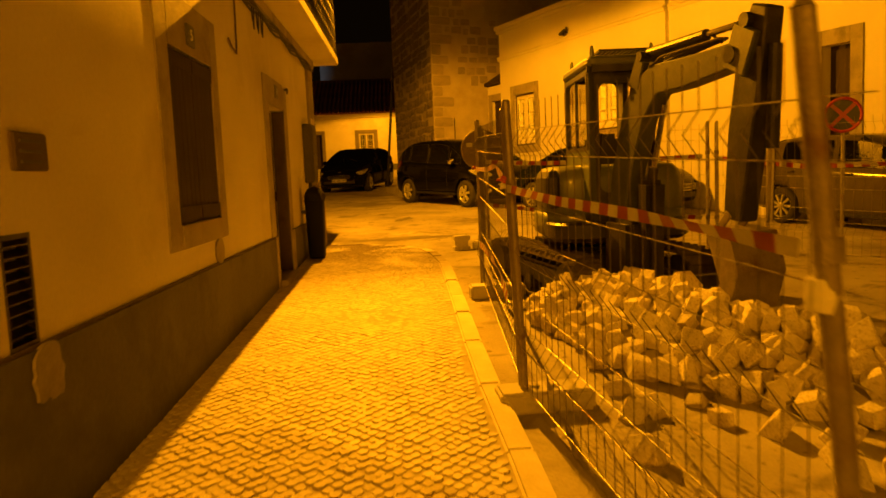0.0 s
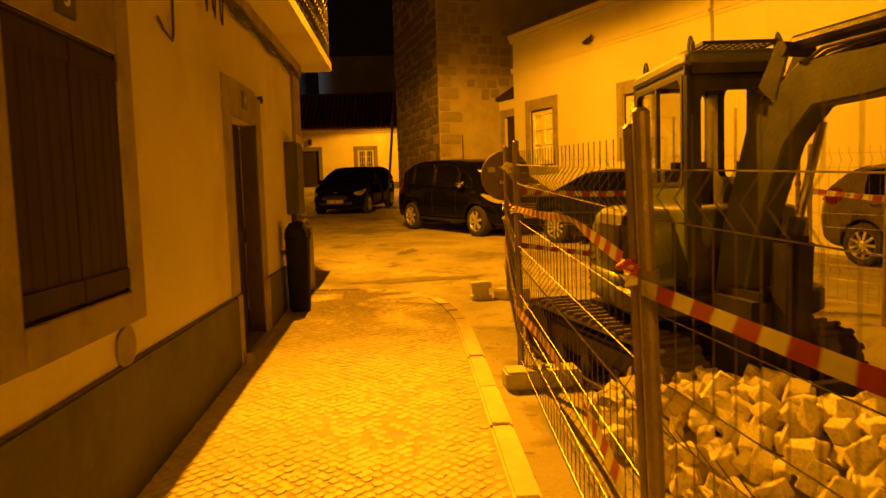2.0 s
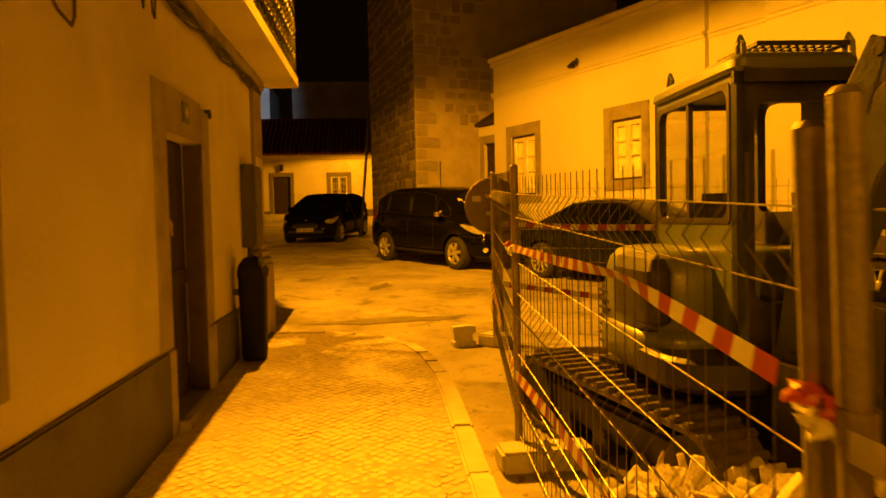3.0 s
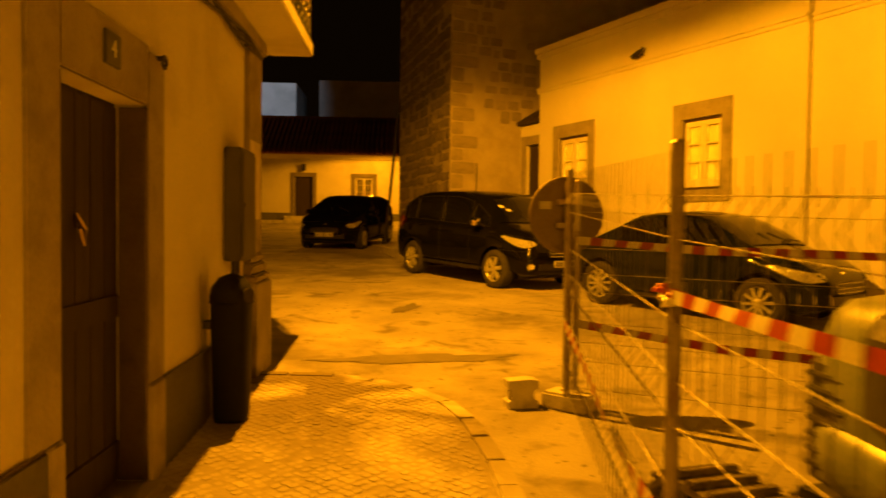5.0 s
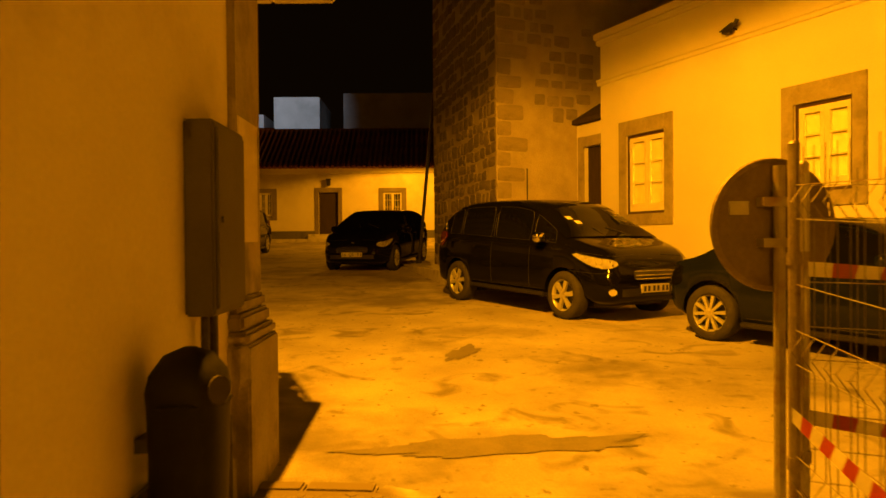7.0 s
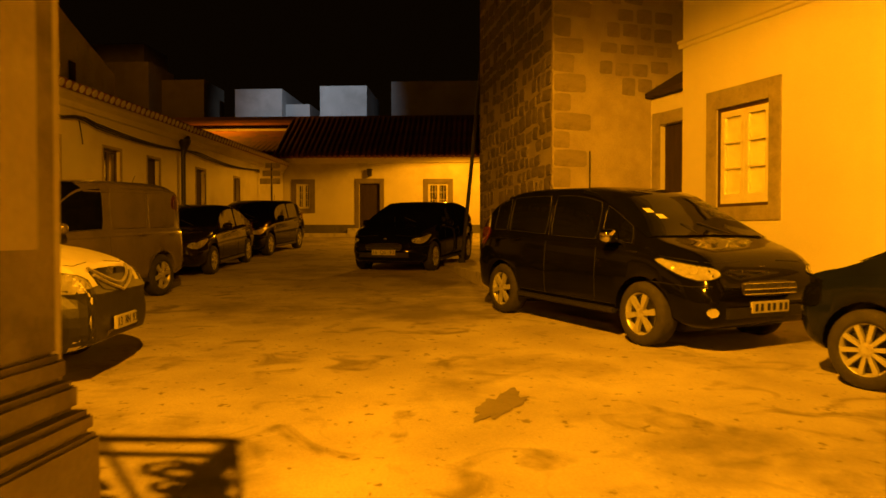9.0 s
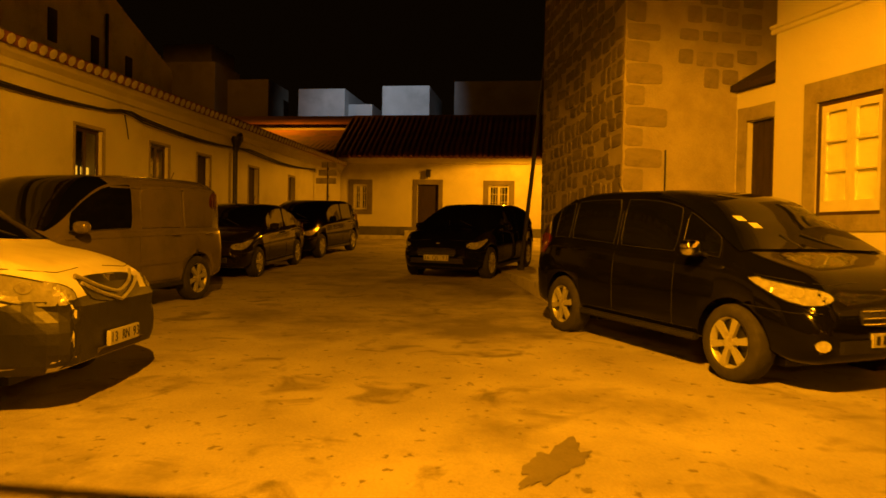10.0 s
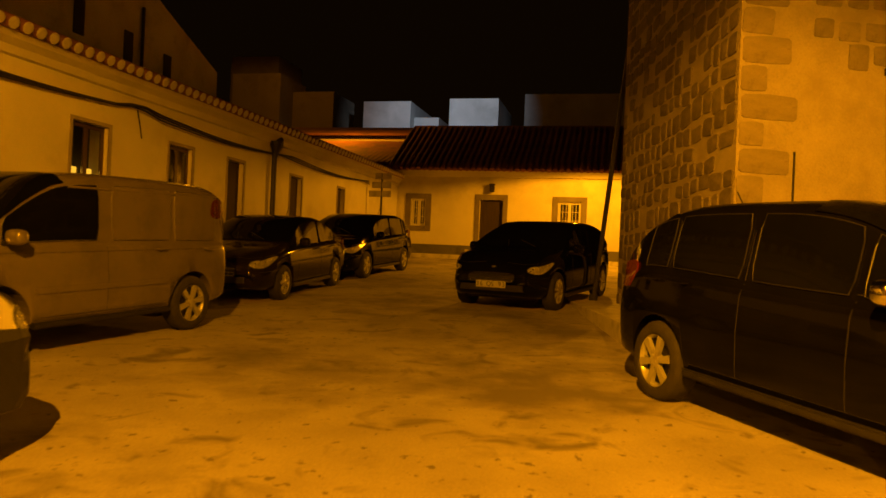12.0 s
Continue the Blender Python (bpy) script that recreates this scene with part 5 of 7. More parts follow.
# tall hatchback beside the tower
AX = (0.80, 3.41)
P_CAR = car("black high-roofed family hatchback with alloy wheels, dusty", parked((0.64, 19.66), (1.98, 17.42), AX, 0.92, -1), [(0, 0.45, 0.95, 0.80), (0.12, 0.30, 1.15, 0.90), (0.35, 0.26, 1.42, 0.95), (0.75, 0.29, 1.58, 0.985), (1.4, 0.28, 1.635, 1.0), (2.1, 0.28, 1.64, 1.0), (2.6, 0.28, 1.56, 1.0), (3.05, 0.28, 1.34, 0.995), (3.45, 0.28, 1.11, 0.985), (3.72, 0.28, 1.03, 0.96), (3.93, 0.25, 0.97, 0.92), (4.07, 0.26, 0.88, 0.87), (4.16, 0.29, 0.77, 0.82), (4.21, 0.34, 0.64, 0.76)],
    0.92, [(0, 0.92), (0.6, 1.07), (2.0, 1.03), (3.4, 0.98), (4.21, 0.6)], (0.10, 0.62, 2.25, 3.46), [(0.50, 0.84), (0.90, 1.72), (1.82, 2.66), (2.74, 3.22)], AX, 0.325, BLACK_PAINT, "", 6, 0.73, 0.215, low=BLACK_PLASTIC, trim=BLACK_PLASTIC, mirror=CHROME, grille=(0.56, 0.70, 0.40), bright=((1.775, 1.06, 1.775, 1.42), (2.70, 1.06, 3.18, 1.07), (0.6, 0.335, 3.0, 0.325)))
for x, y in ((3.02, -0.46), (3.13, -0.38)):
    bm = boxes(((-0.045, -0.05, 0.0), (0.045, 0.05, 0.004)))
    bmesh.ops.rotate(bm, verts=bm.verts, matrix=Matrix.Rotation(radians(29), 3, "Y"))
    bmesh.ops.translate(bm, verts=bm.verts, vec=(x, y, 1.370 - (x - 3.02) * 0.55))
    part("dash_paper", bm, PAPER, P_CAR, "white parking slip behind the windscreen")
# navy coupe
AX = (0.72, 3.08)
car("dark navy two-door coupe with many-spoked alloy wheels", parked((3.31, 15.69), (4.74, 13.83), AX, 0.84, -1), [(0.11, 0.4, 0.70, 0.8), (0.22, 0.28, 0.85, 0.9), (0.48, 0.24, 0.93, 0.96), (0.841, 0.22, 1.09, 0.99), (1.328, 0.2, 1.33, 1.0), (1.859, 0.2, 1.385, 1.0), (2.257, 0.2, 1.34, 1.0), (2.655, 0.2, 1.17, 0.995), (3.009, 0.2, 0.97, 0.985), (3.363, 0.21, 0.89, 0.95), (3.584, 0.24, 0.79, 0.88), (3.761, 0.28, 0.66, 0.74), (3.805, 0.33, 0.58, 0.66)],
    0.84, [(0, 0.72), (0.7, 0.88), (1.77, 0.90), (2.92, 0.88), (3.81, 0.56)], (0.58, 1.28, 1.95, 2.94), [(1.02, 1.5), (1.58, 2.57)], AX, 0.31, NAVY_PAINT, None, 10, 0.62, 0.205, tail=CAR_GLASS)
# black compact with plate, facing down the street
AX = (0.85, 3.49)
car("black compact hatchback parked facing down the street", parked((0.02, 28.3), (-0.58, 25.95), AX, 0.90, 1), [(0, 0.42, 0.9, 0.80), (0.15, 0.28, 1.05, 0.9), (0.5, 0.22, 1.30, 0.96), (1.0, 0.2, 1.44, 1.0), (1.7, 0.2, 1.47, 1.0), (2.3, 0.2, 1.43, 1.0), (2.85, 0.2, 1.22, 1.0), (3.3, 0.2, 1.0, 0.985), (3.75, 0.21, 0.93, 0.95), (4.05, 0.24, 0.82, 0.88), (4.24, 0.28, 0.68, 0.74), (4.3, 0.33, 0.58, 0.66)],
    0.90, [(0, 0.86), (0.8, 0.98), (2.0, 0.94), (3.3, 0.9), (4.3, 0.56)], (0.2, 0.75, 2.1, 3.25), [(0.75, 1.65), (1.75, 2.8)], AX, 0.32, BLACK_PAINT, "36 QS 93", 8, 0.64)
# two dark cars along the row
AX = (0.85, 3.42)
ROWS_SALOON = [(0, 0.40, 0.86, 0.82), (0.15, 0.28, 0.98, 0.92), (0.7, 0.22, 1.03, 0.97), (1.05, 0.2, 1.22, 0.99), (1.5, 0.2, 1.39, 1.0), (2.0, 0.2, 1.42, 1.0), (2.5, 0.2, 1.36, 1.0), (2.95, 0.2, 1.15, 0.995), (3.3, 0.2, 0.97, 0.985), (3.8, 0.21, 0.88, 0.95), (4.1, 0.24, 0.78, 0.9), (4.28, 0.28, 0.66, 0.8), (4.33, 0.33, 0.56, 0.72)]
car("dark maroon-black saloon parked along the row", parked((-5.32, 27.5), (-5.21, 24.95), AX, 0.86, 1), ROWS_SALOON, 0.86, [(0, 0.82), (0.8, 0.92), (2.0, 0.90), (3.3, 0.86), (4.33, 0.55)], (0.72, 1.4, 2.15, 3.25), [(0.95, 1.7), (1.8, 2.85)], AX, 0.30, GREY_PAINT, None, 7, 0.60)
AX = (0.80, 3.36)
car("black estate car parked further along the row", parked((-5.20, 32.0), (-5.32, 29.7), AX, 0.87, 1), [(0, 0.42, 0.9, 0.84), (0.12, 0.28, 1.1, 0.93), (0.45, 0.22, 1.36, 0.97), (1.0, 0.2, 1.46, 1.0), (2.0, 0.2, 1.47, 1.0), (2.5, 0.2, 1.38, 1.0), (2.95, 0.2, 1.15, 0.995), (3.3, 0.2, 0.98, 0.985), (3.8, 0.21, 0.9, 0.95), (4.1, 0.24, 0.78, 0.88), (4.2, 0.3, 0.62, 0.76)],
    0.87, [(0, 0.85), (0.8, 0.95), (2.0, 0.92), (3.3, 0.88), (4.2, 0.58)], (0.12, 0.55, 2.15, 3.25), [(0.55, 0.8), (0.9, 1.7), (1.8, 2.85)], AX, 0.31, BLACK_PAINT, None, 5, 0.62)
# beige van
AX = (0.72, 3.32)
car("silver-beige panel van with dusty sides", parked((-4.69, 21.32), (-5.02, 18.72), AX, 0.90, 1), [(0, 0.45, 1.3, 0.90), (0.06, 0.34, 1.62, 0.95), (0.25, 0.30, 1.74, 0.98), (0.8, 0.28, 1.79, 1.0), (1.8, 0.27, 1.80, 1.0), (2.45, 0.27, 1.77, 1.0), (2.75, 0.27, 1.68, 1.0), (3.4, 0.27, 1.22, 0.99), (3.65, 0.27, 1.10, 0.97), (4.1, 0.28, 0.98, 0.92), (4.35, 0.32, 0.84, 0.82), (4.48, 0.38, 0.66, 0.7)],
    0.90, [(0, 1.05), (2.0, 1.07), (3.3, 1.04), (4.48, 0.64)], (0.02, 0.10, 2.55, 3.60), [(0.25, 1.0), (1.07, 1.95), (2.12, 3.22)], AX, 0.33, BEIGE_PAINT, None, 6, 0.72, tumble=0.86, blind=2, trim=SATIN, lines=((0.60, 0.66, 1.15, 2.9, None), (0.985, 1.0, 0.1, 3.3, None), (1.62, 1.64, 0.2, 2.5, None)), name="parked_van", category="van")
# white van nose
AX = (0.75, 3.45)
car("white compact van with a black bumper and grille", pose(-6.95, 15.50, 0.80, 0, 0, 9), [(0, 0.45, 1.4, 0.92), (0.08, 0.32, 1.78, 0.97), (0.4, 0.26, 1.83, 1.0), (1.4, 0.24, 1.84, 1.0), (2.2, 0.24, 1.80, 1.0), (2.6, 0.24, 1.62, 1.0), (3.0, 0.24, 1.33, 0.995), (3.35, 0.24, 1.13, 0.985), (3.7, 0.25, 1.06, 0.95), (4.0, 0.27, 0.97, 0.9), (4.16, 0.3, 0.86, 0.84), (4.24, 0.34, 0.72, 0.76)],
    0.915, [(0, 1.1), (2.0, 1.08), (3.3, 1.0), (4.24, 0.62)], (0.02, 0.1, 2.25, 3.3), [(1.75, 2.85)], AX, 0.315, WHITE_CAR, "13 RN 93", 6, 0.80, low=BLACK_PLASTIC, tumble=0.84, mask=(0.30, 0.76), lamp_shape=[(-0.26, 0.74), (0.0, 0.72), (0.28, 0.80), (0.44, 0.96), (0.34, 0.98), (0.05, 0.92), (-0.24, 0.84)], grille=(0.72, 0.90, 0.46), name="parked_van", category="van")
# olive hatchback behind the building site
AX = (0.75, 3.25)
car("dark olive-gold small hatchback by the facade", parked((6.85, 11.95), (7.9, 9.6), AX, 0.85, -1), [(0, 0.42, 0.9, 0.80), (0.12, 0.28, 1.1, 0.9), (0.45, 0.22, 1.34, 0.96), (1.0, 0.2, 1.45, 1.0), (1.8, 0.2, 1.46, 1.0), (2.3, 0.2, 1.38, 1.0), (2.8, 0.2, 1.14, 0.995), (3.15, 0.2, 0.98, 0.985), (3.6, 0.22, 0.88, 0.94), (3.85, 0.26, 0.74, 0.84), (3.95, 0.32, 0.6, 0.72)],
    0.85, [(0, 0.86), (0.8, 0.95), (2.0, 0.92), (3.1, 0.88), (3.95, 0.58)], (0.15, 0.6, 2.0, 3.1), [(0.7, 1.6), (1.7, 2.7)], AX, 0.30, OLIVE_PAINT, None, 9, 0.62)

# ---- building site: concrete block, fence, sign, tape ----
GALV = surface("galvanised_steel", (0.34, 0.33, 0.30), (0.46, 0.45, 0.42), 0.45, 12, 80, 0.15, metal=0.75, stain=(0.26, 0.16, 0.09), stain_scale=5)
WIRE = surface("dull_wire", (0.11, 0.10, 0.08), (0.19, 0.17, 0.14), 0.5, 12, 80, 0.1, metal=0.7)
RUSTY = surface("rusty_steel", (0.20, 0.175, 0.14), (0.31, 0.28, 0.235), 0.5, 8, 70, 0.3, metal=0.6, stain=(0.14, 0.09, 0.055), stain_scale=4)
RED_TAPE = surface("red_tape", (0.30, 0.036, 0.022), (0.38, 0.055, 0.032), 0.4, 6, 60, 0.1)
WHITE_TAPE = surface("white_tape", (0.54, 0.53, 0.49), (0.64, 0.63, 0.59), 0.4, 6, 60, 0.1)
SIGN_BACK = surface("sign_back", (0.12, 0.10, 0.075), (0.19, 0.16, 0.12), 0.6, 3, 40, 0.15, metal=0.2, stain=(0.08, 0.06, 0.045), stain_scale=3)


def spot(x, y, z=0.0, rz=0.0):
    return pose(x, y, ground(y) + z, 0, 0, rz)


t = thing("concrete_block", spot(1.39, 10.72, 0, 8), "loose concrete building block with notched ends", "concrete block")
part("block", prism(bmesh.new(), [(-0.115, 0), (0.115, 0), (0.12, 0.05), (0.085, 0.065), (0.085, 0.135), (0.12, 0.15), (0.12, 0.21), (0.05, 0.22), (-0.12, 0.21), (-0.12, 0.15), (-0.085, 0.135), (-0.085, 0.065), (-0.12, 0.05)], -0.07, 0.07, "y"), CONCRETE, t)


def fence_foot(x, y, rz, half=0.28):
    t = thing("concrete_weight", spot(x, y, 0, rz), "pale concrete foot block holding the fence posts", "concrete weight", "concrete weights")
    part("foot", boxes(((-half, -0.12, 0.0), (half, 0.12, 0.13)), bevel=0.018), CONCRETE, t)
    for k in (-0.06, 0.06):
        part("socket", pipe([(k, 0, 0.125), (k, 0, 0.145)], 0.03, 10), CONCRETE, t)
    return t


fence_foot(1.50, 7.40, 2)
fence_foot(1.38, 4.15, 3)
fence_foot(1.62, 1.30, 6)
fence_foot(1.76, 10.66, -42, 0.19)


def mesh_panel(a, b, h=1.68, drop=0.0, tilt=(0.0, 0.0), posts=(True, True), post_material=GALV, label="galvanised wire-mesh fence panel with folded wires"):
    """A panel between two ground places: two tubes, fold-stiffened vertical wires and pairs of horizontal ones. drop: how far the mesh has slipped at b."""
    A, Bv = Vector((*a, ground(a[1]) + 0.10)), Vector((*b, ground(b[1]) + 0.10))
    u = Bv - A
    W = math.hypot(u.x, u.y)
    ang = math.degrees(math.atan2(u.y, u.x))
    t = thing("mesh_fence", pose(A.x, A.y, A.z, 0, 0, ang), label, "fence", "site fences")
    rise = u.z / W
    def at(s, z, o=0.0):
        k = s / W
        return Vector((s, o + 0.0, z * (1 - 0.0 * k) + rise * s - drop * k))
    for on, s, q in ((posts[0], 0.0, 0), (posts[1], W, 1)):
        if on:
            p = part("post", pipe([(s, -tilt[q] * 0.2, rise * s - 0.08), (s, tilt[q] * 0.8, rise * s + h)], 0.024, 12), post_material, t)
            part("cap", pipe([(s, tilt[q] * 0.8, rise * s + h), (s, tilt[q] * 0.8, rise * s + h + 0.012)], [0.025, 0.016], 12), post_material, p)
            for z in (0.35, 1.2):
                part("clamp", pipe([(s, tilt[q] * (z / h - 0.2), rise * s + z), (s, tilt[q] * (z / h - 0.19), rise * s + z + 0.05)], 0.031, 10), RUSTY, p)
    folds = (0.34, 0.86, 1.46)
    def bend(z):
        return 0.05 * sum(max(0.0, 1 - abs(z - f) / 0.07) for f in folds)
    zs = [0.06]
    for f in folds:
        zs += [f - 0.07, f, f + 0.07]
    rows_ = [z for f in folds for z in (f - 0.07, f + 0.07)]
    zs.append(h - 0.02)
    n = round(W / 0.1)
    wire = mesh_of("wire", tube(bmesh.new(), [(0, bend(z) + 0.0, z) for z in zs], 0.0022, 4), WIRE)
    for k in range(1, n):
        s = W * k / n
        o = new("wire", wire); o.parent = t
        o.location = (s, 0, rise * s - drop * s / W)
    for z in rows_ + [0.06, 0.56, 1.12]:
        part("cross_wire", pipe([at(0, z, bend(z)), at(W * 0.5, z - 0.03 * abs(drop), bend(z)), at(W, z, bend(z))], 0.0023, 5), GALV, t)
    return t


mesh_panel((1.62, -1.75), (1.61, 1.25), 1.72, tilt=(0.0, 0.06), post_material=RUSTY)
mesh_panel((1.55, 1.36), (1.25, 4.11), 1.69, tilt=(0.20, 0.06), post_material=RUSTY)
mesh_panel((1.25, 4.19), (1.372, 7.52), 1.65, tilt=(0.06, 0.0), posts=(True, False), post_material=RUSTY)
mesh_panel((1.374, 7.55), (1.71, 10.58), 1.70, post_material=RUSTY)
mesh_panel((1.79, 10.66), (4.6, 9.5), 1.62, label="wire-mesh fence section crossing behind the digger")
mesh_panel((4.7, 9.45), (6.1, 6.9), 1.62, label="wire-mesh fence section crossing behind the digger")
t = thing("fence_stake", spot(5.0, 8.7), "thin dark iron stake beside the facade", "stake")
part("stake", pipe([(0, 0, -0.1), (0.03, 0, 1.75)], 0.025, 8), RUSTY, t)

# round sign turned away, on the end post
t = thing("round_sign", spot(1.745, 10.78, 0, 6), "round road sign seen from its dull grey back", "road sign")
part("sign_disc", pipe([(0.0, 0.03, 1.46), (0.0, 0.038, 1.46), (0.0, 0.05, 1.46), (0.0, 0.056, 1.46)], [0.275, 0.295, 0.30, 0.285], 40), SIGN_BACK, t)
part("stem", pipe([(0, 0, -0.05), (0, 0, 1.72)], 0.026, 10), GALV, t)
part("sticker", boxes(((-0.22, 0.022, 1.505), (-0.13, 0.0295, 1.565))), PLATE_WHITE, t, "small pale sticker")
part("bracket", boxes(((-0.09, -0.03, 1.36), (0.09, 0.03, 1.40))), GALV, t)
part("bracket", boxes(((-0.09, -0.03, 1.54), (0.09, 0.03, 1.58))), GALV, t)


def tape(pts, width=0.062, seg=0.09, label="red and white barrier tape strung along the fence"):
    """A ribbon of alternating bands along a slack line."""
    t = thing("barrier_tape", None, label, "barrier tape", "barrier tapes")
    P_ = [Vector(p) for p in pts]
    L_ = [0]
    for a, b in zip(P_, P_[1:]):
        L_.append(L_[-1] + (b - a).length)
    def along(s):
        k = max(0, min(len(P_) - 2, int(np.searchsorted(L_, s, side="right")) - 1))
        return P_[k].lerp(P_[k + 1], (s - L_[k]) / max(1e-6, L_[k + 1] - L_[k]))
    n = int(L_[-1] / seg)
    for k in range(n):
        bm = bmesh.new()
        fr = []
        for i in range(4):
            s = min(L_[-1], (k + i / 3) * seg)
            p = along(s)
            tw = 0.5 * math.sin(s * 2.3) + 0.3 * math.sin(s * 5.1)
            d = Vector((math.sin(tw) * 0.6, 0.05 * math.sin(s * 4), math.cos(tw))) * width / 2
            fr.append((bm.verts.new(p - d), bm.verts.new(p + d)))
        for a, b in zip(fr, fr[1:]):
            bm.faces.new((a[0], b[0], b[1], a[1]))
        bmesh.ops.solidify(bm, geom=list(bm.faces), thickness=0.002)
        part("band", bm, RED_TAPE if k % 2 else WHITE_TAPE, t)
    return t


def fz(y, h):
    return ground(y) + h


tape([(1.345, 7.50, fz(7.5, 1.31)), (1.335, 6.4, fz(6.4, 1.34)), (1.27, 5.3, fz(5.3, 1.40)), (1.19, 4.22, fz(4.22, 1.36))], 0.044)
tape([(1.19, 4.08, fz(4.26, 1.30)), (1.30, 3.3, fz(3.3, 1.29)), (1.40, 2.4, fz(2.4, 1.30)), (1.47, 1.42, fz(1.4, 1.31))], 0.045)
tape([(1.345, 7.46, fz(7.4, 0.55)), (1.34, 6.5, fz(6.5, 0.58)), (1.27, 5.3, fz(5.3, 0.65)), (1.20, 4.26, fz(4.26, 0.62))])
tape([(1.66, 10.5, fz(10.5, 0.70)), (1.56, 9.4, fz(9.4, 0.60)), (1.45, 8.5, fz(8.5, 0.52)), (1.36, 7.65, fz(7.6, 0.55))], 0.06)
tape([(1.78, 10.6, fz(10.6, 1.28)), (2.6, 10.3, fz(10.3, 1.24)), (3.6, 9.95, fz(10, 1.24)), (4.6, 9.5, fz(9.5, 1.28))])
tape([(1.78, 10.6, fz(10.6, 0.66)), (2.7, 10.25, fz(10.3, 0.55)), (3.7, 9.9, fz(10, 0.50)), (4.6, 9.5, fz(9.5, 0.46))])
tape([(4.7, 9.45, fz(9.4, 1.25)), (5.3, 8.4, fz(8.4, 1.15)), (6.1, 6.9, fz(6.9, 1.2))])
for x, y, h in ((1.355, 7.55, 1.31), (1.195, 4.15, 1.34)):
    t = thing("tape_knot", pose(x, y, fz(y, h)), "crumpled red and white tape knot tied round a post", "tape knot", "tape knots")
    for k in range(5):
        bm = bmesh.new()
        bmesh.ops.create_icosphere(bm, subdivisions=2, radius=0.022)
        for v in bm.verts:
            v.co = Vector((v.co.x * 1.3, v.co.y, v.co.z * 0.9)) * (1 + 0.9 * noise.noise(v.co * 60 + Vector((k, 0, 0)))) + Vector((0.02 * math.cos(k * 1.3), 0.03 * math.sin(k * 1.3), 0.02 * (k % 3 - 1)))
        part("fold", bm, WHITE_TAPE if k % 2 else RED_TAPE, t)

t = thing("post_wrap", pose(1.445, 1.36, fz(1.36, 1.20)), "band of pale tape wrapped round the near post", "tape")
part("wrap", pipe([(0, 0, 0), (0.004, 0, 0.03), (0, 0, 0.07)], [0.032, 0.036, 0.031], 12), WHITE_TAPE, t)

# ---- mini digger ----
GREEN = surface("faded_green_paint", (0.05, 0.072, 0.045), (0.085, 0.11, 0.066), 0.45, 4, 60, 0.1, stain=(0.05, 0.055, 0.035), stain_scale=3, coat=0.2)
HOOD_PAINT = surface("dusty_pale_green_paint", (0.075, 0.095, 0.055), (0.125, 0.14, 0.085), 0.4, 3, 60, 0.1, stain=(0.085, 0.09, 0.055), stain_scale=2.5, coat=0.3)
DIGGER_DARK = surface("oily_dark_steel", (0.012, 0.012, 0.011), (0.03, 0.028, 0.025), 0.45, 6, 60, 0.25, metal=0.3, stain=(0.05, 0.042, 0.03), stain_scale=3)
RUBBER = surface("muddy_rubber_track", (0.05, 0.043, 0.033), (0.12, 0.10, 0.075), 0.9, 9, 60, 0.4)
BOOM_GREEN = surface("grimy_green_steel", (0.02, 0.027, 0.016), (0.06, 0.066, 0.042), 0.5, 5, 60, 0.15, stain=(0.03, 0.03, 0.02), stain_scale=3)
CAB_GLASS = glass("cab_glass", (0.96, 0.97, 0.94))
E = thing("mini_digger", pose(2.07, 6.33, ground(7.2) - 0.02, 2.4, 0, 15), "dusty green mini digger with a cab, standing on rubber tracks", "digger")


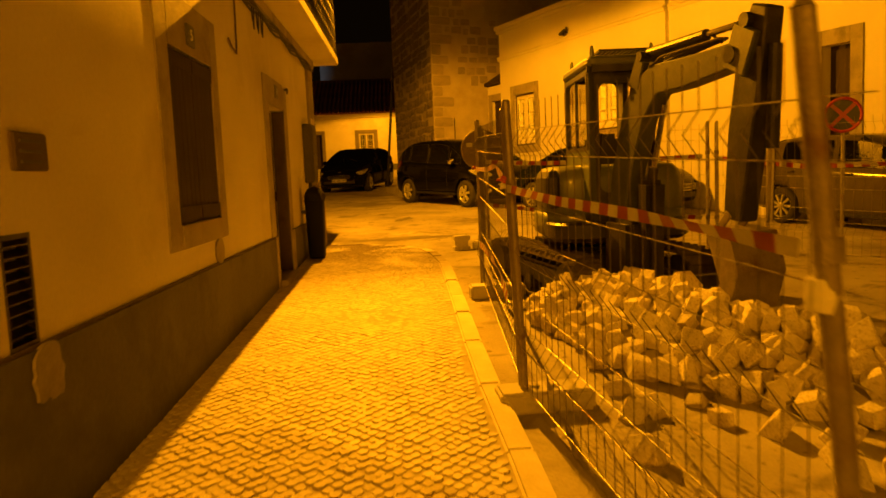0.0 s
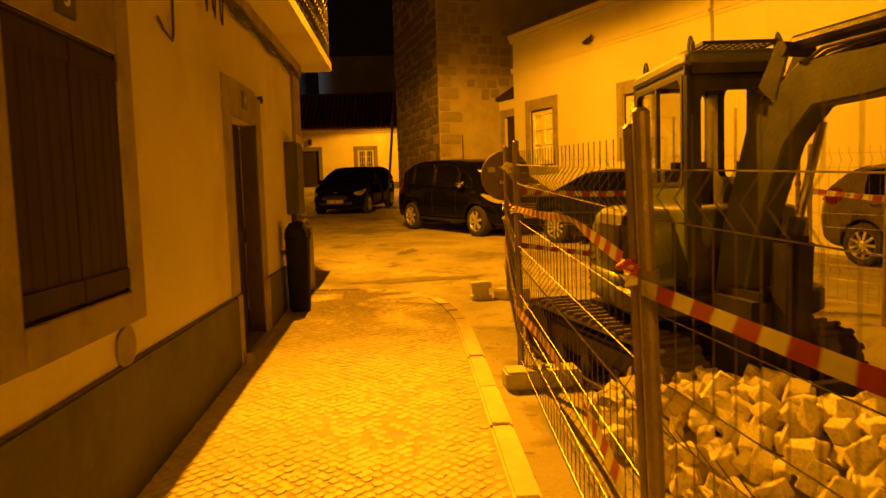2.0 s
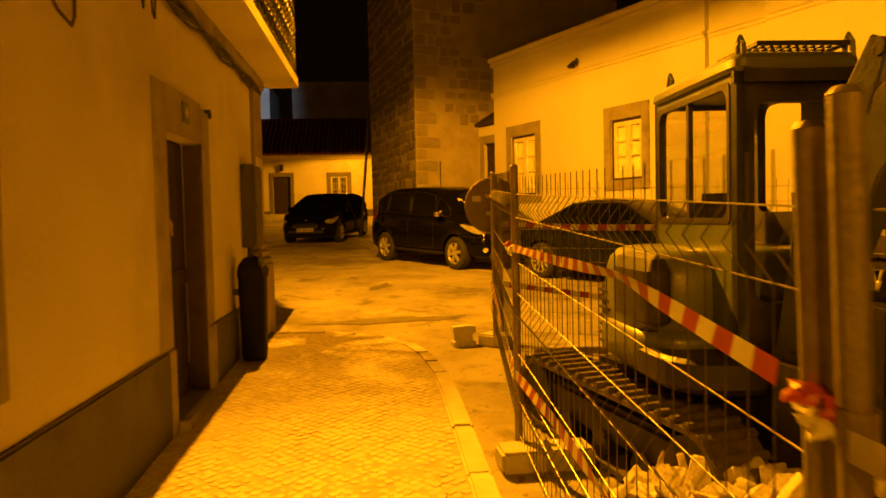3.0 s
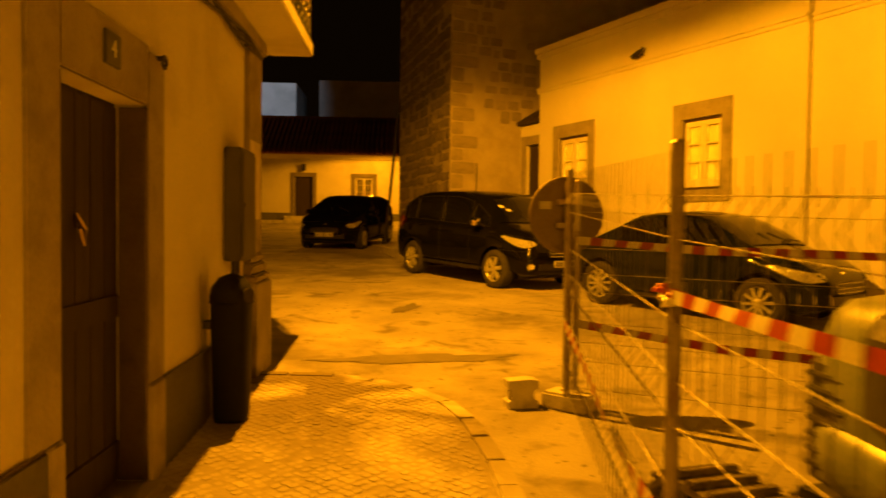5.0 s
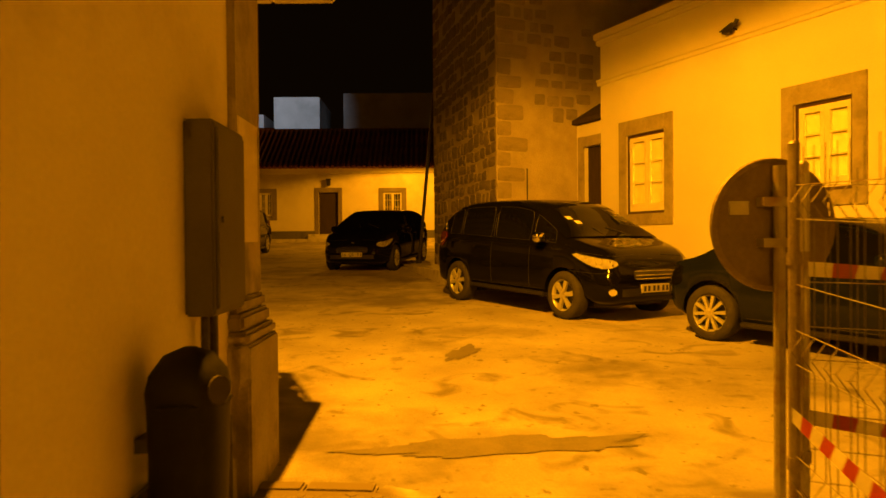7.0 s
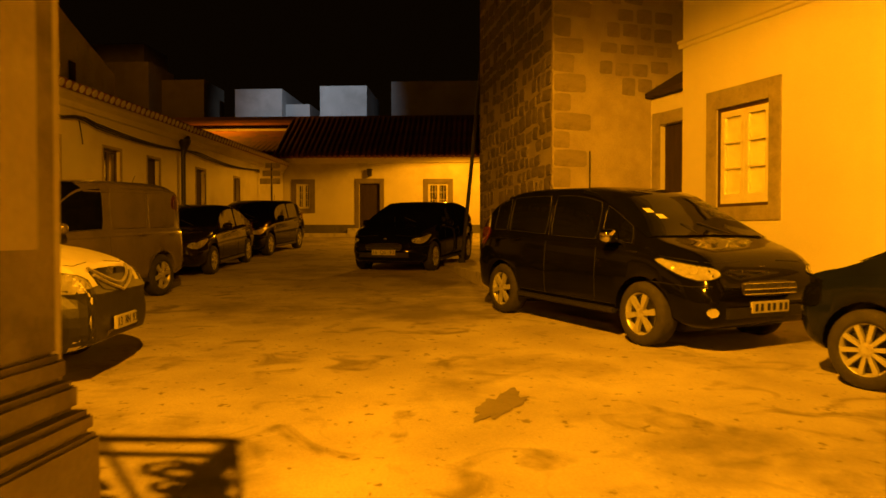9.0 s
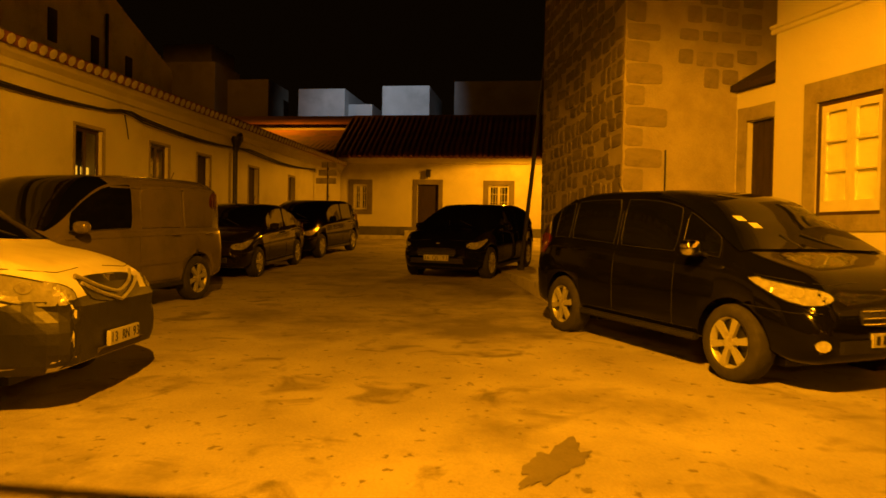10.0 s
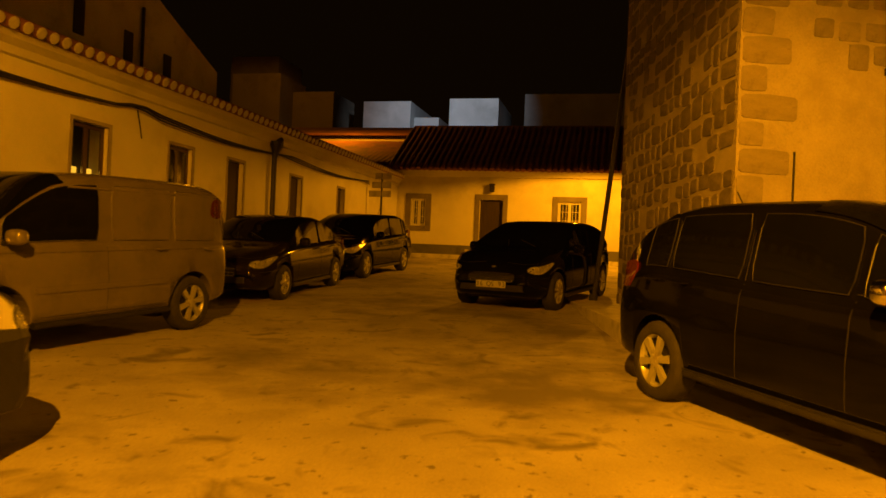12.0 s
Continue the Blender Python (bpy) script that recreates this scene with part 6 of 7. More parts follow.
def track(x0, x1):
    r, z0, y0, y1 = 0.23, 0.235, 0.25, 1.85
    path = []
    n = 10
    for k in range(n + 1):
        a = -math.pi / 2 - math.pi * k / n
        path.append((y0 + r * math.cos(a), z0 + r * math.sin(a)))
    for k in range(n + 1):
        a = math.pi / 2 - math.pi * k / n
        path.append((y1 + r * math.cos(a), z0 + r * math.sin(a)))
    bm = bmesh.new()
    outer = [(bm.verts.new((x0, y, z)), bm.verts.new((x1, y, z))) for y, z in path]
    inner = []
    for (y, z) in path:
        cy = min(max(y, y0), y1)
        d = Vector((y - cy, z - z0)); d = d.normalized() * (r - 0.03) if d.length else d
        inner.append((bm.verts.new((x0, cy + d.x, z0 + d.y)), bm.verts.new((x1, cy + d.x, z0 + d.y))))
    m_ = len(path)
    for i in range(m_):
        j = (i + 1) % m_
        bm.faces.new((outer[i][0], outer[i][1], outer[j][1], outer[j][0]))
        bm.faces.new((inner[i][0], inner[j][0], inner[j][1], inner[i][1]))
        bm.faces.new((outer[i][0], outer[j][0], inner[j][0], inner[i][0]))
        bm.faces.new((outer[i][1], inner[i][1], inner[j][1], outer[j][1]))
    tr = part("track", bm, RUBBER, E, "muddy rubber crawler track")
    lug = mesh_of("track_lug", boxes(((x0 - 0.004, -0.022, 0.0), (x1 + 0.004, 0.022, 0.028)), bevel=0.006), RUBBER)
    per = 2 * (y1 - y0) + 2 * math.pi * r
    cnt = 40
    for k in range(cnt):
        s = per * k / cnt
        straight = y1 - y0
        if s < straight: y, z, a = y0 + s, z0 + r, 0
        elif s < straight + math.pi * r:
            q = (s - straight) / r; y, z, a = y1 + r * math.sin(q), z0 + r * math.cos(q), -q
        elif s < 2 * straight + math.pi * r: y, z, a = y1 - (s - straight - math.pi * r), z0 - r, math.pi
        else:
            q = (s - 2 * straight - math.pi * r) / r; y, z, a = y0 - r * math.sin(q), z0 - r * math.cos(q), math.pi - q
        o = new("track_lug", lug); o.parent = tr
        o.matrix_basis = Matrix.Translation((0, y, z)) @ Matrix.Rotation(a, 4, "X")
    part("track_frame", boxes(((x0 + 0.05, y0, 0.14), (x1 - 0.05, y1, 0.36)), bevel=0.03), DIGGER_DARK, E)
    for y in (0.25, 0.65, 1.05, 1.45, 1.85):
        big = y in (0.25, 1.85)
        part("roller", pipe([(x0 + 0.02, y, 0.235 if big else 0.12), (x1 - 0.02, y, 0.235 if big else 0.12)], 0.19 if big else 0.08, 18), DIGGER_DARK, E)


track(0.0, 0.32)
track(1.22, 1.54)
part("undercarriage", boxes(((0.3, 0.5, 0.26), (1.24, 1.6, 0.52)), bevel=0.04), DIGGER_DARK, E)
part("slew_ring", pipe([(0.77, 1.05, 0.5), (0.77, 1.05, 0.66)], 0.42, 28), DIGGER_DARK, E)
part("dozer_blade", prism(bmesh.new(), [(-0.42, 0.05), (-0.48, 0.05), (-0.53, 0.2), (-0.50, 0.36), (-0.44, 0.36), (-0.46, 0.2)], 0.1, 1.44, "x"), DIGGER_DARK, E)
for x in (0.4, 1.04):
    part("blade_arm", boxes(((x, -0.46, 0.2), (x + 0.1, 0.6, 0.3)), bevel=0.01), DIGGER_DARK, E)

# the slewed upper body: x to its left-hand side seen from the lane, y to its rear, from the cab's foremost corner
U = pose(2.306, 6.605, 0.38, 0, 0, -1.6)
TO_E = E.matrix_basis.inverted() @ U


def upper(name, bm, material, label="", parent=None, smooth=False):
    bmesh.ops.transform(bm, matrix=TO_E, verts=bm.verts)
    return part(name, bm, material, parent or E, label, smooth)


def shell(cx, cy, hx, hy, levels, power=0.42, n=40):
    """A body with a rounded plan: levels of (height, share of its plan)."""
    bm = bmesh.new()
    rings = []
    for z, k in levels:
        ring = []
        for i in range(n):
            a = 2 * math.pi * i / n
            ring.append(bm.verts.new((cx + (hx - 0.5 * (1 - k)) * math.copysign(abs(math.cos(a)) ** power, math.cos(a)), cy + (hy - 0.5 * (1 - k)) * math.copysign(abs(math.sin(a)) ** power, math.sin(a)), z)))
        rings.append(ring)
    for a, b in zip(rings, rings[1:]):
        for i in range(n):
            bm.faces.new((a[i], a[(i + 1) % n], b[(i + 1) % n], b[i]))
    bm.faces.new(rings[-1]); bm.faces.new(rings[0][::-1])
    return bm


def ring_frame(outer, hole, a, b, axis):
    """A flat plate from a to b along an axis, with a rounded hole; outer and hole as (u0, u1, v0, v1)."""
    bm = bmesh.new()
    def pts(q, rad):
        u0, u1, v0, v1 = q
        out = []
        for cu, cv, s0 in ((u1 - rad, v1 - rad, 0), (u0 + rad, v1 - rad, 1), (u0 + rad, v0 + rad, 2), (u1 - rad, v0 + rad, 3)):
            for k in range(5):
                g = math.pi / 2 * (s0 + k / 4)
                out.append((cu + rad * math.cos(g), cv + rad * math.sin(g)))
        return out
    def put(p, w):
        return (w, p[0], p[1]) if axis == "x" else (p[0], w, p[1])
    o, h = pts(outer, 0.03), pts(hole, 0.07)
    vo, vh = [[[bm.verts.new(put(p, w)) for p in ring] for w in (a, b)] for ring in (o, h)]
    n = len(o)
    for i in range(n):
        j = (i + 1) % n
        for q in (0, 1):
            bm.faces.new((vo[q][i], vo[q][j], vh[q][j], vh[q][i]))
        bm.faces.new((vo[0][i], vo[0][j], vo[1][j], vo[1][i]))
        bm.faces.new((vh[0][i], vh[0][j], vh[1][j], vh[1][i]))
    return bm


CW, CL = 0.60, 1.15
upper("platform", shell(0.30, 0.62, 0.66, 0.72, ((0.60, 0.90), (0.64, 1.0), (0.76, 1.0), (0.78, 0.96))), DIGGER_DARK)
upper("engine_hood", shell(0.33, 0.80, 0.70, 0.52, ((0.76, 0.86), (0.84, 0.97), (1.0, 1.0), (1.16, 0.98), (1.24, 0.93), (1.29, 0.84), (1.31, 0.70))), HOOD_PAINT, "dusty pale rounded engine hood", smooth=True)
upper("lower_cowl", shell(0.33, 0.79, 0.715, 0.535, ((0.62, 0.90), (0.66, 0.99), (0.80, 1.0), (0.86, 0.98))), HOOD_PAINT, "scuffed lower cowl below the hood", smooth=True)
hp = upper("hood_panel", shell(-0.30, 0.56, 0.085, 0.33, ((0.90, 0.9), (0.93, 1.0), (1.20, 1.0), (1.265, 0.94), (1.285, 0.86)), 0.5), DIGGER_DARK, "big dark side panel")
for k in range(7):
    upper("vent_slot", boxes(((-0.37, 0.98, 0.68 + 0.055 * k), (-0.28, 1.20, 0.70 + 0.055 * k)), bevel=0.006), DIGGER_DARK)
upper("vent_backing", shell(-0.27, 1.10, 0.085, 0.135, ((0.64, 1.0), (1.06, 1.0))), DIGGER_DARK, "black louvred vent at the rear corner")
# cab: framed left side, open dark front, glazed rear
upper("cab_floor", boxes(((0, 0, 0.78), (CW, CL, 0.86)), bevel=0.01), DIGGER_DARK)
side = upper("cab_side", ring_frame((0.0, CL, 0.84, 2.22), (0.085, CL - 0.075, 1.46, 2.14), 0.0, 0.05, "x"), GREEN, "faded green cab side with a rounded window")
upper("window_seal", ring_frame((0.07, CL - 0.06, 1.445, 2.155), (0.10, CL - 0.09, 1.475, 2.125), -0.006, 0.03, "x"), DIGGER_DARK, "black rubber window seal", side)
upper("window_divider", boxes(((0.0, 0.60, 1.47), (0.03, 0.635, 2.13))), DIGGER_DARK, "", side)
upper("pane", boxes(((0.014, 0.09, 1.465), (0.019, CL - 0.08, 2.135))), CAB_GLASS, "", side).visible_shadow = False
upper("cab_side", ring_frame((0.0, CL, 0.84, 2.22), (0.40, CL - 0.26, 1.50, 2.14), CW - 0.05, CW, "x"), DIGGER_DARK)
upper("cab_front", ring_frame((0.0, CW, 0.84, 2.24), (0.09, CW - 0.07, 1.05, 2.04), 0.0, 0.06, "y"), DIGGER_DARK, "dark cab front frame")
upper("cab_back", ring_frame((0.0, CW, 0.84, 2.22), (0.05, CW - 0.05, 1.40, 2.16), CL - 0.05, CL, "y"), DIGGER_DARK)
upper("rear_pane", boxes(((0.05, CL - 0.03, 1.39), (CW - 0.05, CL - 0.025, 2.17))), CAB_GLASS).visible_shadow = False
upper("cab_roof", shell(CW / 2, CL / 2 - 0.01, CW / 2 + 0.03, CL / 2 + 0.035, ((2.19, 0.97), (2.21, 1.0), (2.25, 0.99), (2.275, 0.95), (2.285, 0.88)), 0.16), HOOD_PAINT, "dusty pale cab roof")
upper("cab_header", boxes(((-0.012, -0.035, 2.10), (CW + 0.02, 0.06, 2.275)), bevel=0.035), DIGGER_DARK)
G_ = upper("roof_guard", boxes(((0.10, -0.01, 2.315), (CW - 0.02, 0.01, 2.335)), ((0.10, 0.42, 2.315), (CW - 0.02, 0.44, 2.335)), ((0.10, 0.01, 2.315), (0.12, 0.42, 2.335)), ((CW - 0.04, 0.01, 2.315), (CW - 0.02, 0.42, 2.335))), DIGGER_DARK, "steel grating on the cab roof")
for k in range(11):
    x = 0.12 + 0.43 * k / 10
    upper("guard_bar", pipe([(x, 0.0, 2.325), (x, 0.43, 2.325)], 0.006, 5), DIGGER_DARK, "", G_)
for k in range(6):
    upper("guard_bar", pipe([(0.11, 0.06 + 0.065 * k, 2.331), (CW - 0.03, 0.06 + 0.065 * k, 2.331)], 0.006, 5), DIGGER_DARK, "", G_)
for x, y in ((0.06, CL - 0.12), (0.05, 0.06), (CW - 0.02, 0.02)):
    upper("lifting_ring", pipe([(x, y - 0.035, 2.25), (x, y - 0.03, 2.33), (x, y, 2.37), (x, y + 0.03, 2.33), (x, y + 0.035, 2.25)], 0.014, 6), HOOD_PAINT)
upper("seat", boxes(((0.14, 0.50, 0.98), (0.50, 0.86, 1.10)), bevel=0.04), BLACK_PLASTIC)
upper("backrest", boxes(((0.14, 0.80, 1.08), (0.50, 0.92, 1.62)), bevel=0.05), BLACK_PLASTIC)
for x in (0.16, 0.46):
    upper("lever", pipe([(x, 0.36, 0.86), (x, 0.32, 1.3), (x, 0.29, 1.52)], 0.014, 6), BLACK_PLASTIC)
    upper("lever_knob", pipe([(x, 0.29, 1.50), (x, 0.28, 1.60)], [0.02, 0.03], 8), BLACK_PLASTIC)
upper("grab_rail", pipe([(CW - 0.10, -0.01, 1.62), (CW - 0.10, -0.06, 1.65), (CW - 0.10, -0.06, 1.90), (CW - 0.10, -0.01, 1.93)], 0.013, 6), BLACK_METAL)


def beam(pts, w, name, material, label=""):
    """A plate beam: pts of (x, y, z, depth); the width is level, across the beam's plan direction."""
    bm = bmesh.new()
    rings = []
    for i, (x, y, z, dp) in enumerate(pts):
        a, b = pts[max(i - 1, 0)], pts[min(i + 1, len(pts) - 1)]
        d = Vector((b[0] - a[0], b[1] - a[1], b[2] - a[2])).normalized()
        plan = Vector((pts[-1][0] - pts[0][0], pts[-1][1] - pts[0][1], 0)).normalized()
        side = Vector((-plan.y, plan.x, 0))
        up = d.cross(side).normalized()
        c = Vector((x, y, z))
        rings.append([bm.verts.new(c + side * sx * w / 2 + up * su * dp / 2) for sx, su in ((-1, -1), (1, -1), (1, 1), (-1, 1))])
    for a, b in zip(rings, rings[1:]):
        for k in range(4):
            bm.faces.new((a[k], a[(k + 1) % 4], b[(k + 1) % 4], b[k]))
    bm.faces.new(rings[0][::-1]); bm.faces.new(rings[-1])
    bmesh.ops.bevel(bm, geom=[e for e in bm.edges], offset=0.012, segments=1, affect="EDGES", clamp_overlap=True)
    return part(name, bm, material, E, label)


def local(x, y, z):
    v = E.matrix_basis.inverted() @ Vector((x, y, z))
    return v.x, v.y, v.z


beam([(*local(2.53, 6.42, 1.00), 0.26), (*local(2.56, 6.32, 1.55), 0.27), (*local(2.62, 6.10, 2.12), 0.32), (*local(2.70, 5.84, 2.34), 0.26), (*local(2.80, 5.48, 2.34), 0.22), (*local(2.95, 4.96, 2.38), 0.17)], 0.16, "boom", BOOM_GREEN, "dull green bent boom")
for k in (-1, 1):
    beam([(*local(2.62 + 0.07 * k, 6.10 + 0.02 * k, 2.30), 0.16), (*local(2.66 + 0.07 * k, 5.98 + 0.02 * k, 2.58), 0.10)], 0.02, "ram_lug", BOOM_GREEN)
part("boom_plate", pipe([local(2.56, 5.95, 2.54), local(2.76, 6.01, 2.54)], 0.04, 12), DIGGER_DARK, E)
foot = local(2.56, 6.28, 1.0)
part("swing_bracket", boxes(((foot[0] - 0.15, foot[1] - 0.22, foot[2] - 0.45), (foot[0] + 0.15, foot[1] + 0.20, foot[2] + 0.22)), bevel=0.05), DIGGER_DARK, E)
part("boom_guard", boxes(((foot[0] - 0.05, foot[1] - 0.36, foot[2] - 0.30), (foot[0] + 0.13, foot[1] - 0.16, foot[2] + 0.55)), bevel=0.04), DIGGER_DARK, E)
beam([(*local(3.02, 4.72, 2.66), 0.15), (*local(3.00, 4.80, 2.42), 0.24), (*local(2.97, 4.90, 1.85), 0.24), (*local(2.95, 4.98, 1.25), 0.18)], 0.15, "dipper_arm", DIGGER_DARK, "dark steel dipper arm")
beam([(*local(2.99, 4.80, 2.54), 0.24), (*local(2.96, 4.93, 2.26), 0.24)], 0.21, "arm_cheek", BOOM_GREEN, "scuffed green cheek plates")
part("arm_pivot", pipe([local(2.84, 4.92, 2.38), local(3.08, 5.00, 2.38)], 0.06, 14), DIGGER_DARK, E)
part("arm_head_pin", pipe([local(2.88, 4.78, 2.58), local(3.12, 4.84, 2.58)], 0.05, 14), DIGGER_DARK, E)


def ram(a, b, name="hydraulic_ram"):
    a, b = Vector(local(*a)), Vector(local(*b))
    m_ = a.lerp(b, 0.58)
    r_ = part(name, pipe([a, m_], 0.045, 12), DIGGER_DARK, E)
    part("piston_rod", pipe([m_, b], 0.024, 10), CHROME, r_, "bright chrome piston rod")


ram((2.66, 5.97, 2.57), (2.99, 4.81, 2.59))
ram((2.62, 6.18, 0.95), (2.72, 5.82, 2.14))
ram((3.04, 4.66, 2.40), (3.01, 4.68, 1.25))
for k in range(4):
    dx = 0.02 * k
    part("hose", pipe([local(2.47 + dx, 6.40, 1.2), local(2.50 + dx, 6.30, 1.75), local(2.55 + dx, 6.12, 2.32), local(2.66 + dx, 5.72, 2.50 - 0.02 * k), local(2.86 + dx, 5.1, 2.52)], 0.011, 6), RUBBER, E)
part("hose", pipe([local(2.90, 5.15, 2.50), local(2.86, 5.32, 2.62), local(2.80, 5.55, 2.52)], 0.011, 6), RUBBER, E)
for k in (-1, 1):
    beam([(*local(2.95 + 0.09 * k, 4.98 + 0.03 * k, 1.30), 0.07), (*local(2.90 + 0.09 * k, 5.14 + 0.03 * k, 1.12), 0.06)], 0.02, "bucket_link", RUSTY)
bk = local(2.95, 5.0, 1.12)
bm = bmesh.new()
prism(bm, [(bk[1] + 0.12, bk[2] + 0.08), (bk[1] - 0.14, bk[2] + 0.06), (bk[1] - 0.24, bk[2] - 0.2), (bk[1] - 0.16, bk[2] - 0.48), (bk[1] + 0.1, bk[2] - 0.56), (bk[1] + 0.32, bk[2] - 0.48), (bk[1] + 0.28, bk[2] - 0.44), (bk[1] + 0.06, bk[2] - 0.46), (bk[1] - 0.06, bk[2] - 0.3)], bk[0] - 0.20, bk[0] + 0.20, "x")
part("bucket", bm, RUSTY, E, "worn rusty steel bucket")
for k in range(5):
    x = bk[0] - 0.16 + 0.08 * k
    part("bucket_tooth", boxes(((x - 0.02, bk[1] + 0.28, bk[2] - 0.49), (x + 0.02, bk[1] + 0.40, bk[2] - 0.46))), RUSTY, E)

# ---- heap of broken stones ----
STONE = surface("broken_limestone", (0.58, 0.55, 0.48), (0.76, 0.72, 0.64), 0.9, 7, 60, 0.5, stain=(0.34, 0.30, 0.23), stain_scale=5, per_piece=0.18)
rng = random.Random(7)
SHAPES = []
for k in range(14):
    bm = bmesh.new()
    r2 = random.Random(100 + k)
    for q in range(8):
        bm.verts.new(Vector((1 if q & 1 else -1, 1 if q & 2 else -1, 1 if q & 4 else -1)) * r2.uniform(0.62, 0.85) + Vector([r2.uniform(-0.22, 0.22) for _ in range(3)]))
    for q in range(3):
        bm.verts.new(Vector([r2.uniform(-1, 1) for _ in range(3)]).normalized() * r2.uniform(0.85, 1.05))
    res = bmesh.ops.convex_hull(bm, input=bm.verts)
    bmesh.ops.delete(bm, geom=[g for g in res["geom_interior"] if isinstance(g, bmesh.types.BMVert)], context="VERTS")
    bmesh.ops.bevel(bm, geom=list(bm.edges), offset=0.06, segments=1, affect="EDGES", clamp_overlap=True)
    SHAPES.append(mesh_of("stone", bm, STONE))
heap = thing("rubble_heap", None, "heap of broken pale stone rubble beside the digger", "rubble heap")


def heap_height(x, y):
    """Height of the heap over the road: a ridge that runs along the fence."""
    px, py = x - 2.58 - 0.5 * max(0.0, 4.7 - y), y - 5.05
    a = (px * 0.25 - py * 0.968) / 2.05
    b = (px * 0.968 + py * 0.25) / 0.66
    r_ = math.sqrt(b * b + a ** 4)
    return max(0.0, 0.40 * (1 - r_ ** 1.7) + 0.06 * noise.noise((x * 2, y * 2, 3)))


bm = bmesh.new()
g_ = [[bm.verts.new((1.5 + 0.15 * i, 3.1 + 0.15 * j, ground(3.1 + 0.15 * j) + (heap_height(1.5 + 0.15 * i, 3.1 + 0.15 * j) - 0.07))) for i in range(18)] for j in range(28)]
for j in range(27):
    for i in range(17):
        bm.faces.new((g_[j][i], g_[j][i + 1], g_[j + 1][i + 1], g_[j + 1][i]))
part("rubble_core", bm, JOINT, heap, "earthy fill between the stones")
cnt = 0
tries = 0
placed = []
while cnt < 290 and tries < 9000:
    tries += 1
    x, y = rng.uniform(1.62, 4.1), rng.uniform(3.0, 7.1)
    h = heap_height(x, y)
    if h <= 0.02 and rng.random() > 0.012:
        continue
    s = rng.choice((0.06, 0.07, 0.08, 0.085, 0.09, 0.105))
    if any((x - a) ** 2 + (y - b) ** 2 < (0.70 * (s + c)) ** 2 for a, b, c in placed):
        continue
    placed.append((x, y, s))
    o = new("stone", rng.choice(SHAPES)); o.parent = heap
    o.matrix_basis = Matrix.LocRotScale((x, y, ground(y) + max(h, 0) + s * 0.35), Euler((rng.uniform(0, 6), rng.uniform(0, 6), rng.uniform(0, 6))), (s * rng.uniform(0.9, 1.35), s * rng.uniform(0.8, 1.1), s * rng.uniform(0.7, 1.0)))
    cnt += 1
bm = bmesh.new()
cnt = 0
while cnt < 330:
    x, y = rng.uniform(1.62, 4.1), rng.uniform(3.0, 7.1)
    h = heap_height(x, y)
    if h <= 0.03:
        continue
    s = rng.uniform(0.045, 0.075)
    start = len(bm.verts)
    bm.from_mesh(rng.choice(SHAPES))
    bm.verts.ensure_lookup_table()
    bmesh.ops.transform(bm, verts=bm.verts[start:], matrix=Matrix.LocRotScale((x, y, ground(y) + h - 0.01), Euler((rng.uniform(0, 6), rng.uniform(0, 6), rng.uniform(0, 6))), (s * 1.1, s, s * 0.9)))
    cnt += 1
tagged(part("small_rubble", bm, STONE, heap, "smaller broken stones filling the heap"), kind="stuff")
# dark oily patch stays flat on the road
t = thing("oil_stain", None, "irregular dark damp patch on the asphalt", "stain", kind="structure")
bm = bmesh.new()
vs = []
for k in range(60):
    a = 2 * math.pi * k / 60
    r_ = 1 + 0.5 * noise.noise((math.cos(a) * 1.6, math.sin(a) * 1.6, 2.2)) + 0.35 * noise.noise((math.cos(a) * 5, math.sin(a) * 5, 8.2))
    p_, q_ = 0.36 * r_ * math.cos(a), 0.12 * r_ * math.sin(a) * (1 + 0.4 * math.cos(a))
    x, y = 0.52 + p_ * 0.38 - q_ * 0.92, 15.14 + p_ * 0.92 + q_ * 0.38
    vs.append(bm.verts.new((x, y, ground(y) + 0.007)))
bm.faces.new(vs)
part("patch", bm, surface("dark_asphalt", (0.12, 0.11, 0.092), (0.18, 0.165, 0.14), 0.85, 4, 50, 0.3), t)

# long dark strip across the road by the pavement's end
for x, y, w_, d_y, rz in ((0.7, 12.25, 0.95, 0.16, 6),):
    t = thing("dark_strip", None, "long dark strip on the asphalt", "stain", kind="structure")
    bm = bmesh.new()
    vs = []
    for k in range(70):
        a = 2 * math.pi * k / 70
        r_ = 1 + 0.35 * noise.noise((math.cos(a) * 2 + x * 3, math.sin(a) * 2, y)) + 0.3 * noise.noise((math.cos(a) * 7, math.sin(a) * 7, y))
        p_, q_ = w_ * r_ * math.cos(a), d_y * r_ * math.sin(a)
        c_, s_ = math.cos(radians(rz)), math.sin(radians(rz))
        yy = y + p_ * s_ + q_ * c_
        vs.append(bm.verts.new((x + p_ * c_ - q_ * s_, yy, ground(yy) + 0.006)))
    bm.faces.new(vs)
    part("patch", bm, bpy.data.materials["dark_asphalt"], t)

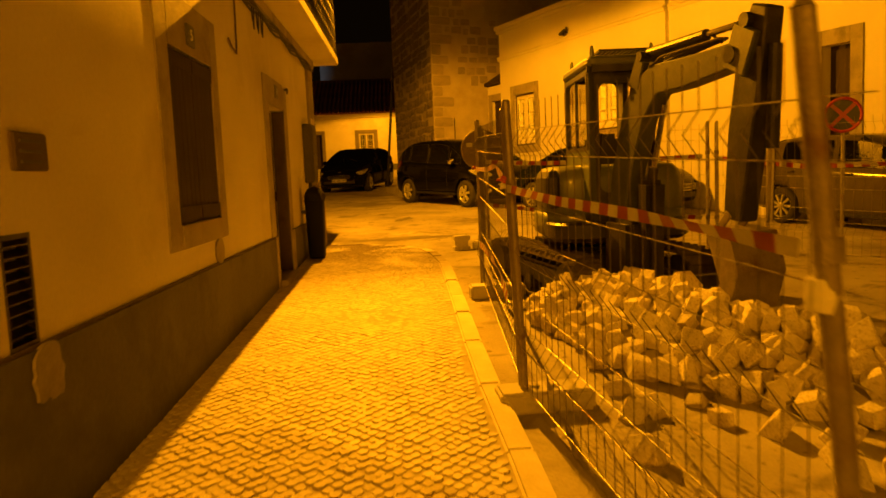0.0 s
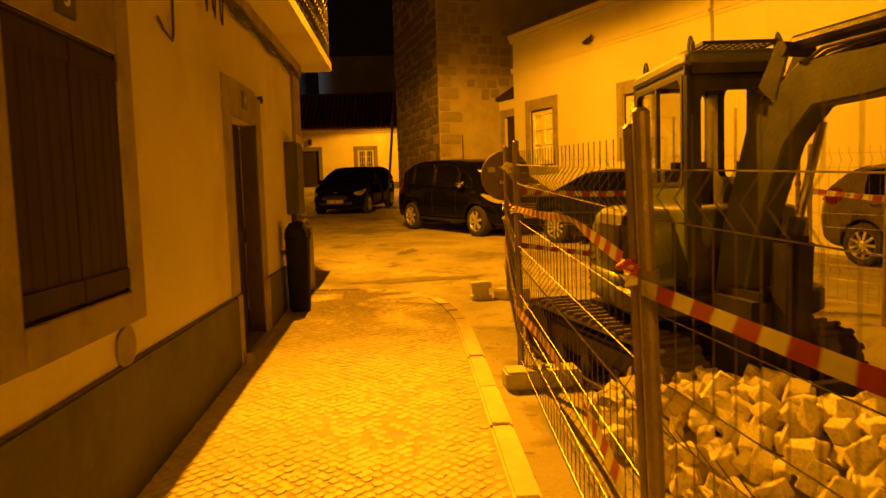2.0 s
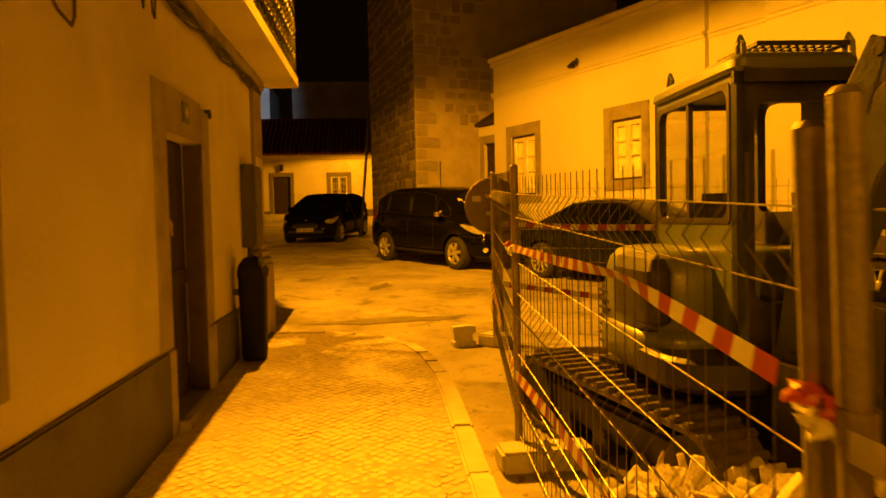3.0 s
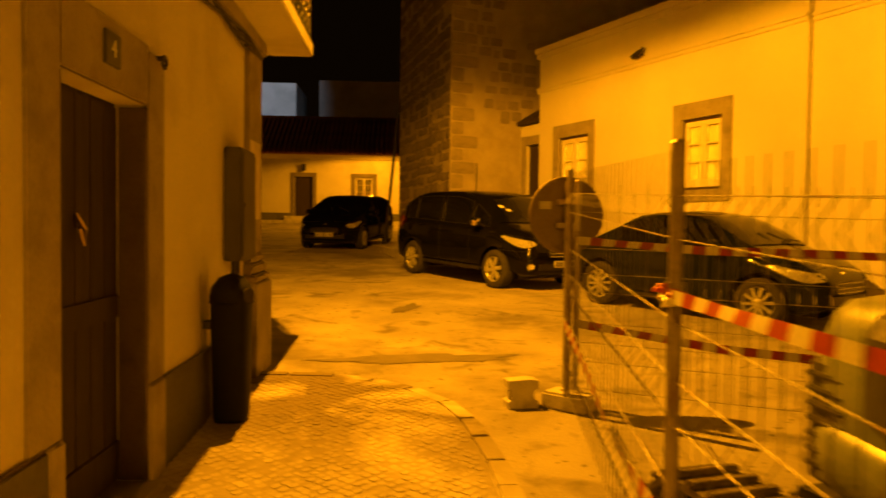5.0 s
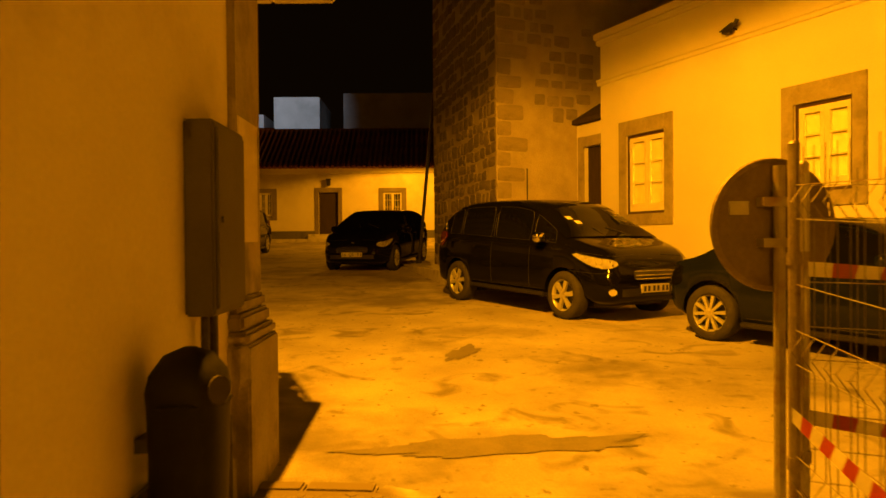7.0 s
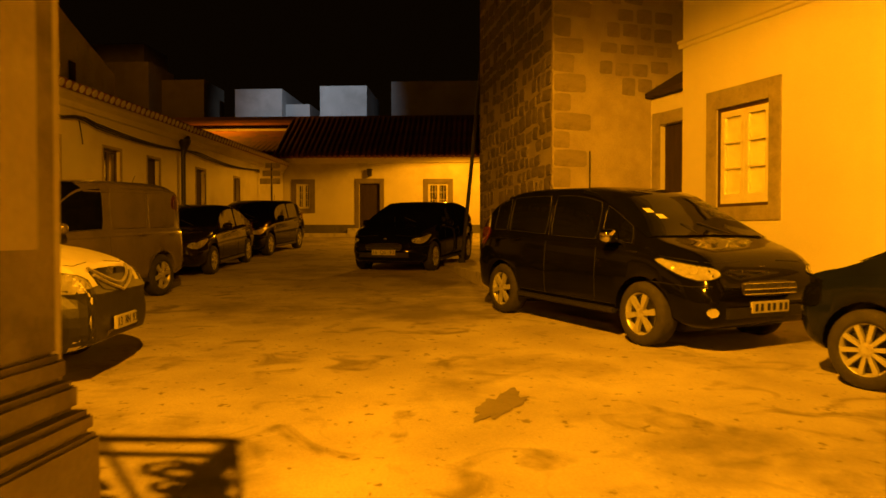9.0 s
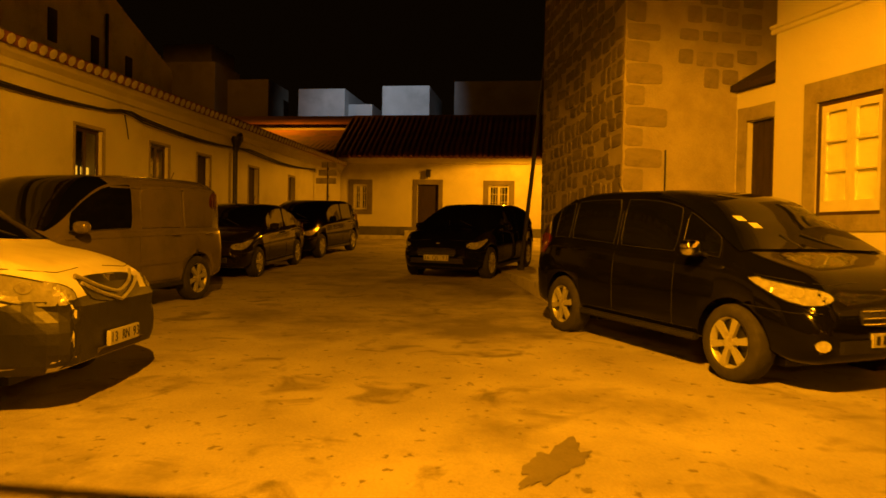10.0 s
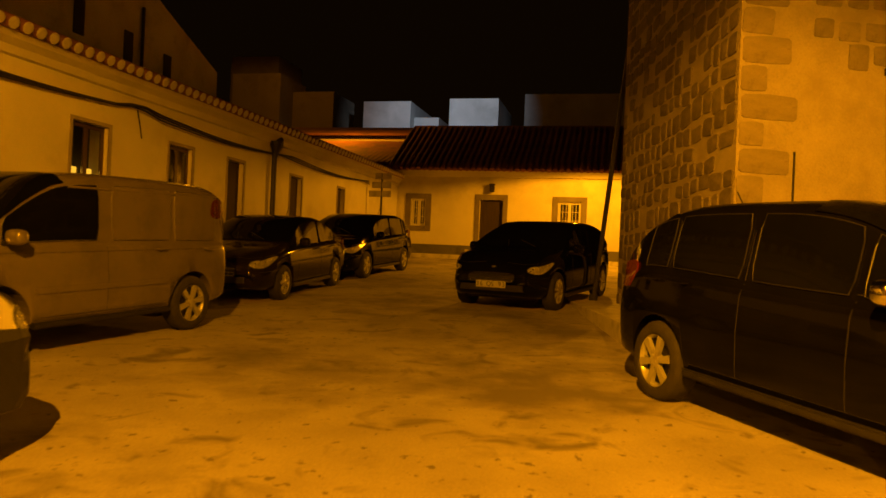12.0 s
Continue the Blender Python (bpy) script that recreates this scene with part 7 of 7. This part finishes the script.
# round no-stopping sign on the site fence by the facade
t = thing("round_sign", spot(6.25, 9.2, 0, -30), "round red-rimmed no-stopping sign with a red cross on blue", "road sign")
SIGN_RED = surface("sign_red", (0.30, 0.03, 0.02), (0.38, 0.05, 0.03), 0.4, 6, 60, 0.05)
SIGN_BLUE = surface("sign_blue", (0.01, 0.02, 0.12), (0.015, 0.03, 0.16), 0.4, 6, 60, 0.05)
part("sign_disc", pipe([(0, 0.0, 1.74), (0, 0.012, 1.74)], 0.23, 40), SIGN_BLUE, t)
part("rim", pipe([(0.21 * math.cos(a), -0.003, 1.74 + 0.21 * math.sin(a)) for a in [2 * math.pi * k / 36 for k in range(37)]], 0.022, 6), SIGN_RED, t)
for s_ in (-1, 1):
    bm = boxes(((-0.20, -0.004 - 0.001 * s_, -0.024), (0.20, 0.001, 0.024)))
    bmesh.ops.rotate(bm, verts=bm.verts, matrix=Matrix.Rotation(radians(45 * s_), 3, "Y"))
    bmesh.ops.translate(bm, verts=bm.verts, vec=(0, 0, 1.74))
    part("cross_bar", bm, SIGN_RED, t)
part("stem", pipe([(0, 0.035, -0.05), (0, 0.035, 1.9)], 0.022, 10), GALV, t)

# ---- tower masonry ----


def stone_mesh(w, h, k, d=0.05, round_=0.45, top=0.9):
    """A rough squared block, face towards -y, rounded corners."""
    bm = bmesh.new()
    ring0, ring1 = [], []
    n = 10
    for i in range(n):
        a = 2 * math.pi * (i + 0.5) / n
        cx, cz = math.copysign(abs(math.cos(a)) ** round_, math.cos(a)), math.copysign(abs(math.sin(a)) ** round_, math.sin(a))
        j = 1 + 0.10 * noise.noise((cx * 1.7 + k * 3.3, cz * 1.7, k * 1.1))
        ring0.append(bm.verts.new((w / 2 * cx * j, 0.03, h / 2 * cz * j)))
        ring1.append(bm.verts.new((w / 2 * cx * j * top, -d, h / 2 * cz * j * (top - 0.02))))
    for i in range(n):
        j = (i + 1) % n
        bm.faces.new((ring0[i], ring0[j], ring1[j], ring1[i]))
    c = bm.verts.new((0, -d - 0.012, 0))
    for i in range(n):
        bm.faces.new((ring1[i], ring1[(i + 1) % n], c))
    return bm


QUOINS = [mesh_of("quoin_stone", stone_mesh(1, 1, k, 0.012, 0.25, 0.95), QUOIN) for k in range(6)]
STONES = [mesh_of("masonry_stone", stone_mesh(1, 1, k, 0.014, 0.36, 0.93), TOWER_STONE) for k in range(10)]
rng = random.Random(11)


def masonry(a, b, z0, z1, keep, quoins):
    """Stones over one tower face, from plan place a to b; keep(s, z): whether a stone shows there."""
    a, b = Vector((*a, 0)), Vector((*b, 0))
    u = (b - a).normalized()
    L = (b - a).length
    ang = math.degrees(math.atan2(u.y, u.x))
    out = []
    z = z0
    while z < z1:
        h = rng.uniform(0.20, 0.34)
        s = 0.02
        first = True
        while s < L - 0.08:
            w = rng.uniform(0.22, 0.48)
            if quoins and s + w > L - 0.30:
                w = L - s - 0.01
            if w > 0.1 and keep(s + w / 2, z + h / 2) and rng.random() > 0.10:
                out.append((a + u * (s + w / 2 + rng.uniform(-0.02, 0.02)) + Vector((0, 0, z + h / 2 + rng.uniform(-0.03, 0.03))), ang, (w - 0.025) * rng.uniform(0.9, 1.03), (h - 0.025) * rng.uniform(0.85, 1.06)))
            s += w
        z += h
    return out


left_face = masonry(TB[0], TB[1], 1.0, 9.0, lambda s, z: True, True)
right_face = []
a_, b_ = Vector((*TB[1], 0)), Vector((*TB[2], 0))
u_ = (b_ - a_).normalized()
ang_ = math.degrees(math.atan2(u_.y, u_.x))
z, k = 1.0, 0
while z < 9.0:
    h = rng.uniform(0.24, 0.34)
    w = rng.uniform(0.52, 0.72) if k % 2 else rng.uniform(0.28, 0.42)
    right_face.append((a_ + u_ * (w / 2 + 0.01) + Vector((0, 0, z + h / 2)), ang_, w, h - 0.008))
    s = w + 0.06
    while z > 4.0 and s < 1.9:
        w = rng.uniform(0.2, 0.42)
        if noise.noise((s * 1.1, z * 1.1, 1)) > -0.05:
            right_face.append((a_ + u_ * (s + w / 2) + Vector((0, 0, z + h / 2 + rng.uniform(-0.04, 0.04))), ang_, w - 0.05, h * rng.uniform(0.6, 0.95)))
        s += w
    z += h
    k += 1
everything = sorted(left_face, key=lambda q: q[0].z)
for place, ang, w, h in right_face:
    o = new("quoin_stone", rng.choice(QUOINS)); o.parent = tower
    o.matrix_basis = pose(*place, 0, rng.uniform(-2, 2), ang) @ Matrix.Diagonal((w, 1, h, 1))
near, rest = everything[:300], everything[300:]
for place, ang, w, h in near:
    o = new("masonry_stone", rng.choice(STONES)); o.parent = tower
    o.matrix_basis = pose(*place, rng.uniform(-2, 2), rng.uniform(-7, 7), ang + rng.uniform(-2, 2)) @ Matrix.Diagonal((w, 1, h, 1))
bm = bmesh.new()
for k, (place, ang, w, h) in enumerate(rest):
    b2 = stone_mesh(w, h, k % 17, 0.014, 0.36, 0.93)
    me = bpy.data.meshes.new("tmp"); b2.to_mesh(me); b2.free()
    me.transform(pose(*place, 0, rng.uniform(-4, 4), ang))
    bm.from_mesh(me)
    bpy.data.meshes.remove(me)
tagged(part("masonry", bm, TOWER_STONE, tower, "rough squared stones higher up the tower"), kind="stuff")
t = part("drip_pipe", pipe([(2.12, 21.94, 1.0), (2.12, 21.94, 3.35)], 0.012, 6), BLACK_METAL, tower)

# ---- kerb stones ----
line = inside(KERB_LINE, 0.07)
d_ = [0]
for p, q in zip(line, line[1:]):
    d_.append(d_[-1] + math.hypot(q[0] - p[0], q[1] - p[1]))
rng = random.Random(5)


def on_line(s):
    return float(np.interp(s, d_, [p[0] for p in line])), float(np.interp(s, d_, [p[1] for p in line]))


s = 0.0
while s < d_[-1] - 0.2:
    curved = s > 15.0
    ln = min(rng.uniform(0.35, 0.5) if curved else rng.uniform(0.75, 1.1), d_[-1] - s)
    (xa, ya), (xb, yb) = on_line(s), on_line(s + ln)
    L = math.hypot(xb - xa, yb - ya)
    bm = boxes(((-L / 2 + 0.004, -0.07, -0.3), (L / 2 - 0.004, 0.07, 0.006)), bevel=0.015)
    o = part("kerb_stone", bm, KERB, pavement)
    o.matrix_basis = pose((xa + xb) / 2, (ya + yb) / 2, paving((ya + yb) / 2) + rng.uniform(-0.004, 0.006) - (0.012 if curved else 0.0), 0, -math.degrees(math.atan2(0.04 * (yb - ya), L)), math.degrees(math.atan2(yb - ya, xb - xa)))
    s += ln

# ---- cobbles ----


def cobble(k):
    bm = bmesh.new()
    lo, hi = [], []
    for i in range(6):
        a = 2 * math.pi * (i + 0.5) / 6
        c, q = math.copysign(abs(math.cos(a)) ** 0.6, math.cos(a)), math.copysign(abs(math.sin(a)) ** 0.6, math.sin(a))
        j = 1 + 0.16 * noise.noise((c * 2 + k * 5.1, q * 2, k * 2.7))
        lo.append(bm.verts.new((0.5 * c * j, 0.5 * q * j, -0.03)))
        hi.append(bm.verts.new((0.475 * c * j, 0.475 * q * j, 0.0)))
    for i in range(6):
        j = (i + 1) % 6
        bm.faces.new((lo[i], lo[j], hi[j], hi[i]))
    bm.faces.new(hi)
    return bm


COBBLES = [mesh_of("cobble", cobble(k), COBBLE) for k in range(8)]
rng = random.Random(3)
poly = [(-0.83, -3.0), (1.02, -3.0)] + [(x - 0.03, y - (0.03 if y > 9 else 0)) for x, y in INNER[1:]]


def within(x, y):
    c = False
    for i in range(len(poly)):
        (xa, ya), (xb, yb) = poly[i], poly[i - 1]
        if (ya > y) != (yb > y) and x < (xb - xa) * (y - ya) / (yb - ya) + xa:
            c = not c
    return c


cells = []
step = 0.062
for i in range(-205, 205):
    for j in range(-205, 205):
        a, b = i * step, j * step
        x, y = (a - b) * 0.7071, 4.0 + (a + b) * 0.7071
        x += 0.03 * noise.noise((x * 3, y * 3, 0)) + rng.uniform(-0.008, 0.008)
        y += 0.03 * noise.noise((x * 3, y * 3, 5)) + rng.uniform(-0.008, 0.008)
        if within(x, y):
            cells.append((x, y))
near = [c for c in cells if 2.9 <= c[1] <= 3.9 and c[0] > -0.75][:300]
picked = set(near)
slope = math.degrees(math.atan(0.04))
for x, y in near:
    o = new("cobble", rng.choice(COBBLES)); o.parent = pavement
    o.matrix_basis = pose(x, y, paving(y) + rng.uniform(-0.004, 0.004), slope + rng.uniform(-3, 3), rng.uniform(-3, 3), 45 + rng.uniform(-9, 9)) @ Matrix.Diagonal((0.061, 0.057, 1, 1))
base = []
for me in COBBLES:
    base.append((np.array([v.co[:] for v in me.vertices]), [tuple(f.vertices) for f in me.polygons]))
verts, faces = [], []
for x, y in cells:
    if (x, y) in picked:
        continue
    co, fa = base[rng.randrange(8)]
    ang = radians(45 + rng.uniform(-16, 16))
    grow = rng.uniform(0.86, 1.08)
    trodden = min(1.0, max(0.0, (y - 3.2) / 3.0))
    z = paving(y) + rng.uniform(-0.002, 0.002) - 0.0052 * trodden - 0.003 * trodden * noise.noise((x * 1.3, y * 1.3, 7))
    tx, ty = rng.uniform(-0.03, 0.03), 0.04 + rng.uniform(-0.03, 0.03)
    o = len(verts)
    for p in co:
        px, py = 0.061 * p[0] * grow, 0.057 * p[1] * grow
        qx, qy = px * math.cos(ang) - py * math.sin(ang), px * math.sin(ang) + py * math.cos(ang)
        verts.append((x + qx, y + qy, z + p[2] + qx * tx + qy * ty))
    faces += [tuple(o + i for i in f) for f in fa]
me = bpy.data.meshes.new("cobbles")
me.from_pydata(verts, [], faces)
me.materials.append(COBBLE)
o = new("cobbles", me)
o.parent = pavement
tagged(o, "small square limestone cobbles laid diagonally", kind="stuff")
